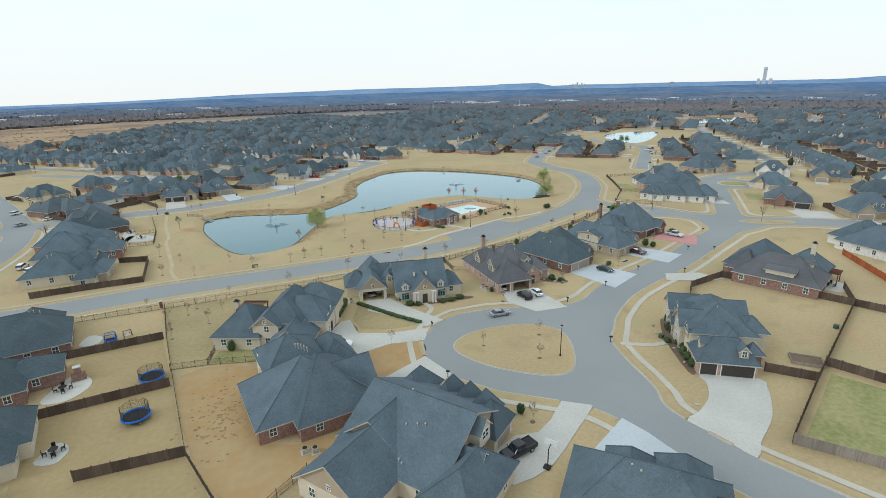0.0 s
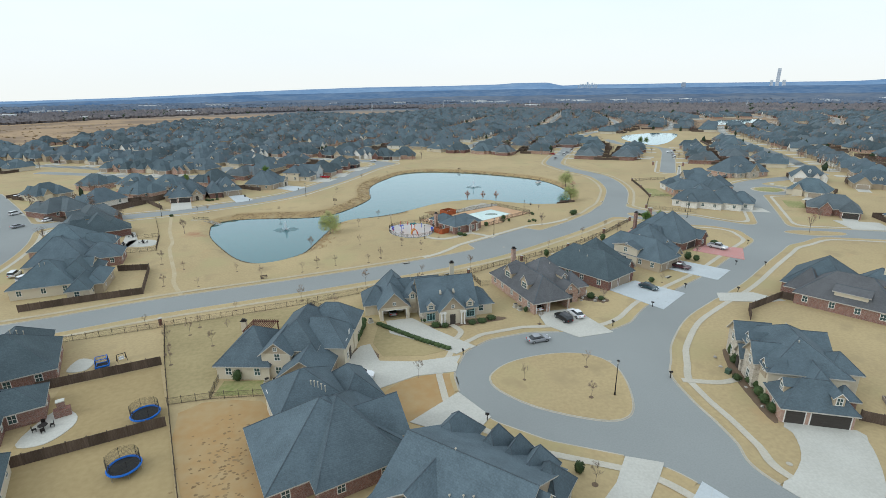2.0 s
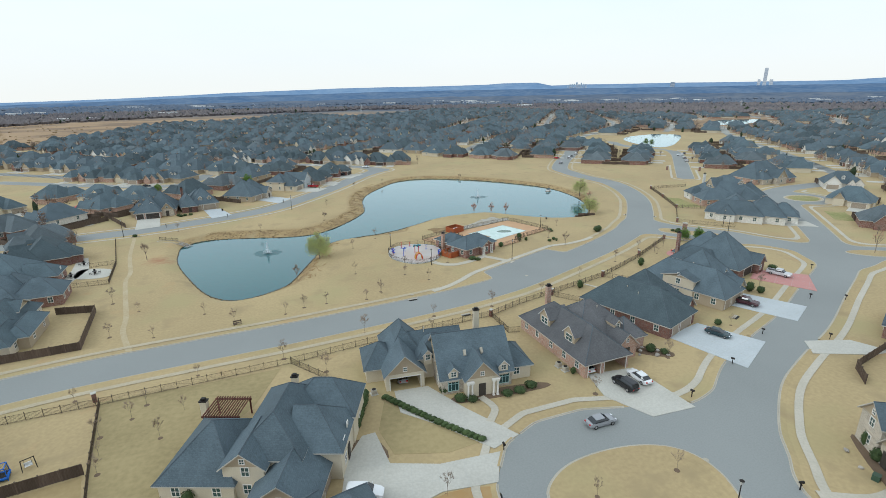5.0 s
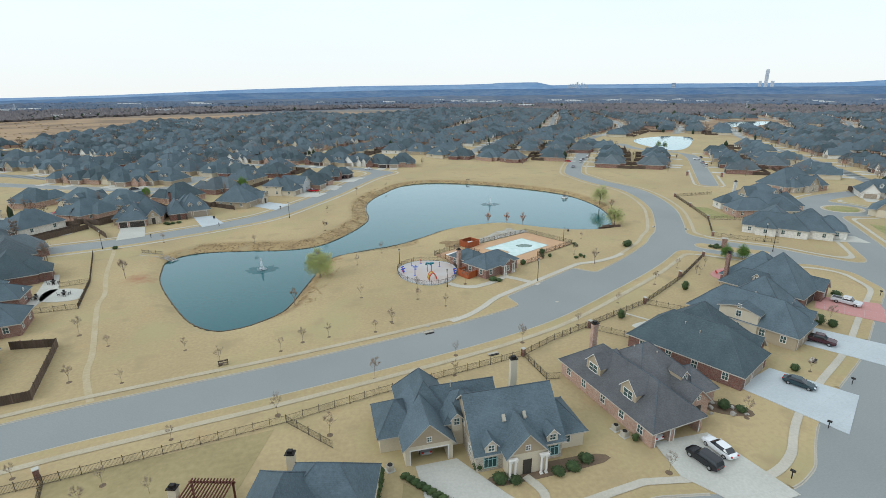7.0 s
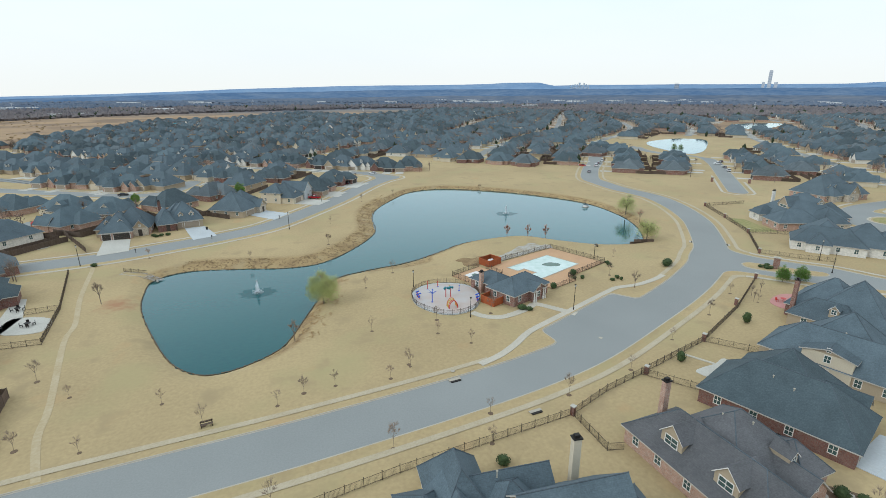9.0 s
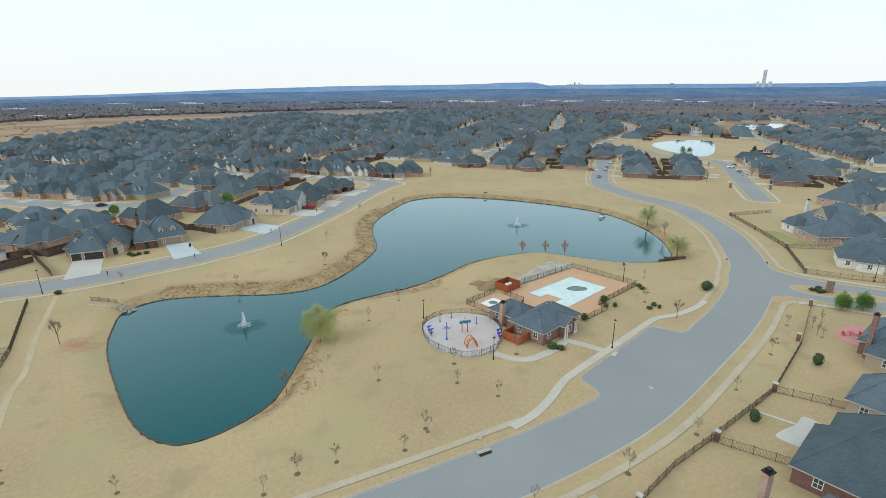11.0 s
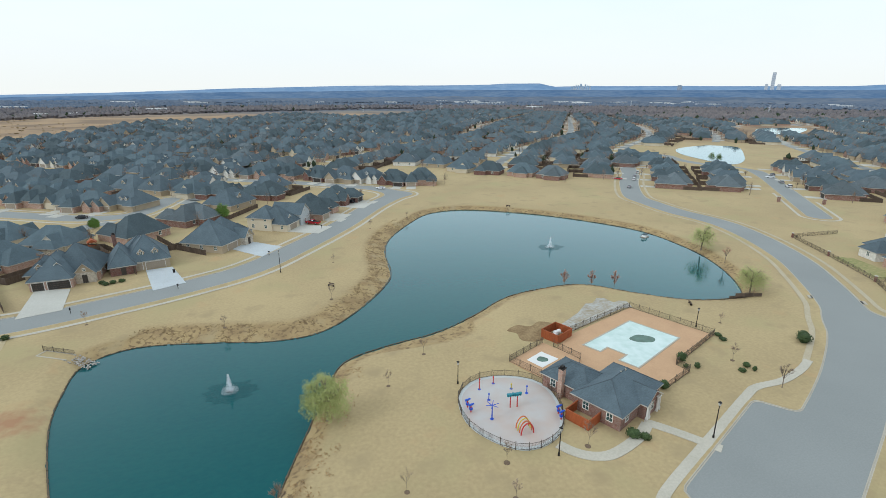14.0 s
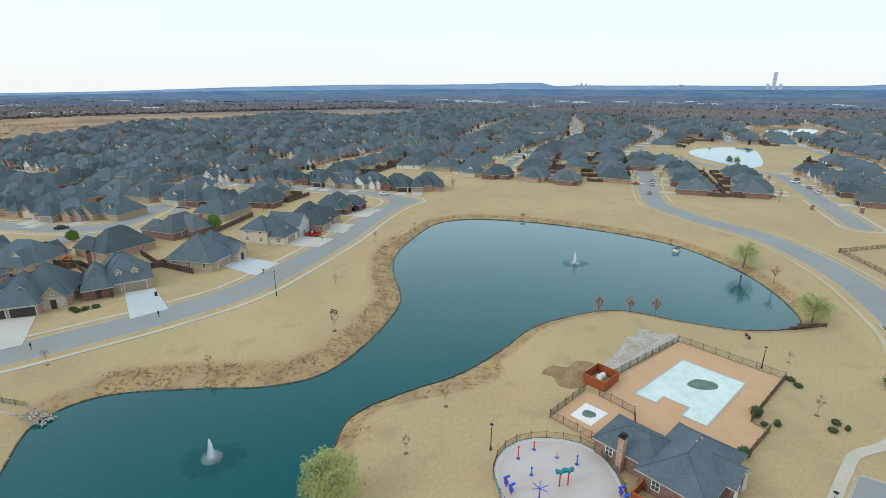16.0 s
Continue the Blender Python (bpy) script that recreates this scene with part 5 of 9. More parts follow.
# three houses at the street's corner and the row whose backs look onto the far lawn
for k, x, y, r in [(4, 46, 400, -35), (1, 58, 391, -25), (6, 73, 386, -15), (2, 100, 448, 140), (3, 110, 424, 140), (1, 124, 410, 140), (0, 141, 397, 138), (5, 154, 383, 138), (4, 82, 462, 150)]:
    place(k, x, y, r)
# row along the west street
for k, x, y, r in [(1, -75, 210, -72), (5, -84, 230, -62), (4, -119, 128, 90), (2, -119, 148, 90), (0, -119, 168, 90), (1, -121, 190, 88), (5, -127, 213, 65), (3, -139, 235, 60), (2, -150, 254, 60)]:
    place(k, x, y, r)
YARD_FROM = len(YARDS)
# houses round the north close and along the east street
for k, x, y, r in [(5, 203, 155, -49), (2, 212, 129, -28), (3, 229, 186, -62), (4, 263, 215, -45), (2, 274, 190, -45), (4, 290, 170, -45), (0, 199, 98, -28), (1, 246, 124, 155), (5, 219, 84, -30), (4, 265, 108, 150), (3, 240, 68, -30), (1, 252, 152, 135), (0, 272, 140, 140)]:
    place(k, x, y, r)
house("stone house with great slate pyramid roof and dormers", 230, 232, 4,
      [(0, 2, 24, 18, 3.1, 0.95, "hx"), (3, 0, 9, 8, 3.1, 1.1, "hy"), (10, -2, 17, 8, 3.6, 1.1, "gy"), (18, -1, 25, 8, 3.0, 1.0, "hx")], [BRICK_PINK, STONE, STONE, BRICK_PINK], ROOF_BLUE, [], [(6, 4.6, 5.2, 0, 1.4), (9.6, 4.4, 5.2, 0, 1.4), (18.4, 4.6, 5.2, 0, 1.4)])
HOUSE_SPOTS.append((244, 241))
# rows between the collector and the far close, and east of the close
for k, x, y, r in [(5, 203, 339, -126), (1, 216, 357, -126), (3, 228, 374, -126), (6, 241, 391, -126), (5, 226, 324, 54), (7, 240, 339, 54), (1, 255, 357, 54), (3, 268, 374, 54),
                   (5, 262, 291, -126), (1, 276, 309, -126), (2, 288, 325, -126), (4, 301, 342, -126), (6, 314, 360, -126), (5, 297, 298, 54), (7, 309, 314, 54), (2, 321, 331, 54), (3, 333, 348, 54),
                   (6, 246, 470, 54), (3, 258, 452, 54), (1, 243, 432, 54), (5, 229, 414, 54)]:
    place(k, x, y, r)

# blocks of tract houses beyond: rows in pairs, back to back, with streets between
rng = random.Random(11)
ponds_far = [area_field([(310, 385), (350, 395), (430, 475), (432, 510), (405, 532), (340, 505), (290, 450), (280, 400)]), area_field([(540, 590), (580, 575), (720, 640), (730, 690), (630, 690)])]
keep_out = area_field([(-70, -50), (-100, 225), (-75, 255), (-20, 290), (15, 345), (60, 386), (95, 428), (112, 405), (150, 368), (190, 362), (212, 322), (255, 285), (262, 255), (285, 232), (290, 190), (300, 130), (330, 60), (330, -50)])
far_house, far_street, far_fence, count = [Geo() for _ in MODELS], Geo(), Geo(), 0
TRACT_EDGE = ([-0.45, -0.43, -0.34, -0.23, -0.11, 0.01, 0.13, 0.22, 0.3, 0.45, 0.57, 0.7, 0.83, 0.96, 1.02, 1.25], [560, 609, 693, 890, 885, 1130, 930, 1050, 1290, 1270, 1120, 985, 1000, 1120, 1200, 1200])


def reach(x, y):
    """How far a plan point lies from the tract's outer edge (above zero: outside)."""
    return np.hypot(x - 5, y - 136) - np.interp(np.arctan2(x - 5, y - 136), *TRACT_EDGE)


def open_land(x, y, gap):
    """Where, of many plan points, there is room for the tract."""
    ok = (keep_out(x, y) > gap) & (reach(x, y) < 0) & (np.abs(np.arctan2(x - 5, y - 40) - 0.33) < 0.9)
    for f in ponds_far:
        ok &= f(x, y) > gap + 10
    for f, w in road_lines:
        ok &= f(x, y) - w > gap
    return ok


def bend(x, y):
    """The grids are not straight: their streets wander a little."""
    far = min(1.0, max(0.0, (math.hypot(x - 5, y - 136) - 330) / 250))
    return x + far * (20 * math.sin(y / 95 + 0.6) + 10 * math.sin(x / 61)), y + far * (16 * math.sin(x / 88 + 1.1) + 9 * math.sin(y / 57))


def bent(x, y, tilt):
    a, b = bend(x, y), bend(x + 3 * math.cos(radians(tilt)), y + 3 * math.sin(radians(tilt)))
    return (*a, math.degrees(math.atan2(b[1] - a[1], b[0] - a[0])))


# two street grids meet: rows across the view to the west, rows leading away to the east
WEST_TILT, EAST_TILT = -36.5, 54.0
plots, lanes = [], []
for tilt, streets, side in ((WEST_TILT, [330 + 88 * k for k in range(-1, 13)], -1), (EAST_TILT, [-253.5, -144.4, -57.3, 21.6, 100, 182, 264, 346, 428, 510, 592], 1)):
    dx, dy = math.cos(radians(tilt)), math.sin(radians(tilt))
    nx_, ny_ = (-dy, dx) if side < 0 else (dy, -dx)
    for at in streets:
        for row in (-1, 1):
            off = at + row * (19.5 + (rng.uniform(-1.5, 3.0)))
            for col in range(-30, 84):
                u = col * 18.2 + rng.uniform(-1.6, 1.6)
                x, y = dx * u + nx_ * off + rng.uniform(-0.8, 0.8), dy * u + ny_ * off + rng.uniform(-1.5, 1.5)
                line = 0.809 * x - 0.588 * y
                if (line < -292) == (side < 0) and col % 19 != 7:
                    front = (tilt if row > 0 else tilt + 180) if side < 0 else (tilt + 180 if row > 0 else tilt)
                    bx, by, turned = bent(x, y, tilt)
                    plots.append((bx, by, front + turned - tilt))
        for col in range(-70, 200):
            x, y = dx * col * 7 + nx_ * at, dy * col * 7 + ny_ * at
            line = 0.809 * x - 0.588 * y
            if (line < -286) == (side < 0):
                lanes.append(bent(x, y, tilt))
px, py = np.array([p[0] for p in plots]), np.array([p[1] for p in plots])
free = open_land(px, py, 9)
for a, b in HOUSE_SPOTS:
    free &= np.hypot(px - a, py - b) > 16.0
fill = np.random.RandomState(17)
fx, fy = fill.uniform(-320, 900, 16000), fill.uniform(340, 1450, 16000)
roomy = open_land(fx, fy, 12) & (np.hypot(fx - 5, fy - 136) > 330)
taken = [np.array([p[0] for p in HOUSE_SPOTS] + list(px[free])), np.array([p[1] for p in HOUSE_SPOTS] + list(py[free]))]
lx, ly = np.array([p[0] for p in lanes]), np.array([p[1] for p in lanes])
for q in np.nonzero(roomy)[0]:
    x, y = float(fx[q]), float(fy[q])
    if np.hypot(taken[0] - x, taken[1] - y).min() > 18.5 and np.hypot(lx - x, ly - y).min() > 13:
        taken = [np.append(taken[0], x), np.append(taken[1], y)]
        near_lane = int(np.argmin(np.hypot(lx - x, ly - y)))
        plots.append((x, y, math.degrees(math.atan2(ly[near_lane] - y, lx[near_lane] - x)) + 90))
        free = np.append(free, True)
shapes = []
for _, wings, *_ in MODELS:
    walls, roofs = Geo(), Geo()
    for w in wings:
        g = wall_of(w)
        walls.add(g.v, g.f)
        g, *_ = roof_of(w)
        roofs.add(g.v, g.f)
    shapes.append((walls, roofs))
for (x, y, front), ok in zip(plots, free):
    if not ok:
        continue
    away = math.hypot(x - 5, y - 136)
    rot = front + rng.uniform(-3, 3) * (1 if away < 450 else 5)
    k = rng.choice((0, 1, 2, 3, 4, 5, 6, 7, 0, 2, 3, 4, 3, 6))
    big = rng.uniform(0.97, 1.14)
    m = pose(x, y, 0, 0, 0, rot) @ Matrix.Diagonal((big * rng.choice((-1, 1)) if away > 400 else 1.08, big if away > 400 else 1.1, rng.uniform(1.0, 1.12), 1))
    gw = MODELS[k][1][2 if k == 7 else 1]
    gx0, gy0, gx1 = gw[0], gw[1], gw[2]
    if away < 620:
        far_fence.box(-8.2, 16.2, -0.05, 8.2, 16.35, 1.7, 0, m).box(8.15, 4, -0.05, 8.3, 16.2, 1.7, 0, m)
    if count < 100 and away < 400:
        place(k, x, y, rot)
        count += 1
        continue
    far_drive.box(gx0 + 0.7, gy0 - 9, -0.02, gx1 - 0.7, gy0, 0.07, 0, m)
    HOUSE_SPOTS.append((x, y))
    far_house[k].add(shapes[k][0].v, shapes[k][0].f, 0, m).add(shapes[k][1].v, shapes[k][1].f, 1, m)
    far_house[k].box(gx0 + 0.8, gy0 - 0.06, 0, gx1 - 0.8, gy0, 2.2, 2, m)
    for q in (-4.5, 0.5, 4.5):
        if rng.random() < 0.4:
            far_house[k].box(q - 0.8, gy0 + 4.2, 3.0, q + 0.8, gy0 + 8, 5.0, 4, m).box(q - 0.5, gy0 + 4.14, 3.9, q + 0.5, gy0 + 4.2, 4.8, 3, m)
            far_house[k].add([(q - 1, gy0 + 4, 4.9), (q + 1, gy0 + 4, 4.9), (q, gy0 + 4, 5.9), (q - 1, gy0 + 9, 4.9), (q + 1, gy0 + 9, 4.9), (q, gy0 + 9, 5.9)], [(0, 2, 5, 3), (1, 4, 5, 2), (0, 1, 2)], 1, m)
    for q in (-6, -1, 3.5, 6):
        far_house[k].box(q - 0.6, MODELS[k][1][0][3] + 0.02, 0.9, q + 0.6, MODELS[k][1][0][3] + 0.1, 2.3, 3, m)
free = open_land(np.array([p[0] for p in lanes]), np.array([p[1] for p in lanes]), 3)
for (x, y, tilt), ok in zip(lanes, free):
    if ok:
        far_street.box(-4.2, -3.8, -0.02, 4.2, 3.8, 0.04, 0, pose(x, y, 0, 0, 0, tilt))
tagged(new("tract_fences", far_fence.mesh("tract_fences", WOOD_FENCE)), "brown board fences between the tract yards", "fences", kind="stuff")
tagged(new("road", far_street.mesh("road", STREET)), "grey residential streets between rows of houses", "street", kind="structure")
solo("driveway", far_drive, CONCRETE, "pale concrete driveways of the tract houses", "driveways", kind="stuff")
for k, g in enumerate(far_house):
    if g.f:
        tagged(new("distant_houses", g.mesh("distant_houses", [MODELS[k][2], MODELS[k][3], DOOR_TAN, GLASS, TRIM])), "distant tract houses with blue-grey roofs in rows", "houses", kind="stuff")
for ob, *_ in MODELS:
    for o in (*ob.children_recursive, ob):
        bpy.data.objects.remove(o)


# ---- pool, pool house and splash pad ----
DECK = mat("peach_pool_deck", (0.52, 0.335, 0.195), 0.85, spot=(0.45, 0.285, 0.165), fine=3, coarse=0.3, amount=0.8, world_space=True)
POOL_SHELL = mat("white_pool_plaster", (0.6, 0.7, 0.68), 0.6, spot=(0.4, 0.54, 0.49), fine=0.5, coarse=0.06, amount=1.0, world_space=True)
POOL_WATER = mat("shallow_green_water", (0.1, 0.18, 0.14), 0.08, spot=(0.06, 0.1, 0.075), fine=0.6, coarse=0.3, amount=0.8, world_space=True)
PAD = mat("pink_splash_pad_concrete", (0.47, 0.39, 0.345), 0.85, spot=(0.47, 0.46, 0.45), fine=0.35, coarse=0.12, amount=1.0, world_space=True)
PAD_EDGE = mat("pale_splash_pad_border", (0.52, 0.54, 0.53), 0.85, spot=(0.44, 0.45, 0.44), fine=2, coarse=0.2, amount=0.8, world_space=True)
BLUE_PAINT = mat("blue_paint", (0.03, 0.09, 0.5), 0.4, amount=0.3)
RED_PAINT = mat("red_paint", (0.5, 0.04, 0.035), 0.4, amount=0.3)
ORANGE_PAINT = mat("orange_paint", (0.6, 0.17, 0.05), 0.4, amount=0.3)
YELLOW_PAINT = mat("yellow_paint", (0.6, 0.48, 0.06), 0.4, amount=0.3)
WHITE_PAINT = mat("white_paint", (0.72, 0.72, 0.7), 0.4, amount=0.3)
BROKEN_SLAB = mat("muddy_bare_concrete", (0.42, 0.42, 0.4), 0.9, spot=(0.3, 0.25, 0.17), fine=1.2, coarse=0.25, amount=1.0, bump=0.2, world_space=True)
DIRT = mat("bare_earth", (0.19, 0.125, 0.062), 0.95, spot=(0.33, 0.24, 0.125), fine=2, coarse=0.4, amount=0.9, world_space=True)
SPRAY = mat("white_water_spray", (0.85, 0.88, 0.9), 0.5, spot=(0.7, 0.76, 0.8), amount=0.5)
RIPPLE = water_mat("ruffled_water", (0.01, 0.062, 0.07), (0.02, 0.09, 0.095), 0.75, 0.2, 0.6, 2.5)

deck_pts = [(41.5, 194.7), (51.2, 199.6), (52.6, 196.6), (59.1, 201.3), (79.5, 209.3), (87.8, 192.2), (71.4, 184.5), (72.1, 181.8), (63.7, 178.6), (58, 184), (46.5, 184)]
POOL = [(74.8, 202.9), (79.6, 193.2), (63.9, 185.7), (62.2, 188.9), (64.9, 190.2), (62.9, 194.2), (60.5, 193.1), (58.8, 196.2)]
solo("pool_deck", Geo().slab(deck_pts, -0.05, 0.12), DECK, "peach-coloured concrete pool deck", "pool deck", kind="structure")
pool = thing("swimming_pool", "half-drained swimming pool with white plaster and a green puddle", "pool")
g, n = Geo(), len(POOL)
rim = []
for i in range(n):
    a, b, c = Vector(POOL[i - 1]), Vector(POOL[i]), Vector(POOL[(i + 1) % n])
    p, q = (b - a).normalized(), (c - b).normalized()
    o = (Vector((-p.y, p.x)) + Vector((-q.y, q.x))) / (1 + p.dot(q))
    rim.append((b, b + o * 0.32))
for i in range(n):
    (a, c), (b, d) = rim[i], rim[(i + 1) % n]
    g.add([(*a, 0.1), (*b, 0.1), (*d, 0.1), (*c, 0.1), (*a, 0.19), (*b, 0.19), (*d, 0.19), (*c, 0.19)], [(7, 6, 5, 4), (0, 4, 5, 1), (2, 6, 7, 3)])
part("coping", g, KERB, pool, "pale concrete pool coping")
part("shell", Geo().slab(POOL, 0.10, 0.155), POOL_SHELL, pool, "stained white pool plaster")
part("puddle", Geo().slab(curve_through([(69.5, 196), (72.3, 196.8), (74.6, 194.9), (73.6, 193.3), (71.2, 193.6), (69.7, 194.6)], 4, True), 0.14, 0.165), POOL_WATER, pool, "dark green puddle at the drain")
spa = thing("wading_pool", "small square white wading pool with a dark puddle", "pool")
SPA = [(44.9, 194.2), (49.1, 196.3), (51, 192.8), (46.5, 190.8)]
part("shell", Geo().slab(SPA, 0.1, 0.16), WHITE_PAINT, spa)
part("puddle", Geo().slab(curve_through([(46.8, 193.8), (48, 194.6), (49, 193.5), (48.5, 192.6), (47.2, 192.8)], 4, True), 0.15, 0.17), POOL_WATER, spa, "dark green puddle")
solo("concrete_slab", Geo().slab([(59.4, 202.3), (68, 205.9), (77.9, 209.7), (80.2, 209.2), (81.2, 212.6), (79.6, 213.6), (77.6, 213), (77, 216), (75.2, 216.6), (72.4, 214.2), (70.6, 214.4), (66, 210.3), (58.4, 205.6)], -0.02, 0.08), BROKEN_SLAB, "bare pale concrete slab behind the pool fence", "slab", kind="structure")
for a, b in (((61.5, 207.6), (62.9, 203.9)), ((66, 210.2), (67.6, 205.9)), ((70.6, 214.2), (72.6, 207.9)), ((59.2, 203.9), (79.6, 212.2))):
    u = (Vector(b) - Vector(a)).normalized() * 0.07
    tagged(new("trim", Geo().slab([(a[0] - u.y, a[1] + u.x), (a[0] + u.y, a[1] - u.x), (b[0] + u.y, b[1] - u.x), (b[0] - u.y, b[1] + u.x)], 0.05, 0.086).mesh("trim", JOINT)), "open joint between bare concrete slabs", "joint", kind="structure")
solo("dirt_patch", Geo().slab(curve_through([(50, 200.6), (47.5, 202), (47.8, 205), (46.4, 206.8), (49.5, 208.6), (52, 207.2), (55, 208.8), (57.6, 207), (55, 205.4), (53.4, 203.4), (52.2, 201)], 4, True), -0.03, 0.05), DIRT, "bare earth patch beside the pool fence", "dirt", kind="structure")


def bay_mesh(kind, length, h):
    if kind == "iron":
        k = int(length / 0.15)
        xs = [0.0]
        for i in range(1, k):
            xs += [i * length / k - 0.009, i * length / k + 0.009]
        return lattice([-0.02] + [max(q, 0.02) for q in xs] + [length], [0.05, 0.051, 0.15, 0.2, h - 0.12, h - 0.07], -0.014, 0.014)
    r = random.Random(int(length * 100))
    k = max(3, int(length / 0.15))
    v, f = [], []
    for i in range(k):
        d, o = r.uniform(-0.035, 0.035), r.uniform(-0.012, 0.012)
        a, b = i * length / k, (i + 1) * length / k
        for x, y in ((a + 0.001, 0.0), (a + 0.008, -0.025 + o), (b - 0.008, -0.025 + o), (b - 0.001, 0.0)):
            v += [(x, y, 0.04), (x, y, h + d), (x, y + 0.05, h + d), (x, y + 0.05, 0.04)]
    for i in range(4 * k - 1):
        f += [(4 * i + p, 4 * (i + 1) + p, 4 * (i + 1) + (p + 1) % 4, 4 * i + (p + 1) % 4) for p in range(4)]
    return Geo().add(v, f)


def board_box(label, x, y, rot, w, d, h, mat_b):
    """An open-topped screen of upright boards."""
    ob = thing("equipment_screen", label, "enclosure", pose(x, y, 0, 0, 0, rot))
    for s, (ax, ay, bx, by) in enumerate(((-w / 2, -d / 2, w / 2, -d / 2), (w / 2, -d / 2, w / 2, d / 2), (w / 2, d / 2, -w / 2, d / 2), (-w / 2, d / 2, -w / 2, -d / 2))):
        length = math.hypot(bx - ax, by - ay)
        m = pose(ax, ay, 0, 0, 0, math.degrees(math.atan2(by - ay, bx - ax)))
        w = bay_mesh("wood", length, h)
        g = Geo().add(w.v, w.f, 0, m)
        part("top_rail", Geo().box(-0.05, -0.06, h - 0.02, length + 0.05, 0.1, h + 0.06, 0, m), mat_b, ob)
        part("board_wall", g, mat_b, ob)
    return ob


board_box("orange-stained board screen round pool pumps", 55.2, 201.2, 26, 5.0, 4.2, 1.9, WOOD_ORANGE)
for x, y, r in ((55.2, 201.6, 0.55), (56.2, 202, 0.5), (54.4, 200.6, 0.4)):
    tank = thing("pool_filter", "white round pool filter tank", "filter", pose(x, y, 0), "pool filters")
    part("tank", Geo().tube((0, 0, 0.03), (0, 0, 1.0), r, r, 12).lump((0, 0, 1.0), r, r, r * 0.5, random.Random(3), 0.0, n=12), WHITE_PAINT, tank, smooth=True)
    part("pipe", Geo().tube((r, 0, 0.4), (r + 0.5, 0, 0.4), 0.05, 0.05).tube((r + 0.5, 0, 0.4), (r + 0.5, 0, 0.03), 0.05, 0.05), KERB, tank)
board_box("orange-stained board screen beside the pool house", 45.6, 175.3, 26, 4.0, 4.2, 1.8, WOOD_ORANGE)

club = house("red brick pool house with blue-grey hip roof and white porch", 49.2, 171, 26,
             [(0, 0, 13, 8.4, 3.0, 0.6, "hx"), (1.5, 6.5, 8.5, 15.5, 2.9, 0.55, "hy"), (5.6, -1.2, 10.2, 4, 3.0, 0.62, "gy")], BRICK_RED, ROOF_BLUE, vents=[(7, 4.2, 5.7), (8.2, 4.0, 5.7)])
chimney_on(club, 0.9, 11.4, 5.6, BRICK_PINK)
for px in (5.8, 6.5, 9.3, 10.0):
    part("porch_column", Geo().box(px - 0.2, -1.65, 0, px + 0.2, -1.25, 0.5).tube((px, -1.45, 0.5), (px, -1.45, 2.7), 0.17, 0.14, 10).box(px - 0.22, -1.67, 2.62, px + 0.22, -1.23, 2.76), TRIM, club, "cream porch column")

pad = thing("splash_pad", "rounded pink splash pad with a pale concrete border", "splash pad")
PADPTS = curve_through([(28.3, 186.4), (32.8, 190.6), (38.6, 190.4), (43.5, 187), (44.2, 181), (41.2, 174), (36, 171.2), (31.4, 172.6), (27.6, 178.8)], 5, True)
part("border", Geo().slab(PADPTS, -0.05, 0.10), PAD_EDGE, pad)
inner = [(36 + (x - 36) * 0.93, 181 + (y - 181) * 0.93) for x, y in PADPTS]
part("wet_area", Geo().slab(inner, 0.09, 0.115), PAD, pad, "pink stained concrete")


def spray_post(label, x, y, build):
    ob = thing("water_play_post", label, "play feature", pose(x, y, 0.115), "splash pad features")
    build(ob)


def simple_post(m, h):
    def build(ob):
        part("post", Geo().tube((0, 0, 0), (0, 0, h), 0.09, 0.07, 8), m, ob)
        part("nozzle", Geo().tube((0, 0, h), (0, 0, h + 0.25), 0.16, 0.1, 8), m, ob)
        part("base", Geo().disc((0, 0, 0), 0.28, 0.05, 12), BLUE_PAINT, ob)
    return build


def bucket_post(ob):
    part("post", Geo().tube((0, 0, 0), (0, 0, 2.2), 0.1, 0.09, 8), RED_PAINT, ob)
    for z, a in ((2.3, 0), (2.0, 120), (2.55, 240)):
        g = Geo().tube((0, 0, z), (0.45 * math.cos(radians(a)), 0.45 * math.sin(radians(a)), z + 0.1), 0.04, 0.04)
        g.tube((0.45 * math.cos(radians(a)), 0.45 * math.sin(radians(a)), z - 0.15), (0.45 * math.cos(radians(a)), 0.45 * math.sin(radians(a)), z + 0.3), 0.2, 0.3, 10)
        part("bucket", g, TEAL_PAINT, ob, "teal tipping bucket")


def wheel_post(ob):
    part("post", Geo().tube((0, 0, 0), (0, 0, 2.6), 0.11, 0.09, 8), BLUE_PAINT, ob)
    for a in range(0, 360, 60):
        part("arm", Geo().tube((0, 0, 2.5), (1.1 * math.cos(radians(a)), 1.1 * math.sin(radians(a)), 2.7), 0.06, 0.05), BLUE_PAINT, ob)
    part("base", Geo().disc((0, 0, 0), 0.3, 0.05, 12), BLUE_PAINT, ob)


def tunnel(ob):
    for i, m in enumerate((RED_PAINT, ORANGE_PAINT, YELLOW_PAINT, ORANGE_PAINT)):
        g = Geo()
        y = (i - 1.5) * 0.6
        pts = [(1.05 * math.cos(math.pi * k / 14), y, 1.9 * math.sin(math.pi * k / 14)) for k in range(15)]
        for a, b in zip(pts, pts[1:]):
            g.tube(a, b, 0.1, 0.1, 6)
        part("hoop", g, m, ob)


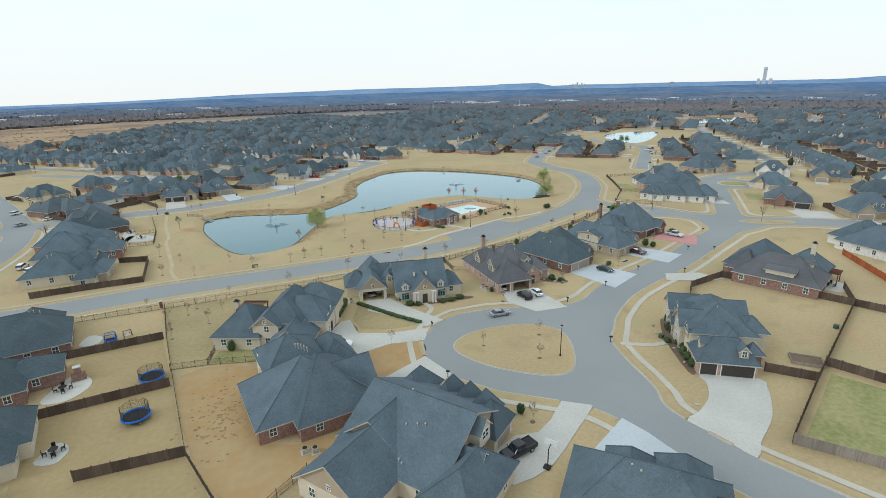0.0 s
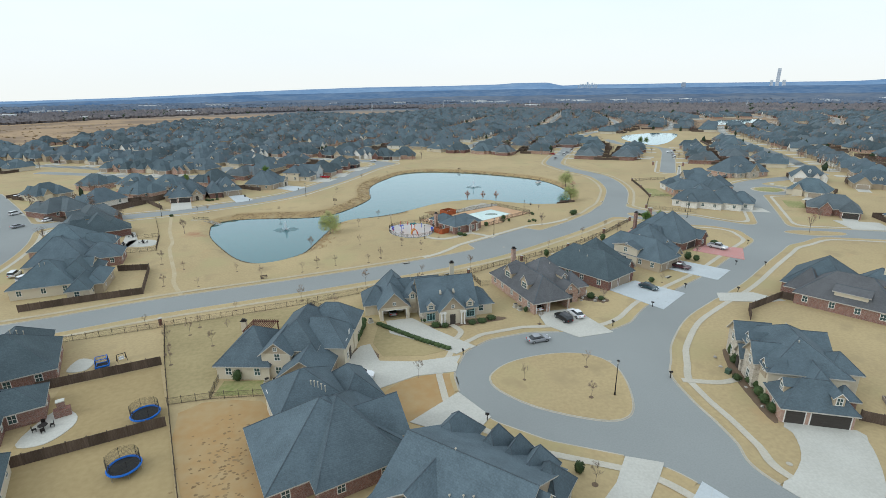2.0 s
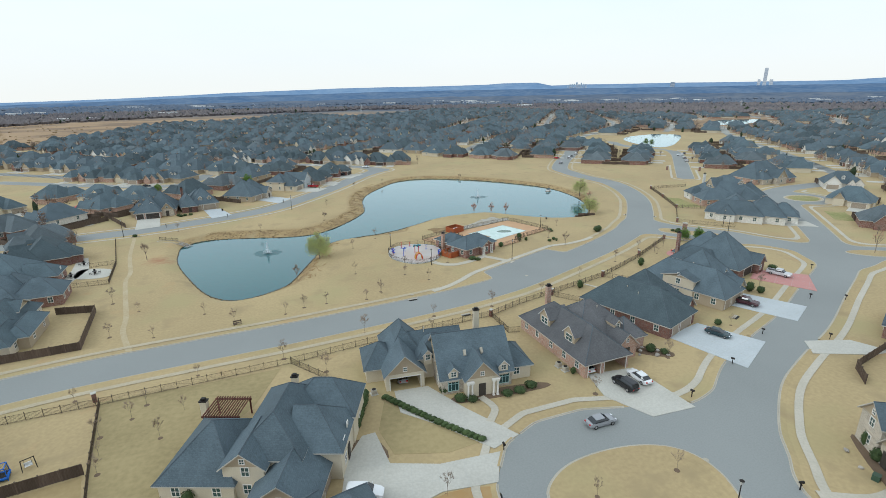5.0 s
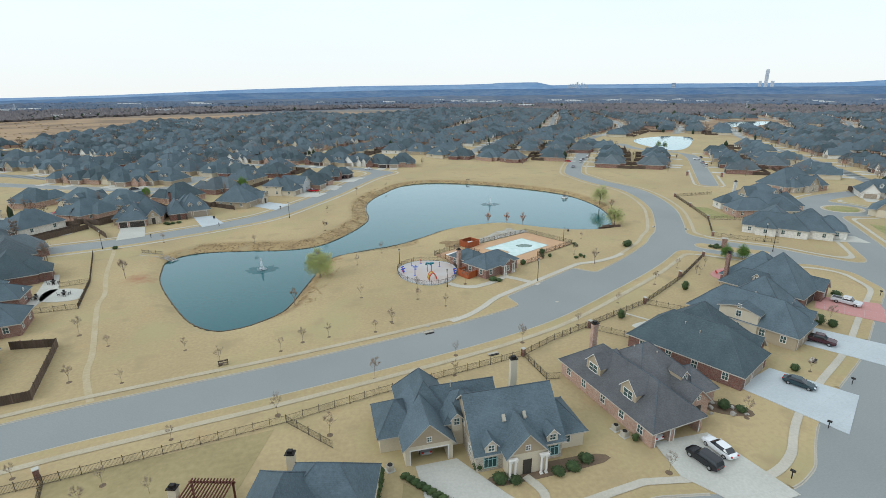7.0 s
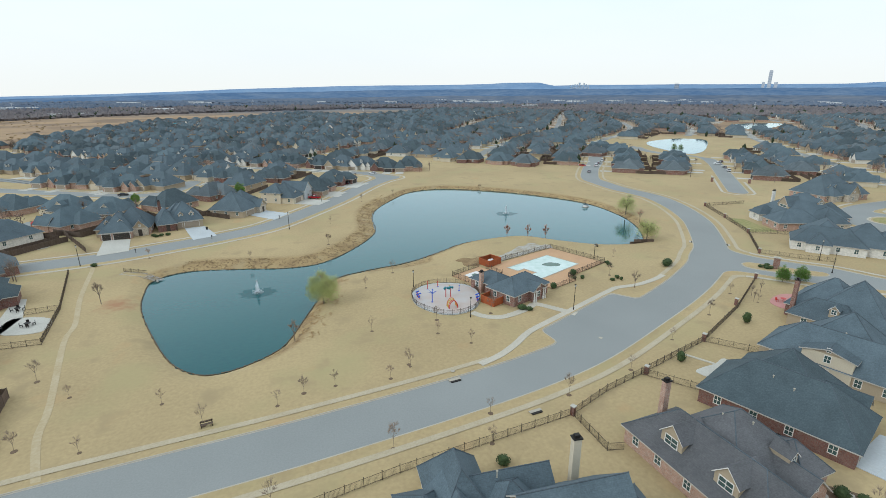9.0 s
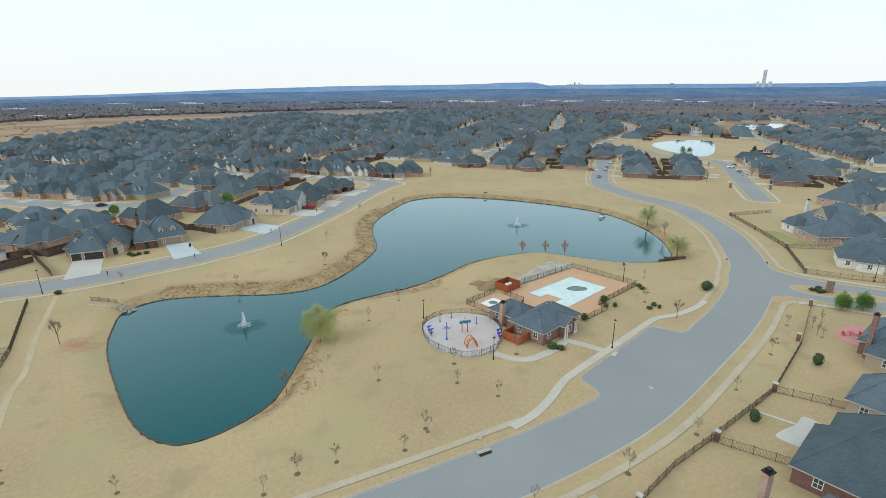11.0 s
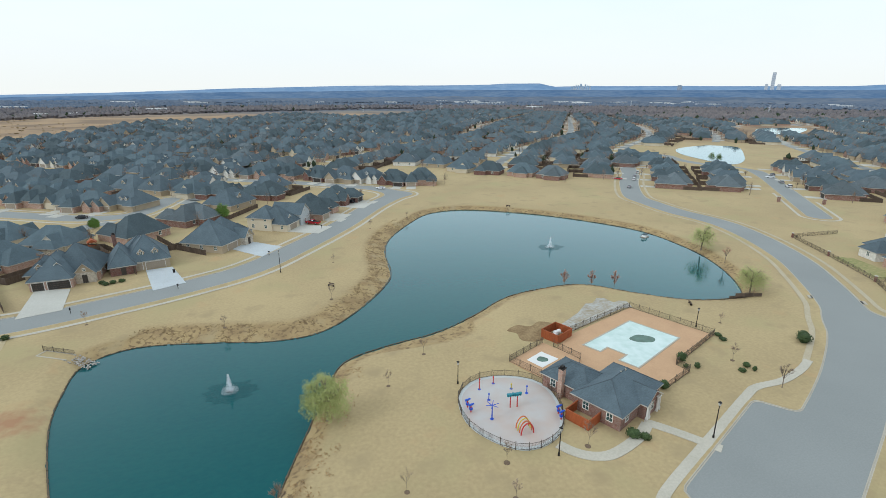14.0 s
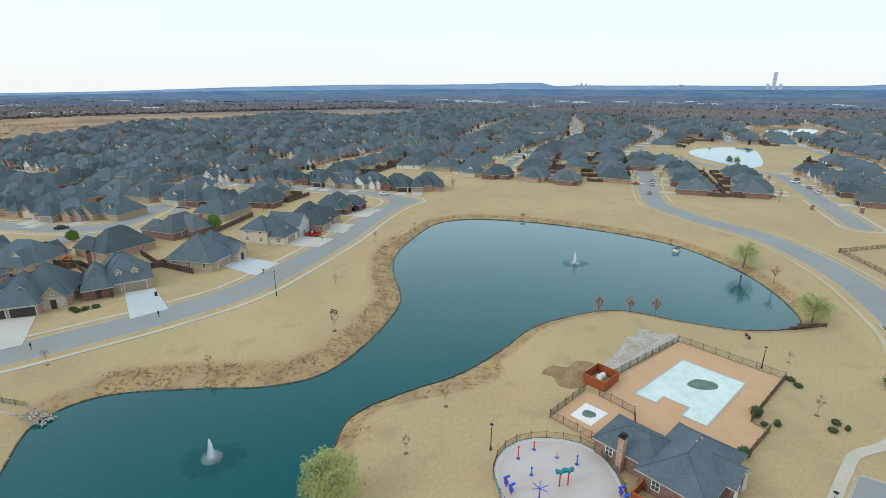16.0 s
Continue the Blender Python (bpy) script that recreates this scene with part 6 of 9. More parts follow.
def cannon(ob):
    part("post", Geo().tube((0, 0, 0), (0, 0, 1.2), 0.12, 0.1, 8), RED_PAINT, ob)
    part("barrel", Geo().tube((-0.4, 0, 1.3), (0.5, 0, 1.55), 0.2, 0.14, 10), BLUE_PAINT, ob, "blue water cannon")
    part("seat", Geo().tube((0, 0, 0.5), (0, 0, 0.8), 0.3, 0.3, 10), BLUE_PAINT, ob)


for lab, x, y, b in (("slim red spray post on the splash pad", 32.6, 187.6, simple_post(RED_PAINT, 1.9)), ("slim red spray post on the splash pad", 35.6, 188.6, simple_post(RED_PAINT, 1.2)), ("slim blue spray post on the splash pad", 33, 184.2, simple_post(BLUE_PAINT, 1.1)), ("slim blue spray post on the splash pad", 40, 184.2, simple_post(BLUE_PAINT, 1.3)),
                     ("slim yellow spray post on the splash pad", 38, 186.2, simple_post(YELLOW_PAINT, 0.8)), ("blue post with six spray arms", 31.6, 179.4, wheel_post), ("red post with teal tipping buckets", 35.6, 181.3, bucket_post),
                     ("red post with teal tipping buckets", 36.8, 181.2, bucket_post), ("red and orange spray tunnel hoops", 35.4, 175.4, tunnel), ("red and blue water cannon", 28.9, 183.4, cannon), ("red and blue water cannon", 29, 182, cannon), ("red and blue water cannon", 42.4, 177.6, cannon), ("red and blue water cannon", 42.1, 176.2, cannon)):
    spray_post(lab, x, y, b)


# ---- fences ----
bay_cache = {}


def fence(label, pts, kind="iron", h=1.4, m=None, bay=2.4):
    """A run of fence with a post and a panel for each bay."""
    m = m or (FENCE_IRON if kind == "iron" else WOOD_FENCE)
    ob = thing("fence", label, "fence")
    r = 0.04 if kind == "iron" else 0.07
    for (ax, ay), (bx, by) in zip(pts, pts[1:]):
        length = math.hypot(bx - ax, by - ay)
        k = max(1, round(length / bay))
        ang = math.degrees(math.atan2(by - ay, bx - ax))
        key = (kind, h, m.name)
        if key not in bay_cache:
            post = Geo().box(-r, -r, -0.1, r, r, h + 0.1).box(-r - 0.02, -r - 0.02, h + 0.1, r + 0.02, r + 0.02, h + 0.15)
            bay_cache[key] = (bay_mesh(kind, bay, h).mesh("panel", m), post.mesh("post", m))
        pm, po = bay_cache[key]
        for i in range(k):
            t = i / k
            o = new("panel", pm)
            o.parent, o.matrix_basis = ob, pose(ax + (bx - ax) * t, ay + (by - ay) * t, 0, 0, 0, ang) @ Matrix.Diagonal((length / k / bay, 1, 1, 1))
            o = new("post", po)
            o.parent, o.matrix_basis = ob, pose(ax + (bx - ax) * t, ay + (by - ay) * t, 0, 0, 0, ang)
    return ob


fence("black iron fence along the collector street", [(-75, 116), (-33, 120), (-2.2, 123.9), (12.7, 127), (41.2, 131.3), (50, 135.2), (59, 138), (79, 144.6), (99, 155.4), (118, 168)])
fence("black iron fence between two back yards", [(-2.2, 123.9), (4.2, 115.9)])
fence("black iron fence beside the brick house", [(41.2, 131.3), (41.6, 122.7), (44, 122.2)])
fence("black iron fence between back yards", [(59, 138), (66, 130)])
fence("black iron fence between back yards", [(79, 144.6), (86, 137)])
fence("black iron fence round the side yard", [(-24.8, 88.4), (-18.3, 88.2), (-17.7, 94)])
fence("black iron fence round the side yard", [(-18.3, 88.2), (-9.1, 86.6)])
fence("black iron fence along the back yards", [(-32.5, 120.2), (-28.5, 103), (-24, 86), (-17.4, 62), (-11, 49)])
fence("black iron fence beside the large house", [(-0.8, 53.6), (-8.5, 46.5)])
fence("black iron fence round the splash pad", PADPTS[::2] + PADPTS[:1], h=1.3)
fence("black iron fence round the pool deck", [(46, 186), (41.5, 194.7), (51.2, 199.6)], h=1.5)
fence("black iron fence round the pool deck", [(52.5, 197.5), (55, 191.5), (52.5, 188)], h=1.5)
fence("black iron fence round the pool deck", [(58.5, 202), (79.5, 209.4), (87.9, 192.2), (71.4, 184.5), (72.1, 181.8), (64.5, 178.6)], h=1.5)
fence("dark weathered board fence between yards", [(-47.5, 99.2), (-29, 102.8)], "wood", 1.8)
fence("dark weathered board fence between yards", [(-43, 78.4), (-23.6, 82.6)], "wood", 1.8)
fence("dark weathered board fence between yards", [(-30.9, 61.2), (-17.3, 62.1)], "wood", 1.8)
fence("dark board fence behind the brick house", [(91.4, 86.5), (95, 90.5), (108.2, 93.9), (121.6, 69.5), (130, 54)], "wood", 1.8)
fence("dark board fence along the back lawn", [(121.6, 69.5), (84.3, 49), (66, 38.5)], "wood", 1.8)
fence("dark board fence from garage to back lawn", [(78.5, 54.3), (84.3, 49)], "wood", 1.8)
fence("dark board fence between lawns", [(90.5, 52.5), (100, 34)], "wood", 1.8)
fence("pale grey board fence along the street", [(65.8, 38.2), (82, 21)], "wood", 1.8, WOOD_GREY)
fence("orange-stained board fence behind the cream house", [(156, 97.2), (146.1, 80.4), (138, 66)], "wood", 1.8, WOOD_ORANGE)
fence("dark board fence beside the brick house", [(130, 78), (121.6, 69.5)], "wood", 1.8)
fence("dark board fence behind the west houses", [(-68, 138.6), (-55, 141), (-42.7, 142.6), (-46.3, 162.6), (-54.8, 163.8)], "wood", 1.8)
fence("black iron fence behind the west houses", [(-59.2, 182.2), (-49.4, 182.4), (-52.8, 200.8), (-61, 229.3)], "iron", 1.4)
fence("black iron fence across the west yards", [(-59.4, 199.6), (-52.8, 200.8)], "iron", 1.4)
fence("black iron fence behind the white brick houses", [(194, 243), (173.6, 244), (165, 224.8), (155.2, 204.7), (139, 185.6), (146, 178), (153, 172.2)])
fence("black iron fence between the white brick houses", [(155.2, 204.7), (168, 198.4)])
for pts in ([(-58.9, 298.5), (-40.4, 268.4)], [(-68.8, 288.9), (-58, 297)], [(-39.6, 288), (-30, 293)], [(-28.7, 303), (-18, 307)], [(-12, 322), (-2, 325)], [(-30, 312), (-12, 348)]):
    fence("dark board fence between back yards", pts, "wood", 1.8)
fence("black iron rail at the drain outlet", [(-46.3, 225.4), (-39.6, 221.7)], "iron", 1.1)
fence("dark wooden railing at the water's edge", [(109.7, 207.4), (116.2, 205.6)], "wood", 0.9)

# yard fences and driveways of the tract houses
yard = thing("yard_fence", "dark board fence round a small back yard", "fence", group="tract yard fences")
for ax, ay, ang, length in ((-8.6, 5, 90, 9), (-8.6, 14, 0, 17.2), (8.6, 5, 90, 9)):
    part("panel", bay_mesh("wood", length, 1.8), WOOD_FENCE, yard).matrix_basis = pose(ax, ay, 0, 0, 0, ang)
for m in YARDS[YARD_FROM:YARD_FROM + 90]:
    copy_thing(yard, m)
for o in (*yard.children_recursive, yard):
    bpy.data.objects.remove(o)

fence("brown board fence between pond-street yards", [(-24.1, 281.3), (-35.1, 291.4), (-42.9, 304.8)], "wood", 1.8)
fence("brown board fence behind the pond-street houses", [(-35.1, 291.4), (-30.2, 296), (-22, 301)], "wood", 1.8)
fence("brown board fence beside the tall-hipped house", [(-48.6, 283), (-49.2, 287.7), (-56.8, 297.9), (-66.5, 301)], "wood", 1.8)

fence("brown board fence along an open back yard", [(-92, 298), (-78, 274), (-63, 248.6)], "wood", 1.8)
fence("brown board fence across an open back yard", [(-99, 252), (-86, 270.7), (-78, 274)], "wood", 1.8)


for x, y in ((-33.6, 121.5), (41.2, 131.3), (60, 137.9), (79.2, 144.8), (100, 156.9), (119, 168.8), (139, 185.6), (155.2, 204.7), (165, 224.8), (173.6, 244)):
    p = thing("fence_pillar", "square brown brick pillar in the iron fence", "pillar", pose(x, y, 0, 0, 0, 25), "fence pillars")
    part("shaft", Geo().box(-0.32, -0.32, -0.1, 0.32, 0.32, 1.6), BRICK_BROWN, p)
    part("cap", Geo().box(-0.4, -0.4, 1.6, 0.4, 0.4, 1.72), CONCRETE, p, "pale stone cap")


# ---- trees and shrubs ----
def limbs(g, p, d, length, r, depth, rng, tips, spread=0.55):
    q = p + d * length
    g.tube(p, q, r, r * 0.62, 5 if depth > 1 else 4, 0, False)
    if depth == 0:
        tips.append((q, d, length))
        return
    for i in range(3 if depth > 1 else 4):
        a = Vector((rng.uniform(-1, 1), rng.uniform(-1, 1), rng.uniform(-0.1, 0.8)))
        limbs(g, p + d * length * rng.uniform(0.6, 1.0), (d + a * spread).normalized(), length * rng.uniform(0.55, 0.75), r * 0.5, depth - 1, rng, tips, spread)


def bare_tree(name, label, h, seed, twig, thick=0.07, depth=2, twigs=5, spread=0.6, leaf=None, droop=0.0, ring=True, clear=0.42, fuzz=0):
    """A leafless tree: tapered trunk, limbs, and a haze of fine twigs."""
    rng = random.Random(seed)
    ob = thing(name, label, "tree", group="young park trees" if ring else "")
    t, tips = Geo(), []
    top = Vector((rng.uniform(-0.1, 0.1), rng.uniform(-0.1, 0.1), h * clear))
    t.tube((0, 0, -0.1), top, thick, thick * 0.7, 7, 0, False)
    for i in range(5):
        a = 2 * math.pi * i / 5 + rng.uniform(-0.3, 0.3)
        d = Vector((math.cos(a) * spread, math.sin(a) * spread, 1)).normalized()
        limbs(t, top * rng.uniform(0.75, 1.0), d, h * 0.24, thick * 0.5, depth, rng, tips, spread)
    limbs(t, top, Vector((0, 0, 1)), h * 0.3, thick * 0.6, depth, rng, tips, spread)
    part("trunk", t, BARK, ob)
    c = Geo()
    for q, d, length in tips:
        for _ in range(twigs):
            e = (d + Vector((rng.uniform(-1, 1), rng.uniform(-1, 1), rng.uniform(-0.6, 0.8) - droop)) * 0.8).normalized()
            w = e.orthogonal().normalized() * 0.012
            s = q - d * length * rng.uniform(0, 0.8)
            f = s + e * length * rng.uniform(0.5, 1.1)
            c.add([s - w, s + w, f], [(0, 1, 2)], 0)
        if leaf:
            c.leaves(q, length * 0.8, length * 0.8, length * (0.8 + droop), 40, 0.055 * h / 5, rng, 1, 0.0, droop)
    for _ in range(fuzz):  # fine side shoots all the way up the stem
        z, a = rng.uniform(0.22, 0.98), rng.uniform(0, 6.28)
        s = Vector((0, 0, h * z))
        e = Vector((math.cos(a), math.sin(a), rng.uniform(0.2, 0.9))) * h * (0.05 + 0.2 * (1 - z)) * rng.uniform(0.5, 1.1)
        w = Vector((-math.sin(a), math.cos(a), 0)) * 0.016
        c.add([s - w, s + w, s + e], [(0, 1, 2)], 0)
    if leaf:
        for k in range(7):
            a = k * 0.9
            c.leaves((h * 0.2 * math.cos(a), h * 0.2 * math.sin(a), h * (0.42 + 0.06 * (k % 3))), h * 0.24, h * 0.24, h * 0.34, 720, 0.115, rng, 1, 0.1, 0.6)
    part("crown", c, [twig, leaf or twig], ob)
    if ring:
        part("mulch_ring", Geo().disc((0, 0, -0.03), 0.55, 0.07, 14), MULCH, ob, "ring of brown mulch")
    return ob


young = [bare_tree("young_tree", "bare young tree in a mulch ring", 4.2 + 0.5 * i, 20 + i, TWIG, 0.032, 2, 8, 0.5) for i in range(3)]
SPOTS = [(-38.9, 146.9), (-29.9, 143.9), (-44, 166.8), (-36.6, 159.7), (-21.4, 153.2), (-14, 145.3), (0.9, 149.6), (6.2, 150.3), (-3.3, 147.2), (15.8, 149.7), (19.9, 153.4), (15.4, 168.7), (28.5, 163.7), (33.8, 157.8), (20, 152.6), (30, 169.9), (17.6, 193.3),
         (26.4, 202.2), (94, 196.6), (83.2, 182.8), (42.8, 169.6), (-18.4, 124.9), (-3.5, 126.2), (12.8, 131.8), (29, 135.4), (26.6, 128.8), (43.4, 136.2), (58.2, 139.8), (73.5, 147.1), (89.8, 154.4), (104.3, 162.8), (106.2, 156.5), (34.3, 78.9), (42.7, 71.0), (46.9, 79.6),
         (16.5, 84.7), (21.3, 66.7), (32.9, 54.0), (-29.6, 110.7), (-28.4, 106.4), (-27.3, 102.2), (-26.3, 114.3), (-25, 117.7), (-18.8, 114.4), (-20.9, 107.9), (-36.9, 122.6), (4, 119), (-42.3, 236.2), (-12.7, 225.9), (13.9, 263.1), (30.6, 298.5), (47.8, 311.7), (11.1, 235),
         (66, 104), (46.5, 98), (88, 111), (110, 124)]
for i, (x, y) in enumerate(SPOTS):
    k = 0.55 + 0.33 * random.Random(i).random()
    copy_thing(young[i % 3], pose(x, y, 0, 0, 0, 53 * i % 360) @ Matrix.Diagonal((k, k, k, 1)))
for ob in young:
    for o in (*ob.children_recursive, ob):
        bpy.data.objects.remove(o)


def stand(ob, x, y, z=0.0, rot=0):
    ob.matrix_basis = pose(x, y, z, 0, 0, rot)
    return ob


for (x, y), s in (((72.3, 227.6), 1), ((79.1, 225.2), 2), ((84.9, 223), 3)):
    stand(bare_tree("cypress", "rust-coloured bare cypress at the water's edge", 4.8, 40 + s, TWIG_RED, 0.08, 2, 26, 0.42, ring=False, clear=0.3, fuzz=500), x, y, -0.9).scale = (1.1, 1.1, 1.08)
stand(bare_tree("tree", "bare grey tree beside the path", 6.0, 47, TWIG, 0.09, 2, 12, 0.45, ring=False), -44.7, 201.7)
stand(bare_tree("tree", "bare bushy tree at the pond shore", 4.6, 48, TWIG, 0.08, 2, 12, 0.4, ring=False), -0.4, 170.6, -0.6)
stand(bare_tree("tree", "bare grey tree beside the car park", 5.0, 49, TWIG, 0.09, 2, 14, 0.45, ring=False), 84, 173)
stand(bare_tree("tree", "bare rusty tree by the north shore", 5.5, 50, TWIG_RED, 0.09, 2, 18, 0.6, ring=False), 128.7, 229.5, -0.2)
stand(bare_tree("tree", "bare tree on the street median", 7.0, 51, TWIG_RED, 0.1, 2, 12, 0.45, ring=False), 168, 135.8)
stand(bare_tree("willow_tree", "willow in fresh yellow-green leaf at the shore", 9.0, 60, TWIG, 0.2, 2, 7, 0.95, WILLOW, 0.3, ring=False), 6.6, 187, -0.5).scale = (1.12, 1.12, 0.95)
stand(bare_tree("willow_tree", "willow in fresh yellow-green leaf near the road", 8.6, 61, TWIG, 0.2, 2, 7, 0.9, WILLOW, 0.35, ring=False), 115.6, 208.6, -0.2).scale = (1.15, 1.15, 0.9)
stand(bare_tree("willow_tree", "willow in fresh yellow-green leaf near the road", 9.2, 62, TWIG, 0.2, 2, 7, 0.9, WILLOW, 0.35, ring=False), 131.4, 241.9, -0.2).scale = (1.15, 1.15, 0.95)


def shrub(label, x, y, sx, sy, h, seed, m=EVERGREEN, z=0.0):
    rng = random.Random(seed)
    ob = thing("shrub", label, "shrub", pose(x, y, z), "garden shrubs")
    part("stem", Geo().tube((0, 0, -0.1), (0, 0, h * 0.5), 0.06, 0.04), BARK, ob)
    part("foliage", Geo().lump((0, 0, h * 0.5), sx * 0.82, sy * 0.82, h * 0.48, rng, 0.14, n=9, rings=6).leaves((0, 0, h * 0.52), sx, sy, h * 0.5, int(90 + 120 * sx * sy), 0.12, rng, 0, 0.8), m, ob)


shrub("rounded dark evergreen bush on the lawn", 103.4, 184.3, 1.7, 1.4, 2.0, 1)
shrub("rounded dark evergreen bush on the lawn", 104.6, 185.6, 1.3, 1.3, 1.8, 2)
for i, (x, y, s, h) in enumerate([(88.6, 191.8, 0.8, 0.6), (88.0, 189.9, 0.8, 0.6), (73.4, 185.4, 1.0, 2.0), (72.6, 183.2, 0.5, 0.8), (74.6, 182.6, 0.6, 1.1), (63.8, 178.8, 0.9, 1.6), (50.6, 169.6, 1.2, 1.1), (52, 168.6, 0.9, 0.8),
                                (81.6, 179.1, 0.7, 0.7), (83.8, 180.2, 0.7, 0.9), (68.5, 61.8, 1.0, 1.6), (67.7, 59.6, 1.0, 1.6), (69.4, 63.8, 1.0, 1.6), (71, 67, 0.9, 1.3), (69.6, 68.4, 0.8, 1.2), (73.6, 73, 0.9, 2.0), (75.3, 75.6, 0.7, 2.6), (70.8, 65.6, 0.8, 1.4),
                                (26.5, 124.6, 1.0, 1.3), (37.2, 103.2, 1.1, 1.0), (34.8, 102.4, 1.1, 0.9), (32.4, 102.2, 1.0, 0.9), (24.5, 103.2, 1.1, 1.1), (26.3, 102.4, 0.9, 1.0), (22.5, 106, 0.8, 1.6), (6.2, 101.6, 1.0, 2.2), (6.6, 104, 1.0, 2.2), (7, 106.4, 1.0, 2.2), (-14.5, 92.8, 0.9, 2.2),
                                (46.2, 104.6, 0.5, 1.3), (64.5, 107, 1.0, 1.6), (66.5, 105.5, 0.9, 1.0), (85.5, 112, 0.8, 1.4), (107.6, 124.5, 1.2, 2.4), (109, 122.6, 1.0, 1.8), (126.5, 134.5, 1.3, 1.4), (27, 52.4, 0.8, 2.1), (30.5, 117.5, 0.9, 1.0), (69, 139.6, 0.9, 2.2), (-45, 92, 0.8, 2.2), (-56, 233, 0.9, 1.0)]):
    shrub("clipped dark evergreen shrub", x, y, s, s, h, 100 + i)


def hedge(label, pts, w, h):
    rng = random.Random(5)
    ob = thing("hedge", label, "hedge")
    for (ax, ay), (bx, by) in zip(pts, pts[1:]):
        length = math.hypot(bx - ax, by - ay)
        for i in range(int(length / 0.9) + 1):
            t = i * 0.9 / length
            c = (ax + (bx - ax) * t, ay + (by - ay) * t, h * 0.5)
            part("bush", Geo().lump(c, 0.7, w * 0.5, h * 0.52, rng, 0.15, n=8).leaves(c, 0.75, w * 0.55, h * 0.55, 60, 0.1, rng, 0, 0.8), EVERGREEN, ob)


hedge("low clipped dark hedge along the driveway", [(12.8, 107.4), (19.6, 98.3), (24.6, 92.6)], 0.9, 0.75)
hedge("tall clipped dark hedge beside the cream house", [(9.6, 108.2), (7.2, 101)], 1.5, 1.9)
for pts in ([(65.8, 58.6), (67, 58), (71.4, 66), (76, 75.4), (75.4, 77.6), (70, 69.5)], [(23.4, 104.2), (24.5, 102.4), (39.4, 102.2), (39.2, 104), (30, 104.6)], [(5.4, 98), (9.4, 98), (10.8, 93.6), (6.4, 93.4)], [(62, 107), (67, 104), (68, 106), (63, 110)]):
    solo("mulch_bed", Geo().slab(curve_through(pts, 3, True), -0.03, 0.06), MULCH, "brown mulch planting bed", "mulch bed", kind="structure")

TUFT = mat("dry_brown_grass", (0.29, 0.21, 0.105), 0.95, spot=(0.2, 0.14, 0.07), fine=2, coarse=0.3, amount=1.0, world_space=True)
TUFT_RUST = mat("rusty_dry_grass", (0.42, 0.265, 0.13), 0.95, spot=(0.34, 0.235, 0.12), fine=2, coarse=0.3, amount=1.0, world_space=True)
rng = random.Random(77)
tufts = [Geo(), Geo()]
tries = np.random.RandomState(5)
bx, by = tries.uniform(-48, 60, 60000), tries.uniform(160, 330, 60000)
bd = pond_field(bx, by)
west = (bd > 0.3) & (bd < 6.5) & (bx > -32) & (bx < 45) & (by > 212 + 0.25 * (bx + 40)) & ~((bx > 12) & (by < 226))
east = (bd > 0.2) & (bd < 6.5) & (bx > -5) & (bx < 16) & (by < 201) & (by > 166)
for mask, g, limit in ((west, tufts[0], 2400), (east, tufts[1], 1100)):
    at = np.nonzero(mask)[0]
    for q in at[:limit * 3]:
        x, y, d = float(bx[q]), float(by[q]), float(bd[q])
        if noise.noise(Vector((x * 0.35, y * 0.35, 2))) < 0.02:
            continue
        wide_bank = 9.0 if (-30 < x < 40 and y > 205) else 4.5
        k = min(1.0, d / wide_bank)
        z = -1.43 * (1 - k) ** 1.6 - 0.08 * (1 - k)
        for _ in range(3):
            a, s = rng.uniform(0, 6.28), rng.uniform(0.08, 0.22)
            u, w = Vector((math.cos(a), math.sin(a), 0)), Vector((-math.sin(a), math.cos(a), 0))
            p = Vector((x, y, z - 0.03)) + u * rng.uniform(0, 0.3)
            g.add([p - w * s * 0.7, p + w * s * 0.7, p + u * s * 0.5 + Vector((0, 0, s * 0.9))], [(0, 1, 2)])
tagged(new("dry_grass", tufts[0].mesh("dry_grass", TUFT)), "dry brown grass tufts on the pond bank", "grass", kind="stuff")
tagged(new("dry_grass", tufts[1].mesh("dry_grass", TUFT_RUST)), "rusty dry grass tufts along the shore", "grass", kind="stuff")

rng = random.Random(41)
for x, y, s in ((62.6, 107.6, 0.5), (64.6, 105.2, 0.6), (65.8, 106.6, 0.45), (63.8, 108.6, 0.4), (61.6, 106.4, 0.35), (66.6, 104.6, 0.4), (71.8, 75.6, 0.4), (70.2, 72.6, 0.35), (69.2, 66, 0.3), (67.2, 61, 0.35)):
    solo("boulder", Geo().lump((0, 0, s * 0.35), s, s * 0.75, s * 0.55, rng, 0.22, n=8, rings=5), ROCK, "pale weathered boulder in a planting bed", "boulder", pose(x, y, 0.03, 0, 0, rng.uniform(0, 360)), "garden boulders")

# ---- lamps, letter boxes, benches and street fittings ----
LAMP_GLASS = mat("frosted_lamp_glass", (0.5, 0.5, 0.48), 0.4)


def street_lamp(x, y, h=6.0):
    ob = thing("street_lamp", "tall black street lamp with a small lantern", "street lamp", pose(x, y, 0), "street lamps")
    part("base", Geo().tube((0, 0, -0.1), (0, 0, 0.5), 0.18, 0.14, 10), IRON, ob)
    part("pole", Geo().tube((0, 0, 0.5), (0, 0, h - 0.7), 0.09, 0.06, 8), IRON, ob)
    part("lantern", Geo().tube((0, 0, h - 0.7), (0, 0, h - 0.2), 0.14, 0.24, 8), LAMP_GLASS, ob, "frosted lantern glass")
    part("lantern_cap", Geo().tube((0, 0, h - 0.2), (0, 0, h), 0.3, 0.06, 8), IRON, ob)


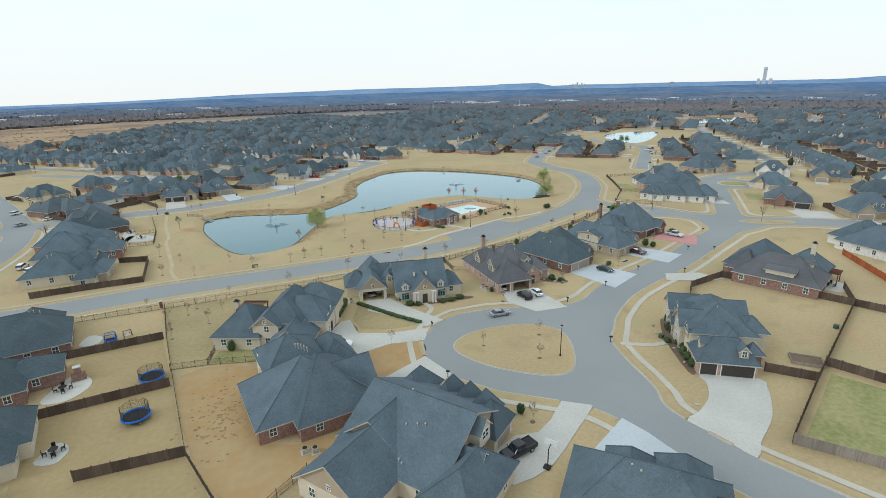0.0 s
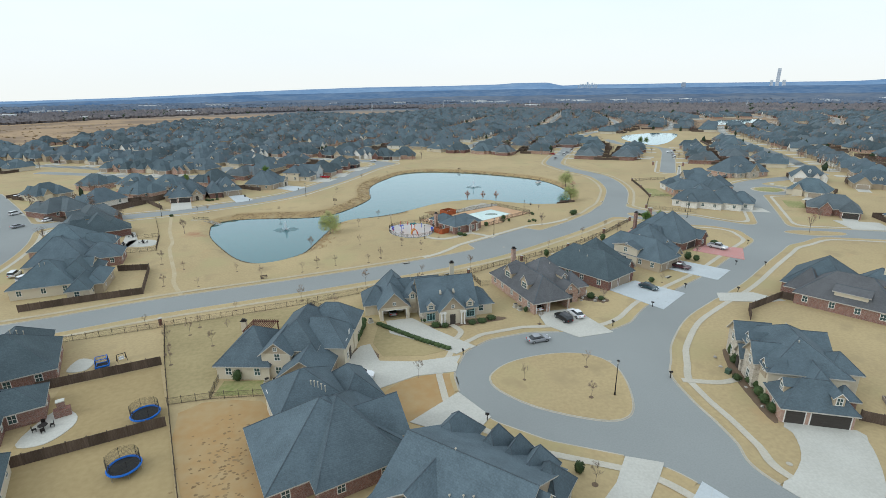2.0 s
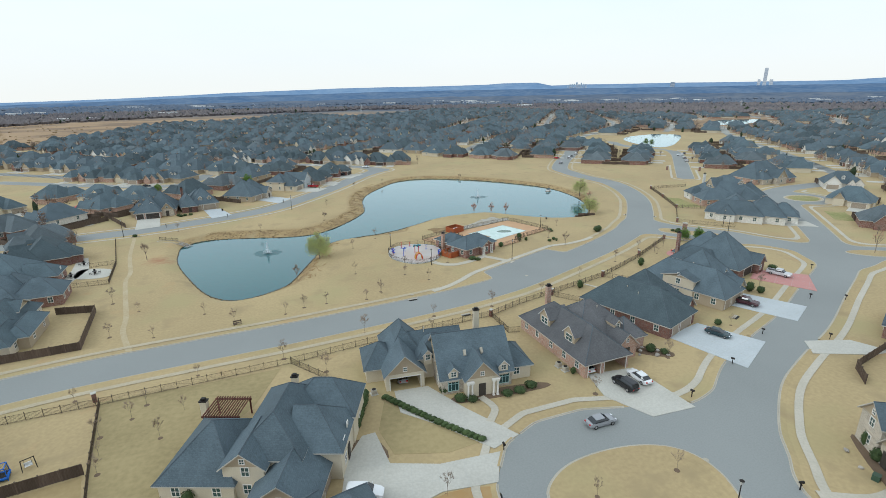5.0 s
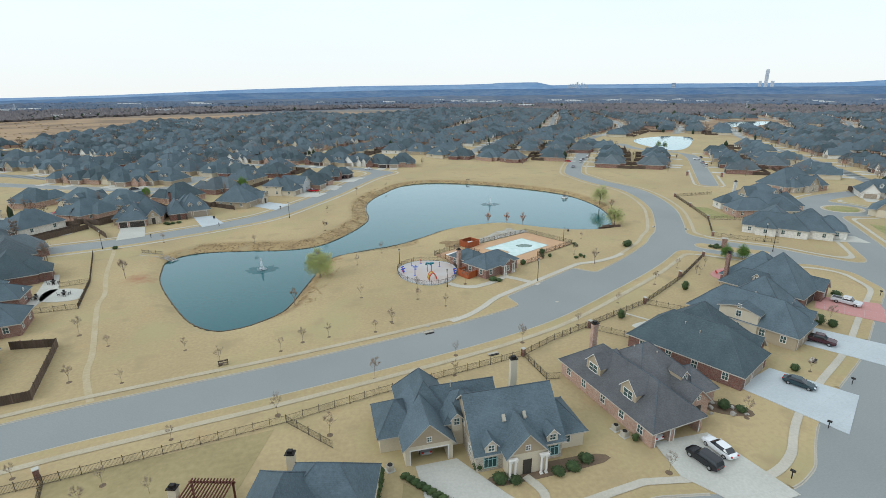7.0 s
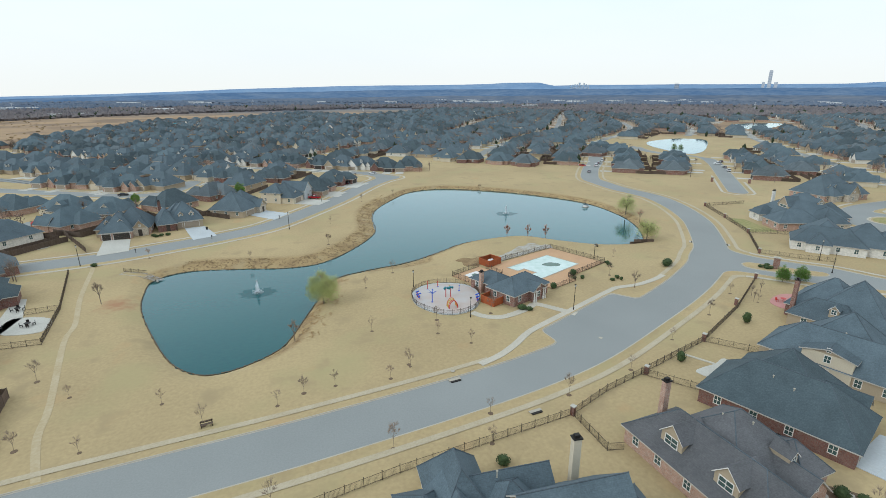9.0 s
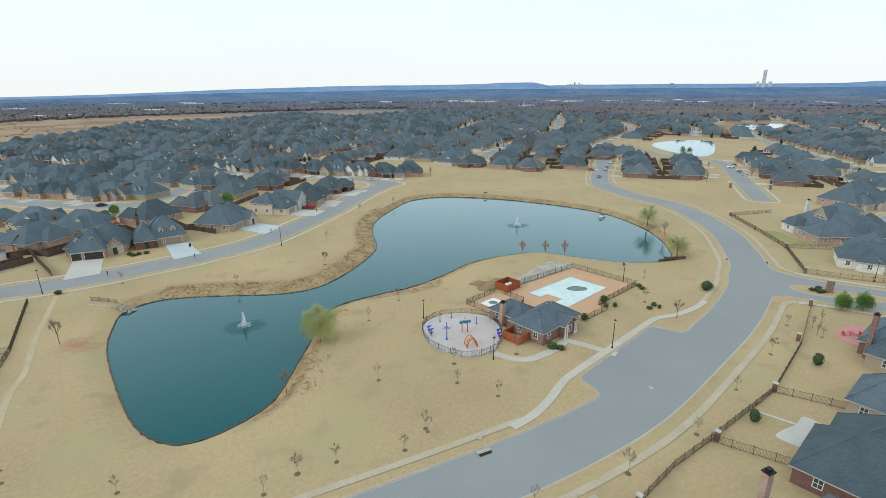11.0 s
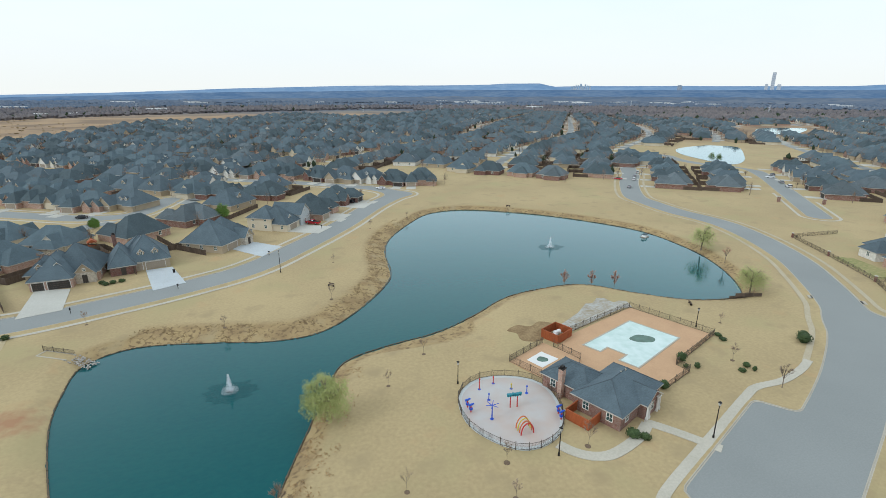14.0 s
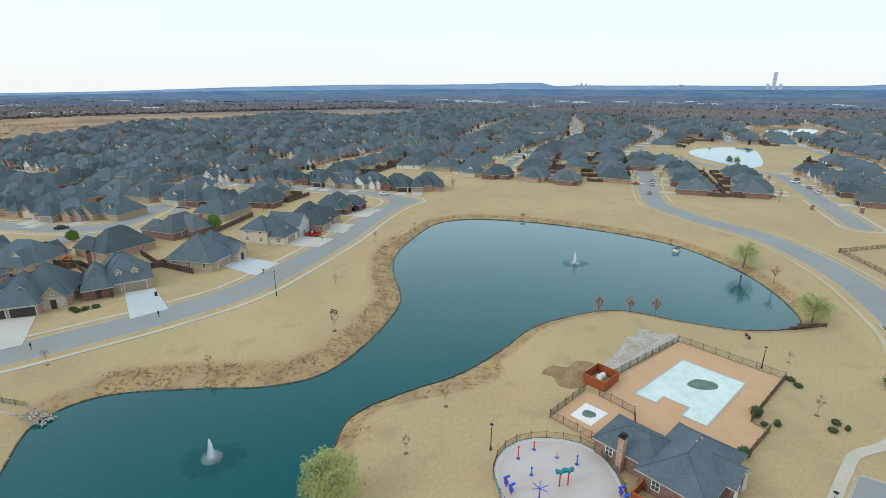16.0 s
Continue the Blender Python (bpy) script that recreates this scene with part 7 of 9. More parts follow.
for x, y, h in ((61.9, 165.8, 6.4), (-1.3, 258.7, 6.6), (37.7, 169.1, 4.9), (87.2, 196.5, 4.6), (29.6, 190.5, 4.6), (46.8, 70.5, 6.6), (143, 166, 6.5), (-60, 234.5, 6.5), (150, 175, 6.5)):
    street_lamp(x, y, h)


def letter_box(x, y, rot):
    ob = thing("letter_box", "black post-mounted letter box at the kerb", "mailbox", pose(x, y, 0, 0, 0, rot), "kerbside letter boxes")
    part("post", Geo().box(-0.06, -0.06, -0.1, 0.06, 0.06, 1.1).box(-0.2, -0.04, 0.85, 0.2, 0.04, 0.93), IRON, ob)
    g = Geo()
    prof = [(-0.16, 0), (0.16, 0), (0.16, 0.16), (0.1, 0.27), (0, 0.31), (-0.1, 0.27), (-0.16, 0.16)]
    g.add([(a, -0.3, 1.1 + b) for a, b in prof] + [(a, 0.3, 1.1 + b) for a, b in prof], [tuple(range(7)), tuple(range(13, 6, -1))] + [(i, i + 7, (i + 1) % 7 + 7, (i + 1) % 7) for i in range(7)])
    part("box", g, IRON, ob)


for x, y, r in ((59.1, 72.2, 80), (24.1, 70.1, 60), (49, 39.4, 60), (26.5, 90, 0), (61, 92.5, 20), (75.5, 98.5, 30), (90.8, 105.8, 25), (101.5, 100, 25), (117, 116.2, 25), (124, 113, 25), (-48, 244, 20), (-27, 253.5, 25), (-5, 276, 50), (13, 304, 55), (137, 131.5, 30)):
    letter_box(x, y, r)


def bench(label, x, y, rot):
    ob = thing("bench", label, "bench", pose(x, y, 0, 0, 0, rot))
    for i in range(3):
        part("seat_slat", Geo().box(-0.9, -0.25 + i * 0.17, 0.44, 0.9, -0.11 + i * 0.17, 0.48), WOOD_FENCE, ob)
    for i in range(2):
        part("back_slat", Geo().box(-0.9, 0.26, 0.6 + i * 0.18, 0.9, 0.3, 0.74 + i * 0.18), WOOD_FENCE, ob)
    for sx in (-0.75, 0.75):
        part("leg", Geo().box(sx - 0.04, -0.25, -0.05, sx + 0.04, 0.28, 0.44).box(sx - 0.04, 0.24, 0.44, sx + 0.04, 0.3, 0.95), IRON, ob)


bench("dark slatted park bench facing the road", -13.5, 145.0, 10)
bench("dark slatted park bench above the pond", 11.7, 243.8, -40)
bench("dark slatted park bench by the shore", 95.1, 206.8, 60)
bench("dark slatted park bench on the far bank", 96, 318, 170)
for x, y, r in ((26.5, 145.8, 8), (36, 133.6, 8), (127.6, 201.7, 50), (136.6, 195.0, 230), (92, 113.6, 25)):
    d = thing("storm_drain", "dark storm drain inlet in the kerb", "drain", pose(x, y, 0, 0, 0, r), "kerb drains")
    part("lid", Geo().box(-1.1, -0.1, 0.1, 1.1, 0.5, 0.2), KERB, d)
    # no hole is cut: a solid black box gives the inlet its shade
    part("opening", Geo().box(-0.95, -0.5, 0.04, 0.95, -0.1, 0.185), IRON, d, "solid black box in place of the shaded inlet hole")
for x, y in ((60, 152), (27, 148.8), (52, 80), (60, 50)):
    solo("manhole_cover", Geo().disc((0, 0, 0.02), 0.4, 0.03, 16).ring((0, 0, 0.045), 0.4, 0.02, 16, 4), KERB, "round iron manhole cover", "manhole cover", pose(x, y, 0.0 if y != 148.8 else 0.06))

# ---- pond fittings ----
for x, y, h in ((-9.4, 201.9, 4.2), (87, 262.3, 4.4)):
    rng = random.Random(int(x))
    ob = thing("fountain", "white water jet of a floating pond fountain", "fountain", pose(x, y, -1.45))
    part("float", Geo().disc((0, 0, -0.05), 0.6, 0.25, 14), IRON, ob, "dark floating base")
    g = Geo()
    for k in range(3400):
        a, r, z = rng.uniform(0, 6.28), rng.random() ** 0.8, rng.random()
        if k < 2300:
            rad = (0.62 * (1 - z) + 0.12) * r
        else:
            z, rad = 0.2 * z * z, 1.5 * r
        p, s = Vector((rad * math.cos(a), rad * math.sin(a), z * h * 0.82 + 0.05)), rng.uniform(0.012, 0.04)
        g.add([p + Vector((0, 0, s * 2.6)), p + Vector((s, 0, 0)), p + Vector((-s * 0.5, s * 0.8, 0)), p + Vector((-s * 0.5, -s * 0.8, 0)), p - Vector((0, 0, s))], [(0, 1, 2), (0, 2, 3), (0, 3, 1), (4, 2, 1), (4, 3, 2), (4, 1, 3)])
    part("jet", g, SPRAY, ob)
    blot = [(5.2 * k * math.cos(a), 3.6 * k * math.sin(a)) for a, k in ((2 * math.pi * i / 28, rng.uniform(0.72, 1.1)) for i in range(28))]
    part("ruffle", Geo().slab(blot, -0.04, 0.012), RIPPLE, ob, "ruffled dark water round the jet")
ob = thing("duck_house", "small white floating box on the pond", "float", pose(126.4, 263.5, -1.45, 0, 0, 30))
part("raft", Geo().box(-1.4, -1.1, -0.1, 1.4, 1.1, 0.18), WOOD_GREY, ob)
part("hut", Geo().box(-0.9, -0.7, 0.18, 0.9, 0.7, 1.1), WHITE_PAINT, ob)
part("hut_roof", Geo().add([(-1.1, -0.9, 1.05), (1.1, -0.9, 1.05), (1.1, 0.9, 1.05), (-1.1, 0.9, 1.05), (-1.1, 0, 1.5), (1.1, 0, 1.5)], [(0, 1, 5, 4), (2, 3, 4, 5), (0, 4, 3), (1, 2, 5)]), ROOF_BLUE, ob)
head = thing("drain_headwall", "concrete drain channel with side walls in the bank", "headwall", pose(-43.2, 222.6, 0, 0, 0, -29))
part("wall", Geo().box(-3.6, 0.9, -1.3, 3.6, 1.2, 0.06), KERB, head)
part("wall", Geo().box(-3.6, -1.2, -1.3, 3.6, -0.9, 0.04), KERB, head)
part("end_wall", Geo().box(-3.6, -0.9, -1.3, -3.3, 0.9, 0.06), KERB, head)
part("channel_floor", Geo().box(-3.3, -0.9, -1.3, 3.6, 0.9, -0.25), BROKEN_SLAB, head, "muddy channel floor")
# black panel on the end wall, for the shade inside a culvert
part("culvert", Geo().box(-3.32, -0.6, -0.24, -3.26, 0.6, 0.0), IRON, head, "thin black panel in place of the shaded culvert mouth")
rng = random.Random(8)
for i in range(110):
    s = rng.uniform(0.12, 0.24)
    a, b = rng.uniform(0, 4.6), rng.uniform(-1.5, 1.5) * (1 - 0.06 * i % 0.3)
    x, y = -39.6 + 0.87 * a + 0.49 * b, 220.6 - 0.49 * a + 0.87 * b
    solo("rock", Geo().lump((0, 0, 0), s, s * 0.8, s * 0.6, rng, 0.25, n=6, rings=4), ROCK, "grey riprap stone at the drain outlet", "rock", pose(x, y, -0.3 - 0.2 * a, 0, 0, rng.uniform(0, 360)), "riprap stones")

# ---- vehicles ----
TYRE = mat("black_rubber", (0.02, 0.02, 0.02), 0.8)
RIM = mat("silver_rim", (0.5, 0.5, 0.5), 0.3, metal=0.8)
CAR_GLASS = mat("dark_car_glass", (0.015, 0.02, 0.025), 0.05, spec=0.8)
LIGHT_WHITE, LIGHT_RED = mat("headlight_glass", (0.7, 0.72, 0.75), 0.1, spec=0.8), mat("tail_light_red", (0.4, 0.015, 0.012), 0.2)
paint_cache = {}


def paint(name, c):
    if name not in paint_cache:
        paint_cache[name] = mat(name + "_car_paint", c, 0.22, 0.1, spot=tuple(v * 0.85 for v in c), amount=0.4, spec=0.6)
    return paint_cache[name]


def loft(sections):
    """A smooth body from cross-sections (x, half width at sill, half width at belt, z0, z1)."""
    g = Geo()
    v, f = [], []
    for x, wa, wb, z0, z1 in sections:
        v += [(x, -wa, z0), (x, -wa * 1.04, (z0 + z1) / 2), (x, -wb, z1), (x, wb, z1), (x, wa * 1.04, (z0 + z1) / 2), (x, wa, z0)]
    for i in range(len(sections) - 1):
        for j in range(6):
            a, b = i * 6 + j, i * 6 + (j + 1) % 6
            f.append((a, b, b + 6, a + 6))
    n = len(v)
    f += [(5, 4, 3, 2, 1, 0), tuple(range(n - 6, n))]
    return g.add(v, f)


def car(kind, colour_name, colour, label, x, y, rot, z=0.1):
    """x forward. kind: sedan, suv or pickup."""
    m = paint(colour_name, colour)
    ob = thing("pickup" if kind == "pickup" else "car", label, "pickup truck" if kind == "pickup" else "car", pose(x, y, z, 0, 0, rot))
    if kind == "sedan":
        L, W, belt, roof_z, cab = 4.8, 0.9, 0.92, 1.45, ((-1.9, 0.93), (-1.15, 1.43), (0.15, 1.45), (1.05, 0.95))
    elif kind == "suv":
        L, W, belt, roof_z, cab = 4.8, 0.95, 1.08, 1.75, ((-2.3, 1.1), (-2.05, 1.72), (0.3, 1.76), (1.1, 1.1))
    else:
        L, W, belt, roof_z, cab = 5.8, 1.0, 1.12, 1.88, ((-0.75, 1.12), (-0.6, 1.84), (0.7, 1.88), (1.35, 1.14))
    h = L / 2
    nose = belt * 0.8
    if kind == "pickup":
        body = loft([(-h, W * 0.95, W * 0.93, 0.45, belt), (-0.8, W, W * 0.96, 0.38, belt), (1.3, W, W * 0.96, 0.38, belt + 0.02), (h - 0.3, W, W * 0.9, 0.4, belt - 0.06), (h, W * 0.86, W * 0.8, 0.48, belt - 0.2)])
    else:
        body = loft([(-h, W * 0.8, W * 0.78, 0.45, belt - 0.1), (-h + 0.4, W * 0.97, W * 0.9, 0.32, belt), (-1.0, W, W * 0.95, 0.28, belt), (1.1, W, W * 0.95, 0.28, belt), (h - 0.45, W * 0.97, W * 0.86, 0.32, nose + 0.08), (h, W * 0.78, W * 0.7, 0.42, nose - 0.12)])
    part("body", body, m, ob, smooth=False)
    (a, za), (b, zb), (c, zc), (d, zd) = cab
    part("cabin_glass", loft([(a, W * 0.84, W * 0.8, belt - 0.04, za), (b, W * 0.88, W * 0.7, belt - 0.04, zb - 0.05), (c, W * 0.88, W * 0.7, belt - 0.04, zc - 0.05), (d, W * 0.84, W * 0.8, belt - 0.04, zd)]), CAR_GLASS, ob, "dark tinted car windows")
    part("roof_panel", loft([(b - 0.12, W * 0.66, W * 0.6, zb - 0.09, zb - 0.02), (b + 0.15, W * 0.72, W * 0.66, zb - 0.08, zb + 0.02), (c - 0.15, W * 0.72, W * 0.66, zc - 0.08, zc + 0.02), (c + 0.12, W * 0.66, W * 0.6, zc - 0.1, zc - 0.02)]), m, ob)
    if kind == "pickup":
        part("cargo_bed", Geo().box(-h + 0.15, -W * 0.8, belt - 0.02, -0.95, W * 0.8, belt + 0.012), IRON, ob, "dark open cargo bed")
        for sy in (-1, 1):
            part("bed_rail", Geo().box(-h, sy * W * 0.93 - 0.06, belt, -0.75, sy * W * 0.93 + 0.06, belt + 0.08), m, ob)
    for wx in (-h * 0.6, h * 0.62):
        for sy in (-1, 1):
            r = 0.33 if kind == "sedan" else 0.38
            t = part("tyre", Geo().tube((wx, sy * (W - 0.16), r), (wx, sy * (W + 0.04), r), r, r, 14), TYRE, ob)
            part("rim", Geo().tube((wx, sy * (W + 0.0), r), (wx, sy * (W + 0.055), r), r * 0.62, r * 0.55, 10), RIM, t)
    for sy in (-1, 1):
        part("headlight", Geo().box(h - 0.26, sy * W * 0.62 - 0.16, 0.6, h - 0.02, sy * W * 0.62 + 0.16, 0.74), LIGHT_WHITE, ob)
        part("tail_light", Geo().box(-h - 0.02, sy * W * 0.66 - 0.14, 0.68, -h + 0.2, sy * W * 0.66 + 0.14, 0.86), LIGHT_RED, ob)
        part("mirror", Geo().box(cab[3][0] - 0.35, sy * (W + 0.12) - 0.09, belt, cab[3][0] - 0.22, sy * (W + 0.12) + 0.09, belt + 0.14), m, ob)
    return ob


car("sedan", "silver", (0.3, 0.31, 0.33), "silver grey sedan parked at the loop kerb", 42.8, 91.0, 3, 0.04)
car("suv", "black", (0.015, 0.016, 0.02), "black estate car parked on the driveway", 52.4, 98.3, 100)
car("sedan", "white", (0.75, 0.76, 0.77), "white sedan parked on the driveway", 56.1, 99.4, 95)
car("sedan", "dark_green", (0.02, 0.045, 0.055), "dark blue-green sedan parked on the driveway", 81.8, 108.2, -62)
car("pickup", "maroon", (0.05, 0.012, 0.018), "dark maroon pickup parked on the driveway", 99.8, 118.6, -60)
car("sedan", "white", (0.75, 0.76, 0.77), "white car inside the open brick garage", 49.0, 105.6, 96, 0.07)
car("pickup", "pale_silver", (0.55, 0.56, 0.57), "pale silver pickup truck on the red driveway", 124, 130.4, -66)
car("pickup", "black", (0.015, 0.016, 0.02), "black pickup truck parked by the garage", 27.8, 48.2, 198)
car("suv", "white", (0.75, 0.76, 0.77), "white utility vehicle parked on the driveway", 6.6, 87.6, -18)
car("pickup", "red", (0.42, 0.01, 0.02), "bright red pickup parked on the driveway", 10.2, 311.6, 145, 0.1)
car("sedan", "silver", (0.3, 0.31, 0.33), "grey car inside the open garage", 16.6, 112.6, 88, 0.07)
for i, (x, y, r, c) in enumerate([(-77, 163, 60, "white"), (-84, 190, 95, "white"), (-103, 240, 60, "white"), (-88, 222, 40, "black"), (-110, 232, 60, "silver"), (178, 342, 50, "silver"), (196, 362, 50, "white"), (188, 366, 140, "red"), (204, 372, 50, "silver"), (214, 382, 50, "white"), (221, 330, -40, "black"), (233, 320, -40, "white"), (262, 318, 60, "white"), (271, 330, 60, "silver"),
                                  (187, 178, 55, "black"), (222, 112, -28, "black"), (-60, 330, 0, "black"), (-52, 318, 20, "white"), (30, 346, 60, "black"), (48, 376, 150, "white"), (290, 352, 60, "black"), (280, 345, 150, "white")]):
    car("sedan" if i % 3 else "suv", c, {"white": (0.75, 0.76, 0.77), "black": (0.015, 0.016, 0.02), "silver": (0.3, 0.31, 0.33), "red": (0.42, 0.01, 0.02)}[c], f"{c} car parked in a residential street", x, y, r)

# ---- back-yard things ----
AZURE = mat("azure_vinyl", (0.02, 0.14, 0.55), 0.5, amount=0.3)
NET = mat("black_trampoline_net", (0.06, 0.055, 0.045), 0.9)
for x, y, h in ((-27.2, 85.7, 1.7), (-26.6, 73.6, 1.9)):
    ob = thing("trampoline", "round trampoline with blue padding and a net", "trampoline", pose(x, y, 0), "trampolines")
    part("mat", Geo().disc((0, 0, 0.82), 1.85, 0.05, 28), TYRE, ob, "black jumping mat")
    part("padding", Geo().ring((0, 0, 0.9), 2.0, 0.17, 28, 6), AZURE, ob, "blue padded rim")
    for i in range(6):
        a = 2 * math.pi * i / 6
        px, py = 2.05 * math.cos(a), 2.05 * math.sin(a)
        part("leg", Geo().tube((px, py, 0), (px, py, 0.9), 0.04, 0.04), RIM, ob)
        part("pole", Geo().tube((px, py, 0.9), (px, py, 0.9 + h), 0.035, 0.035), TYRE, ob)
    g = Geo()
    for k in range(96):
        a = 2 * math.pi * k / 96
        px, py = 1.98 * math.cos(a), 1.98 * math.sin(a)
        g.tube((px, py, 0.95), (px, py, 0.85 + h), 0.012, 0.012, 3, 0, False)
    for z in np.linspace(1.1, 0.85 + h, 9):
        g.ring((0, 0, float(z)), 1.98, 0.012, 32, 3)
    part("net", g, NET, ob, "sagging black safety net")


def ac_unit(x, y, rot=0):
    ob = thing("air_conditioner", "grey outdoor air-conditioning unit on a pad", "air conditioner", pose(x, y, 0, 0, 0, rot), "outdoor cooling units")
    part("pad", Geo().box(-0.6, -0.6, -0.05, 0.6, 0.6, 0.1), CONCRETE, ob)
    v, f = [], []
    for i in range(14):
        s = 0.44 if i % 4 > 1 else 0.41
        v += [(-s, -s, 0.1 + i * 0.06), (s, -s, 0.1 + i * 0.06), (s, s, 0.1 + i * 0.06), (-s, s, 0.1 + i * 0.06)]
    for i in range(13):
        f += [(4 * i + k, 4 * i + (k + 1) % 4, 4 * i + 4 + (k + 1) % 4, 4 * i + 4 + k) for k in range(4)]
    g = Geo().add(v, f + [(52, 53, 54, 55)])
    part("casing", g, KERB, ob)
    part("fan_grille", Geo().disc((0, 0, 0.9), 0.36, 0.05, 14), IRON, ob)


for x, y in ((-9.4, 90.6), (-8.0, 90.2), (-1.0, 57.6), (0.4, 57.3), (45, 107.6), (45.4, 106), (66.5, 117.5), (67.2, 116), (11.2, 109.4)):
    ac_unit(x, y, 10)


PERGOLA_WOOD = mat("red_brown_stained_timber", (0.12, 0.04, 0.028), 0.75, spot=(0.07, 0.028, 0.02), fine=3, coarse=0.5, amount=0.8, vary=0.2, stretch_xyz=(8, 8, 1))


def pergola(x, y, rot, w, d, h):
    ob = thing("pergola", "reddish-brown timber pergola with open slats", "pergola", pose(x, y, 0, 0, 0, rot))
    for sx in (0, w):
        for sy in (0, d):
            part("post", Geo().box(sx - 0.1, sy - 0.1, -0.1, sx + 0.1, sy + 0.1, h), PERGOLA_WOOD, ob)
    for sy in (0, d):
        part("beam", Geo().box(-0.3, sy - 0.08, h, w + 0.3, sy + 0.08, h + 0.25), PERGOLA_WOOD, ob)
    for i in range(int(w / 0.4) + 1):
        part("slat", Geo().box(i * 0.4 - 0.06, -0.4, h + 0.25, i * 0.4 + 0.06, d + 0.4, h + 0.42), PERGOLA_WOOD, ob)


pergola(-14.6, 107.4, -18, 5.2, 4.6, 2.5)
pergola(129.5, 79.5, 28, 4.5, 4.5, 2.8)
ob = thing("backboard_hoop", "portable basketball hoop on a black pole", "basketball hoop", pose(30.5, 44.6, 0.1, 0, 0, 40))
part("pole", Geo().tube((0, 0, 0), (0, 0, 2.9), 0.08, 0.08, 8).tube((0, 0, 2.8), (0.7, 0, 3.2), 0.06, 0.06), IRON, ob)
part("backboard", Geo().box(0.7, -0.9, 2.9, 0.76, 0.9, 3.95), WHITE_PAINT, ob)
part("hoop", Geo().ring((1.05, 0, 3.05), 0.23, 0.02, 16, 4), ORANGE_PAINT, ob)
part("base", Geo().box(-0.6, -0.45, -0.02, 0.3, 0.45, 0.2), IRON, ob)
ob = thing("toddler_trampoline", "small square blue toddler trampoline with a dark net", "trampoline", pose(-39.6, 105.2, 0, 0, 0, 15))
part("mat", Geo().box(-0.95, -0.75, 0.42, 0.95, 0.75, 0.47), TYRE, ob, "black jumping mat")
for ax, ay, bx, by in ((-1.15, -0.95, 1.15, -0.7), (-1.15, 0.7, 1.15, 0.95), (-1.15, -0.7, -0.9, 0.7), (0.9, -0.7, 1.15, 0.7)):
    part("padding", Geo().box(ax, ay, 0.3, bx, by, 0.56), AZURE, ob, "bright blue padding")
for sx in (-1.05, 1.05):
    for sy in (-0.85, 0.85):
        part("leg", Geo().tube((sx, sy, 0), (sx, sy, 0.4), 0.05, 0.05), AZURE, ob)
        part("pole", Geo().tube((sx, sy, 0.5), (sx * 0.9, sy * 0.9, 1.9), 0.06, 0.05), AZURE, ob)
g = Geo()
for k in range(15):
    q = -1 + 2 * k / 14
    for p in ((q, -0.83), (q, 0.83), (-1.02, q * 0.83), (1.02, q * 0.83)):
        g.tube((*p, 0.55), (p[0] * 0.92, p[1] * 0.92, 1.8), 0.012, 0.012, 3, 0, False)
part("net", g, NET, ob, "dark safety net")
part("top_rail", Geo().box(-0.98, -0.8, 1.84, 0.98, -0.72, 1.94).box(-0.98, 0.72, 1.84, 0.98, 0.8, 1.94).box(-0.98, -0.72, 1.84, -0.9, 0.72, 1.94).box(0.9, -0.72, 1.84, 0.98, 0.72, 1.94), AZURE, ob)
ob = thing("garden_swing", "small black garden swing frame with a pale seat", "swing", pose(-36.8, 106.6, 0, 0, 0, 30))
for sx in (-0.8, 0.8):
    part("leg", Geo().tube((sx, -0.6, 0), (sx * 0.9, 0, 1.5), 0.05, 0.05).tube((sx, 0.6, 0), (sx * 0.9, 0, 1.5), 0.05, 0.05), IRON, ob)
part("crossbar", Geo().tube((-0.8, 0, 1.5), (0.8, 0, 1.5), 0.06, 0.06), IRON, ob)
part("seat", Geo().box(-0.45, -0.2, 0.4, 0.45, 0.2, 0.46).box(-0.45, 0.16, 0.46, 0.45, 0.22, 0.9), WHITE_PAINT, ob, "pale swing seat")
for sx in (-0.4, 0.4):
    part("rope", Geo().tube((sx, 0, 0.45), (sx, 0, 1.5), 0.02, 0.02, 4), IRON, ob)
ob = thing("outdoor_fireplace", "brick outdoor fireplace on a curved patio", "fireplace", pose(-40.2, 90.2, 0, 0, 0, 20))
part("hearth", Geo().box(-1.1, -0.6, -0.02, 1.1, 0.6, 1.3).box(-0.5, -0.4, 1.3, 0.5, 0.4, 2.6), BRICK_RED, ob)
part("cap", Geo().box(-0.6, -0.5, 2.6, 0.6, 0.5, 2.75), CONCRETE, ob)
for pts in ([(-44, 84), (-40, 83), (-37.6, 86.5), (-38.4, 90), (-42, 92)], [(-45.5, 105), (-42.2, 104.6), (-42, 108), (-45, 109.5)], [(-38, 67), (-35, 66), (-34.2, 69), (-36.6, 71)], [(127, 76), (133, 80), (130, 86), (124, 82)], [(69, 135.6), (71, 136.6), (74.4, 137), (77.6, 138), (78, 134), (74, 131), (71, 132)], [(60, 111), (64, 109), (66.5, 113), (62.5, 115)], [(-60, 190), (-52, 189), (-53, 196), (-61, 198)]):
    solo("patio", Geo().slab(curve_through(pts, 4, True), -0.04, 0.08), CONCRETE, "curved pale concrete patio", "patio", kind="structure")


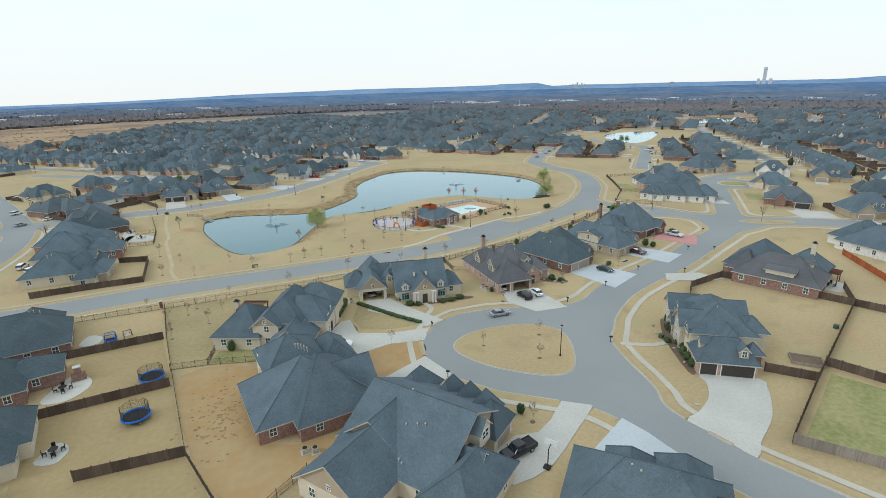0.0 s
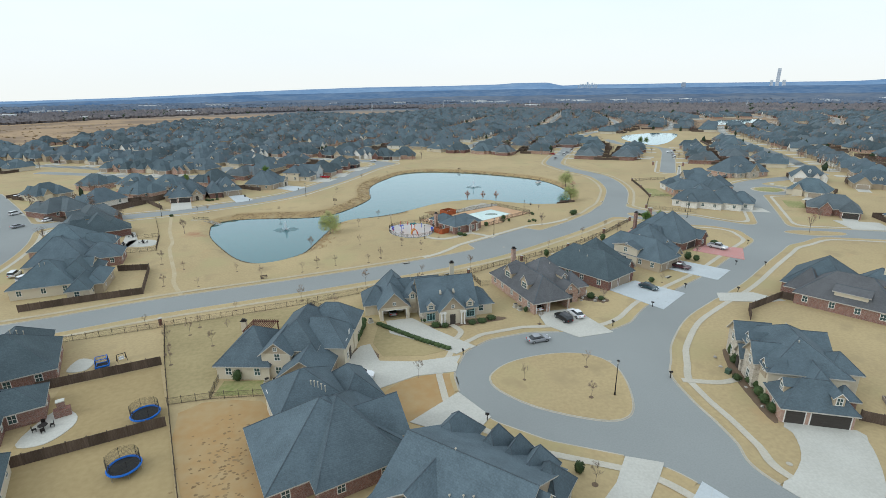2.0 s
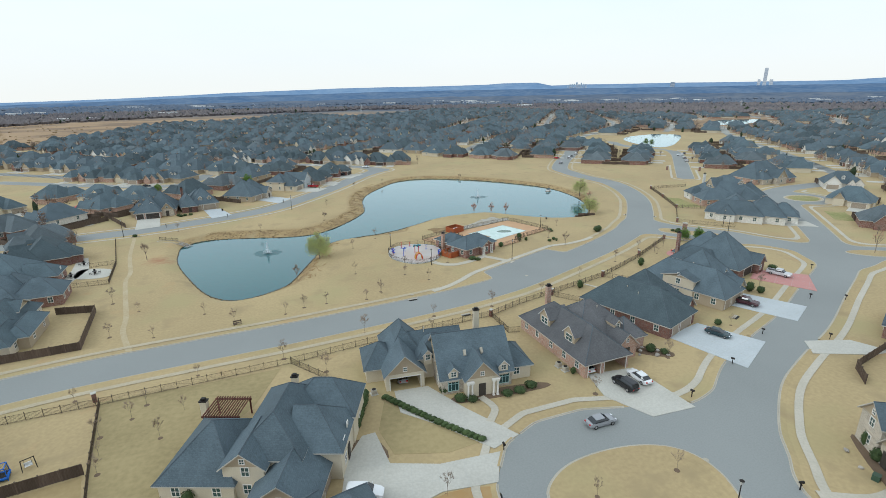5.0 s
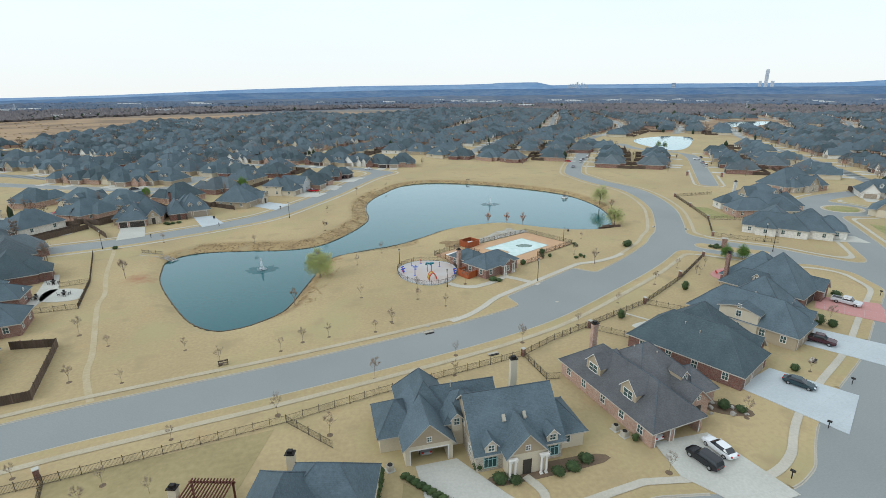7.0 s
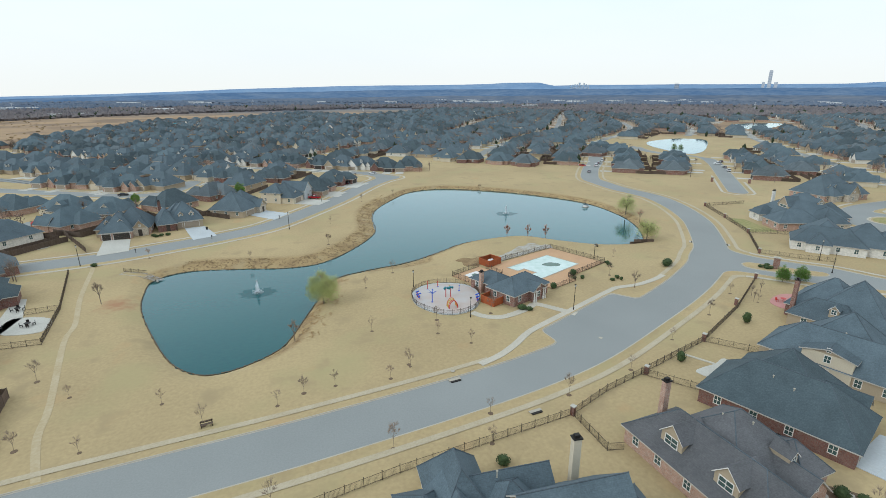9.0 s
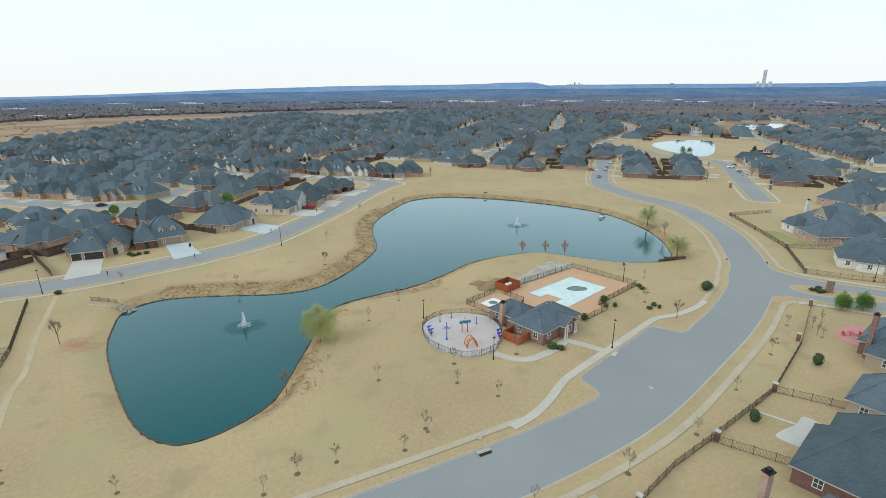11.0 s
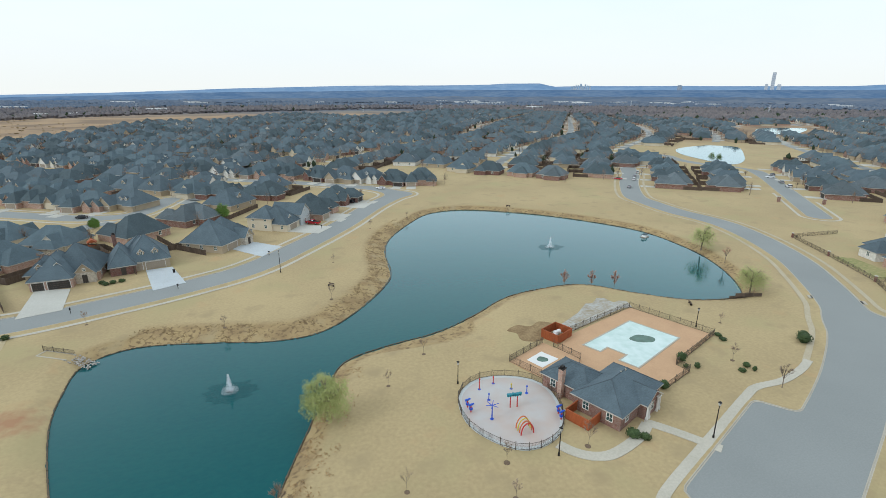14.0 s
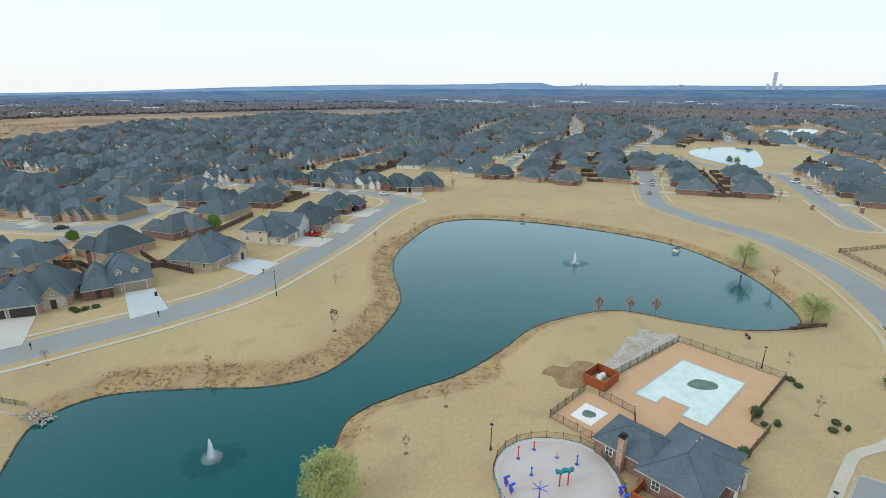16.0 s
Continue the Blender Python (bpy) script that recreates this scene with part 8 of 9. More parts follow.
def patio_set(x, y):
    ob = thing("patio_table", "dark round patio table", "table", pose(x, y, 0.08))
    part("tabletop", Geo().disc((0, 0, 0.7), 0.65, 0.04, 16), IRON, ob)
    part("pedestal", Geo().tube((0, 0, 0), (0, 0, 0.7), 0.1, 0.06, 8), IRON, ob)
    for a in (20, 110, 200, 290):
        c = thing("patio_chair", "dark metal patio chair", "chair", pose(x + 1.1 * math.cos(radians(a)), y + 1.1 * math.sin(radians(a)), 0.08, 0, 0, a - 90), "patio chairs")
        part("seat", Geo().box(-0.26, -0.26, 0.4, 0.26, 0.26, 0.46), IRON, c)
        part("backrest", Geo().box(-0.26, 0.22, 0.46, 0.26, 0.28, 1.0), IRON, c)
        for sx in (-0.22, 0.22):
            for sy in (-0.22, 0.22):
                part("leg", Geo().box(sx - 0.03, sy - 0.03, 0, sx + 0.03, sy + 0.03, 0.4), IRON, c)


for x, y in ((-41.6, 87), (-36, 68.6), (128.5, 80.5), (-56, 193)):
    patio_set(x, y)
ob = thing("garden_bed", "raised timber garden bed with wire sides", "garden bed", pose(88.5, 54.4, 0, 0, 0, -40))
for ax, ay, bx, by in ((-2.6, -1.8, 2.6, -1.7), (-2.6, 1.7, 2.6, 1.8), (-2.6, -1.7, -2.5, 1.7), (2.5, -1.7, 2.6, 1.7)):
    part("board", Geo().box(ax, ay, -0.05, bx, by, 0.6), WOOD_GREY, ob)
part("soil", Geo().box(-2.5, -1.7, -0.05, 2.5, 1.7, 0.4), MULCH, ob)
for x, y in ((106.8, 62.6), (69.9, 70.6)):
    u = thing("utility_box", "green metal utility cabinet on the lawn", "utility box", pose(x, y, 0, 0, 0, 20))
    part("cabinet", Geo().box(-0.45, -0.4, -0.03, 0.45, 0.4, 0.75), mat("utility_green", (0.05, 0.09, 0.06), 0.6), u)
    part("lid", Geo().box(-0.48, -0.43, 0.75, 0.48, 0.43, 0.82), mat("utility_green_lid", (0.06, 0.1, 0.07), 0.6), u)
GREEN_LAWN = mat("patchy_green_lawn", (0.2, 0.215, 0.075), 0.95, spot=(0.36, 0.31, 0.15), fine=1.2, coarse=0.12, amount=1.0, bump=0.2, world_space=True)
for pts in ([(68.5, 38.5), (88.8, 50), (97.5, 35), (82, 22.5)], [(-18, 89), (-9.2, 87.2), (-7.5, 91), (-16.8, 93.4)], [(157.5, 206), (166.5, 202), (168, 210), (170.5, 221), (166, 224)], [(196, 168), (206, 180), (212, 176), (202, 164)]):
    solo("lawn", Geo().slab(pts, -0.03, 0.035), GREEN_LAWN, "patchy green winter lawn", "lawn", kind="structure")

solo("lawn", Geo().slab([(221.5 + (x - 221.5) * 0.82, 201 + (y - 201) * 0.82) for x, y in PLANTER], -0.03, 0.06), GREEN_LAWN, "green lawn in the round planter of the close", "lawn", kind="structure")
tagged(new("pavement", ribbon(PLANTER + PLANTER[:2], 0.6, -0.05, 0.12).mesh("pavement", PAVING)), "pale concrete ring round the planter", "path", kind="structure")
DULL_LAWN = mat("dull_olive_lawn", (0.36, 0.29, 0.15), 0.95, spot=(0.27, 0.22, 0.11), fine=1.2, coarse=0.08, amount=1.0, bump=0.2, world_space=True)
solo("lawn", Geo().slab([(-33, 121), (-28.8, 103), (-24.4, 88.6), (-18.5, 88.4), (-18, 95), (-14, 104), (-8, 112), (-4, 122.8), (-18, 121.6)], -0.03, 0.025), DULL_LAWN, "dull olive lawn beside the cream house", "lawn", kind="structure")
solo("lawn", Geo().slab([(12.4, 106.6), (24.2, 92.8), (19, 92), (11.6, 94), (10.4, 99.8)], -0.03, 0.035), DULL_LAWN, "dull olive lawn between hedge and driveway", "lawn", kind="structure")
YARD_LAWN = mat("dry_olive_tan_yard", (0.365, 0.28, 0.142), 0.95, spot=(0.3, 0.225, 0.11), fine=1.2, coarse=0.07, amount=1.0, bump=0.2, world_space=True)
solo("lawn", Geo().slab([(-44, 99.4), (-29.2, 102.4), (-24.4, 86.4), (-17.8, 62.3), (-11.4, 49.4), (-18, 43), (-34, 46), (-40, 66), (-44, 82)], -0.03, 0.02), YARD_LAWN, "dry olive-tan lawn of the fenced back yards", "lawn", kind="structure")
BARE_YARD = mat("thin_orange_tan_lawn", (0.36, 0.23, 0.1), 0.95, spot=(0.38, 0.285, 0.15), fine=0.6, coarse=0.09, amount=1.0, bump=0.2, world_space=True)
for pts in ([(-22.6, 85.6), (-10, 85.2), (-8, 76), (-6, 61), (5, 60), (-1, 54.5), (-8, 47.5), (-11.4, 51.5), (-17, 62.5)], [(14, 84.6), (22.4, 84.4), (21.6, 78.8), (12.2, 73.2), (9, 80)]):
    solo("lawn", Geo().slab(curve_through(pts, 3, True), -0.03, 0.03), BARE_YARD, "thin orange-tan lawn with bare patches", "lawn", kind="structure")
rng = random.Random(33)
scuff = Geo()
for _ in range(160):
    x, y, s = -14 + rng.gauss(0, 2.4), 71 + rng.gauss(0, 5), rng.uniform(0.1, 0.35)
    scuff.lump((x, y, 0.03), s, s * 0.7, 0.05, rng, 0.3, n=6, rings=3)
solo("scuffed_soil", scuff, DIRT, "small bare scuffs in the thin lawn", "soil", kind="stuff")

# ---- entrance median, rear gardens and street clutter ----
monument = thing("entrance_monument", "slim red brick entrance pillar with a stone cap", "pillar", pose(131.6, 173.6, 0, 0, 0, -45))
part("plinth", Geo().box(-0.9, -0.55, -0.05, 0.9, 0.55, 0.5), BRICK_RED, monument)
part("shaft", Geo().box(-0.75, -0.4, 0.5, 0.75, 0.4, 3.1), BRICK_RED, monument)
part("cap", Geo().box(-0.9, -0.55, 3.1, 0.9, 0.55, 3.28).box(-0.6, -0.3, 3.28, 0.6, 0.3, 3.42), CONCRETE, monument, "pale stone cap")
for x, y in ((223.9, 292), (238.6, 281.3)):
    p = thing("entrance_pillar", "square brick gate pillar with stone cap", "pillar", pose(x, y, 0, 0, 0, -40), "gate pillars")
    part("shaft", Geo().box(-0.6, -0.6, -0.05, 0.6, 0.6, 2.4), BRICK_RED, p)
    part("cap", Geo().box(-0.75, -0.75, 2.4, 0.75, 0.75, 2.6), CONCRETE, p)
for k, (dx, dy) in enumerate(((-1.6, 1.8), (-2.6, 0.6), (-0.2, 2.6), (-1.4, 0.4), (-3, 2.2))):
    shrub("low dark green shrub round the brick pillar", 131.4 + dx, 173.4 + dy, 0.8, 0.7, 0.8, 300 + k)
SPRING = mat("fresh_spring_leaves", (0.16, 0.27, 0.055), 0.8, spot=(0.1, 0.18, 0.04), fine=2, coarse=0.6, amount=0.9)
for k, (x, y, h) in enumerate(((123.7, 164.9, 4.6), (128, 163.2, 4.8), (-68.8, 327.2, 4.6), (-24.2, 328.6, 7.0), (305, 416, 6.5), (309, 413, 6.0))):
    stand(bare_tree("tree", "small tree in bright spring leaf", h, 400 + k, TWIG, 0.09, 2, 5, 0.5, SPRING, 0.0, ring=False), x, y)
for k, (x, y, h) in enumerate(((94.3, 148.7, 2.6), (32, 56.4, 1.9), (-12.5, 297.6, 2.8), (84, 178.6, 1.0), (75.6, 75.2, 2.4))):
    shrub("upright dark evergreen shrub", x, y, 0.38 * h, 0.38 * h, h, 320 + k)
for k, (x, y) in enumerate(((112.7, 161.6), (105.8, 157.3), (108, 160))):
    stand(bare_tree("tree", "thin bare garden tree", 3.2, 430 + k, TWIG, 0.05, 2, 5, 0.35, ring=False), x, y)
solo("patio", Geo().slab(curve_through([(109, 155.6), (112, 157.6), (116, 158.6), (119, 157.4), (116.6, 154.6), (113, 151.4), (110.6, 150.6), (108.6, 152.6)], 4, True), -0.04, 0.08), DRIVE_PINK, "red-tinted concrete patio behind the house", "patio", kind="structure")
red_set = thing("garden_table", "red garden table with two red chairs", "garden table", pose(112.4, 155.2, 0.08))
part("tabletop", Geo().disc((0, 0, 0.7), 0.6, 0.05, 14), RED_PAINT, red_set)
part("leg", Geo().tube((0, 0, 0), (0, 0, 0.7), 0.06, 0.06, 8), RED_PAINT, red_set)
for x, y, r in ((111, 155.6, 80), (113.6, 154.4, -100)):
    c = thing("garden_chair", "red garden chair on the patio", "chair", pose(x, y, 0.08, 0, 0, r), "red garden chairs")
    part("seat", Geo().box(-0.28, -0.28, 0.4, 0.28, 0.28, 0.46), RED_PAINT, c)
    part("backrest", Geo().box(-0.28, 0.22, 0.46, 0.28, 0.28, 1.0), RED_PAINT, c)
    for sx in (-0.24, 0.24):
        for sy in (-0.24, 0.24):
            part("leg", Geo().tube((sx, sy, 0), (sx, sy, 0.4), 0.03, 0.03, 6), RED_PAINT, c)
hut = thing("playhouse", "small brown wooden playhouse with pitched roof", "playhouse", pose(-60.7, 299.4, 0, 0, 0, 20))
for sx in (-1, 1):
    for sy in (-1, 1):
        part("post", Geo().box(sx * 1.1 - 0.08, sy * 1.1 - 0.08, -0.05, sx * 1.1 + 0.08, sy * 1.1 + 0.08, 2.4), WOOD_ORANGE, hut)
part("deck", Geo().box(-1.2, -1.2, 1.2, 1.2, 1.2, 1.32), WOOD_ORANGE, hut)
part("roof", Geo().add([(-1.4, -1.4, 2.4), (1.4, -1.4, 2.4), (1.4, 1.4, 2.4), (-1.4, 1.4, 2.4), (0, -1.4, 3.4), (0, 1.4, 3.4)], [(0, 4, 5, 3), (1, 2, 5, 4), (0, 1, 4), (2, 3, 5), (0, 3, 2, 1)]), WOOD_ORANGE, hut)
for x, y in ((-47.2, 263), (-44.6, 262.6), (-46, 261.6), (-42.6, 263.2)):
    shrub("dark clipped shrub in the front bed", x, y, 0.9, 0.8, 0.9, int(-x * 10))
bin_ob = thing("wheelie_bin", "black wheeled rubbish bin by the driveway", "bin", pose(-30.5, 267.1, 0, 0, 0, 20))
part("body", Geo().tube((0, 0, 0.05), (0, 0, 0.95), 0.36, 0.45, 4), IRON, bin_ob)
part("lid", Geo().box(-0.36, -0.36, 0.95, 0.36, 0.36, 1.03), IRON, bin_ob)
for x, y, r, c in ((-122.6, 258, 60, "white"), (-123, 281, 60, "silver"), (-82, 168, 92, "white"), (-117, 296, 60, "black"), (-92, 256, 20, "white"), (-79.2, 346.9, 10, "black"), (228, 236, 55, "black"), (-140, 300, 60, "white")):
    car("sedan" if c != "white" else "suv", c, {"white": (0.75, 0.76, 0.77), "black": (0.015, 0.016, 0.02), "silver": (0.3, 0.31, 0.33)}[c], f"{c} car parked in a residential street", x, y, r)
swing = thing("play_set", "yellow and red garden play set with a slide", "play set", pose(-91, 285, 0, 0, 0, 30))
for sx in (-1, 1):
    for sy in (-1, 1):
        part("post", Geo().box(sx * 0.9 - 0.07, sy * 0.9 - 0.07, -0.05, sx * 0.9 + 0.07, sy * 0.9 + 0.07, 2.8), WOOD_ORANGE, swing)
part("platform", Geo().box(-1, -1, 1.3, 1, 1, 1.42), WOOD_ORANGE, swing)
part("slide", Geo().add([(1, -0.35, 1.4), (1, 0.35, 1.4), (4, 0.35, 0.1), (4, -0.35, 0.1), (1, -0.35, 1.3), (1, 0.35, 1.3), (4, 0.35, 0.0), (4, -0.35, 0.0)], [(0, 3, 2, 1), (4, 5, 6, 7), (0, 4, 7, 3), (1, 2, 6, 5), (2, 3, 7, 6)]), YELLOW_PAINT, swing, "yellow slide")
part("canopy", Geo().add([(-1.1, -1.1, 2.8), (1.1, -1.1, 2.8), (1.1, 1.1, 2.8), (-1.1, 1.1, 2.8), (0, 0, 3.6)], [(0, 1, 4), (1, 2, 4), (2, 3, 4), (3, 0, 4), (0, 3, 2, 1)]), RED_PAINT, swing, "red canopy")
solo("patio", Geo().slab(curve_through([(-83.5, 258), (-80.5, 256.8), (-77.6, 258.4), (-77.6, 261.6), (-80.5, 263.2), (-83.4, 262)], 4, True), -0.04, 0.08), CONCRETE, "small pale concrete patio", "patio", kind="structure")
patio_set(-80.5, 260)
solo("patio", Geo().slab([(-66.2, 211), (-63.4, 210.6), (-59.2, 198.4), (-60, 186), (-62.4, 185.6), (-63.6, 198)], -0.04, 0.08), CONCRETE, "pale concrete patio behind the west houses", "patio", kind="structure")
patio_set(-61.6, 192)
patio_set(-62, 203)
pier = thing("retaining_wall", "dark timber retaining wall at the pond corner", "retaining wall", pose(112, 207.4, 0, 0, 0, -14))
for k in range(3):
    part("sleeper", Geo().box(-3.4, -0.15, -1.4 + 0.45 * k, 3.4, 0.15, -0.97 + 0.45 * k), WOOD_FENCE, pier)

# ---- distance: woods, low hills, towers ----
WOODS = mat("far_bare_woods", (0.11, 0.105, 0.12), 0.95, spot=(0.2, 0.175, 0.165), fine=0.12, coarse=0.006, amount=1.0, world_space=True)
FAR_GREEN = mat("far_evergreens", (0.03, 0.045, 0.022), 0.95, fine=0.3, coarse=0.05)
# aerial haze is painted into these three base colours as blue
HAZE_HILL = mat("haze_blue_hills", (0.155, 0.25, 0.4), 1.0, spot=(0.24, 0.33, 0.46), fine=0.02, coarse=0.004, amount=1.0, world_space=True, spec=0.0, stretch_xyz=(1.0, 1.0, 9.0))
HAZE_WOOD = mat("haze_grey_woods", (0.095, 0.13, 0.19), 1.0, spot=(0.17, 0.19, 0.225), fine=0.03, coarse=0.006, amount=1.0, world_space=True, spec=0.0, stretch_xyz=(1.0, 1.0, 9.0))
HAZE_NEAR = mat("haze_blue_woods", (0.08, 0.14, 0.245), 1.0, spot=(0.16, 0.215, 0.3), fine=0.03, coarse=0.006, amount=1.0, world_space=True, spec=0.0, stretch_xyz=(1.0, 1.0, 9.0))
YARD_TWIG = mat("brown_yard_twigs", (0.15, 0.11, 0.088), 0.95, spot=(0.21, 0.16, 0.125), fine=1, coarse=0.05, amount=1.0, world_space=True)
rng = random.Random(4)
woods, pines, scrub, brush = Geo(), Geo(), Geo(), Geo()


def clump(g, x, y, s, h):
    """One bushy crown: a ring on the ground, a wider ring above it and a top."""
    n, v = 6, []
    for r, z in ((0.7, 0.0), (1.0, 0.5)):
        for i in range(n):
            a = 2 * math.pi * i / n + r
            k = s * r * rng.uniform(0.7, 1.2)
            v.append((x + k * math.cos(a), y + k * math.sin(a), h * z * rng.uniform(0.8, 1.2)))
    v.append((x + rng.uniform(-0.3, 0.3) * s, y, h))
    g.add(v, [(i, (i + 1) % n, n + (i + 1) % n, n + i) for i in range(n)] + [(n + i, n + (i + 1) % n, 2 * n) for i in range(n)])


# crowns beyond 1700 m, given the haze-tinted colour
far_clumps = Geo()
for _ in range(36000):
    a, d = rng.uniform(-0.62, 1.25), 560 * (5.2 ** rng.random())
    x, y = 5 + d * math.sin(a), 136 + d * math.cos(a)
    beyond, field_side = d - float(np.interp(a, *TRACT_EDGE)), a < 0.0 or (a < 0.24 and d < 1500)
    if beyond < 5:
        continue
    thick = noise.noise(Vector((x * 0.0026, y * 0.0026, 3)))
    if field_side and d < 1350 + 500 * a:
        if thick > 0.05 and rng.random() < 0.12:
            clump(scrub, x, y, rng.uniform(0.8, 2.6), rng.uniform(0.4, 1.4))
    elif d < 1700:
        if thick > -0.35 or rng.random() < 0.25:
            clump(pines if rng.random() < 0.035 else woods, x, y, rng.uniform(3, 6.5), rng.uniform(5, 11))
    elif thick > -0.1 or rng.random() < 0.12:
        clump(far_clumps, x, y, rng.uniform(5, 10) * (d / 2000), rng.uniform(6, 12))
spots = []
for n_spot, (x, y) in enumerate(HOUSE_SPOTS[7:]):
    for _ in range(2 if n_spot < 110 else 5):
        a, d = rng.uniform(0, 6.28), rng.uniform(12, 17)
        spots.append((x + d * math.cos(a), y + d * math.sin(a), n_spot))
tx, ty = np.array([p[0] for p in spots]), np.array([p[1] for p in spots])
room = pond_field(tx, ty) > 3
for f, w in road_lines:
    room &= f(tx, ty) - w > 0.5
for (px, py, n_spot), ok in zip(spots, room):
    if not ok or rng.random() > (0.55 if n_spot < 110 else 0.75):
        continue
    r, h = rng.uniform(1.5, 3.1), rng.uniform(5.5, 10)
    if n_spot > 90 and rng.random() < 0.13:
        clump(pines, px, py, r * 0.7, h * 0.7)
    else:
        brush.tube((px, py, -0.1), (px, py, h * 0.6), 0.14, 0.06, 4, 0, False)
        if n_spot < 110:
            h *= 0.75
            for _ in range(26):
                q = Vector((px + rng.gauss(0, r * 0.35), py + rng.gauss(0, r * 0.35), h * rng.uniform(0.65, 1.0)))
                brush.tube((px, py, h * rng.uniform(0.3, 0.5)), q, 0.035, 0.008, 3, 1, False)
        brush.leaves((px, py, h * 0.66), r * 0.8, r * 0.8, h * 0.34, 140 if n_spot < 110 else 46, 0.13 if n_spot < 110 else 0.4, rng, 1, 0.1, 0.0)
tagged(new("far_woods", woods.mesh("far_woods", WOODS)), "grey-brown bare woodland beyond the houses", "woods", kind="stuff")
tagged(new("far_woods", far_clumps.mesh("far_woods", HAZE_WOOD)), "bare woodland far out, tinted with painted blue-grey haze", "woods", kind="stuff")
tagged(new("street_trees", brush.mesh("street_trees", [BARK, YARD_TWIG])), "bare brown yard trees among the far houses", "trees", kind="stuff")
tagged(new("field_scrub", scrub.mesh("field_scrub", TUFT)), "low brown scrub in the far field", "scrub", kind="stuff")
tagged(new("far_evergreens", pines.mesh("far_evergreens", FAR_GREEN)), "scattered dark evergreens among the far houses", "trees", kind="stuff")


def ridge(name, dist, low, profile, m, seed, label):
    """A long low rise along the horizon."""
    g, k = Geo(), 400
    top, foot, rear = [], [], []
    for i in range(k):
        a = -0.85 + 2.3 * i / (k - 1)
        h = float(np.interp(a, *profile)) + low * noise.noise(Vector((a * 9 + seed, seed, 0))) + 0.5 * low * noise.noise(Vector((a * 45, seed, 1)))
        x, y = math.sin(a), math.cos(a)
        foot.append((dist * 0.93 * x, dist * 0.93 * y, -2)), top.append((dist * x, dist * y, h)), rear.append((dist * 1.05 * x, dist * 1.05 * y, -2))
    v = foot + top + rear
    f = [(i, i + 1, k + i + 1, k + i) for i in range(k - 1)] + [(k + i, k + i + 1, 2 * k + i + 1, 2 * k + i) for i in range(k - 1)]
    tagged(new(name, mesh_of(name, [(x + 5, y, z) for x, y, z in v], f, m, smooth=True)), label, "hills", kind="structure")


ridge("backdrop", 2700, 3, ([-0.85, -0.3, 0.3, 0.7, 1.4], [2, 8, 24, 26, 24]), HAZE_WOOD, 2.0, "wooded rise in the distance, coloured with blue-grey haze")
ridge("backdrop", 3500, 3, ([-0.85, -0.42, -0.1, 0.3, 0.7, 1.4], [6, 14, 42, 58, 58, 60]), HAZE_NEAR, 4.0, "wooded rise in the distance, coloured with dark blue haze")
ridge("backdrop", 4400, 1.6, ([-0.85, -0.42, -0.28, -0.107, 0.09, 0.29, 0.372, 0.4, 0.465, 0.492, 0.56, 0.715, 0.88, 0.94, 1.0, 1.1, 1.4], [12, 22, 34, 64, 89, 96, 101, 109, 111, 86, 91, 90, 86, 87, 100, 114, 110]), HAZE_HILL, 7.0, "low hills along the horizon, coloured with blue haze")
# city towers carry the haze in their own colour, pale and blue
CITY = mat("hazy_blue_grey_building", (0.38, 0.47, 0.58), 0.8)
PALE = mat("pale_far_building", (0.55, 0.57, 0.6), 0.8)
SOFTB = mat("dull_far_windows", (0.44, 0.47, 0.52), 0.6)
GREYB = mat("grey_far_building", (0.3, 0.35, 0.42), 0.8)


def tower(label, ang, dist, w, d, h, m, storeys):
    ob = thing("tower_block", label, "tower", pose(5 + dist * math.sin(ang), dist * math.cos(ang), 0, 0, 0, -math.degrees(ang)))
    part("wall", Geo().box(-w / 2, -d / 2, -2, w / 2, d / 2, h), m, ob)
    for i in range(storeys):
        z = 8 + (h - 12) * i / storeys
        part("window_band", Geo().box(-w * 0.42, -d / 2 - 0.4, z, w * 0.42, -d / 2, z + (h - 12) / storeys * 0.4), SOFTB, ob)
    part("roof_cap", Geo().box(-w * 0.4, -d * 0.4, h, w * 0.4, d * 0.4, h + 3), m, ob)


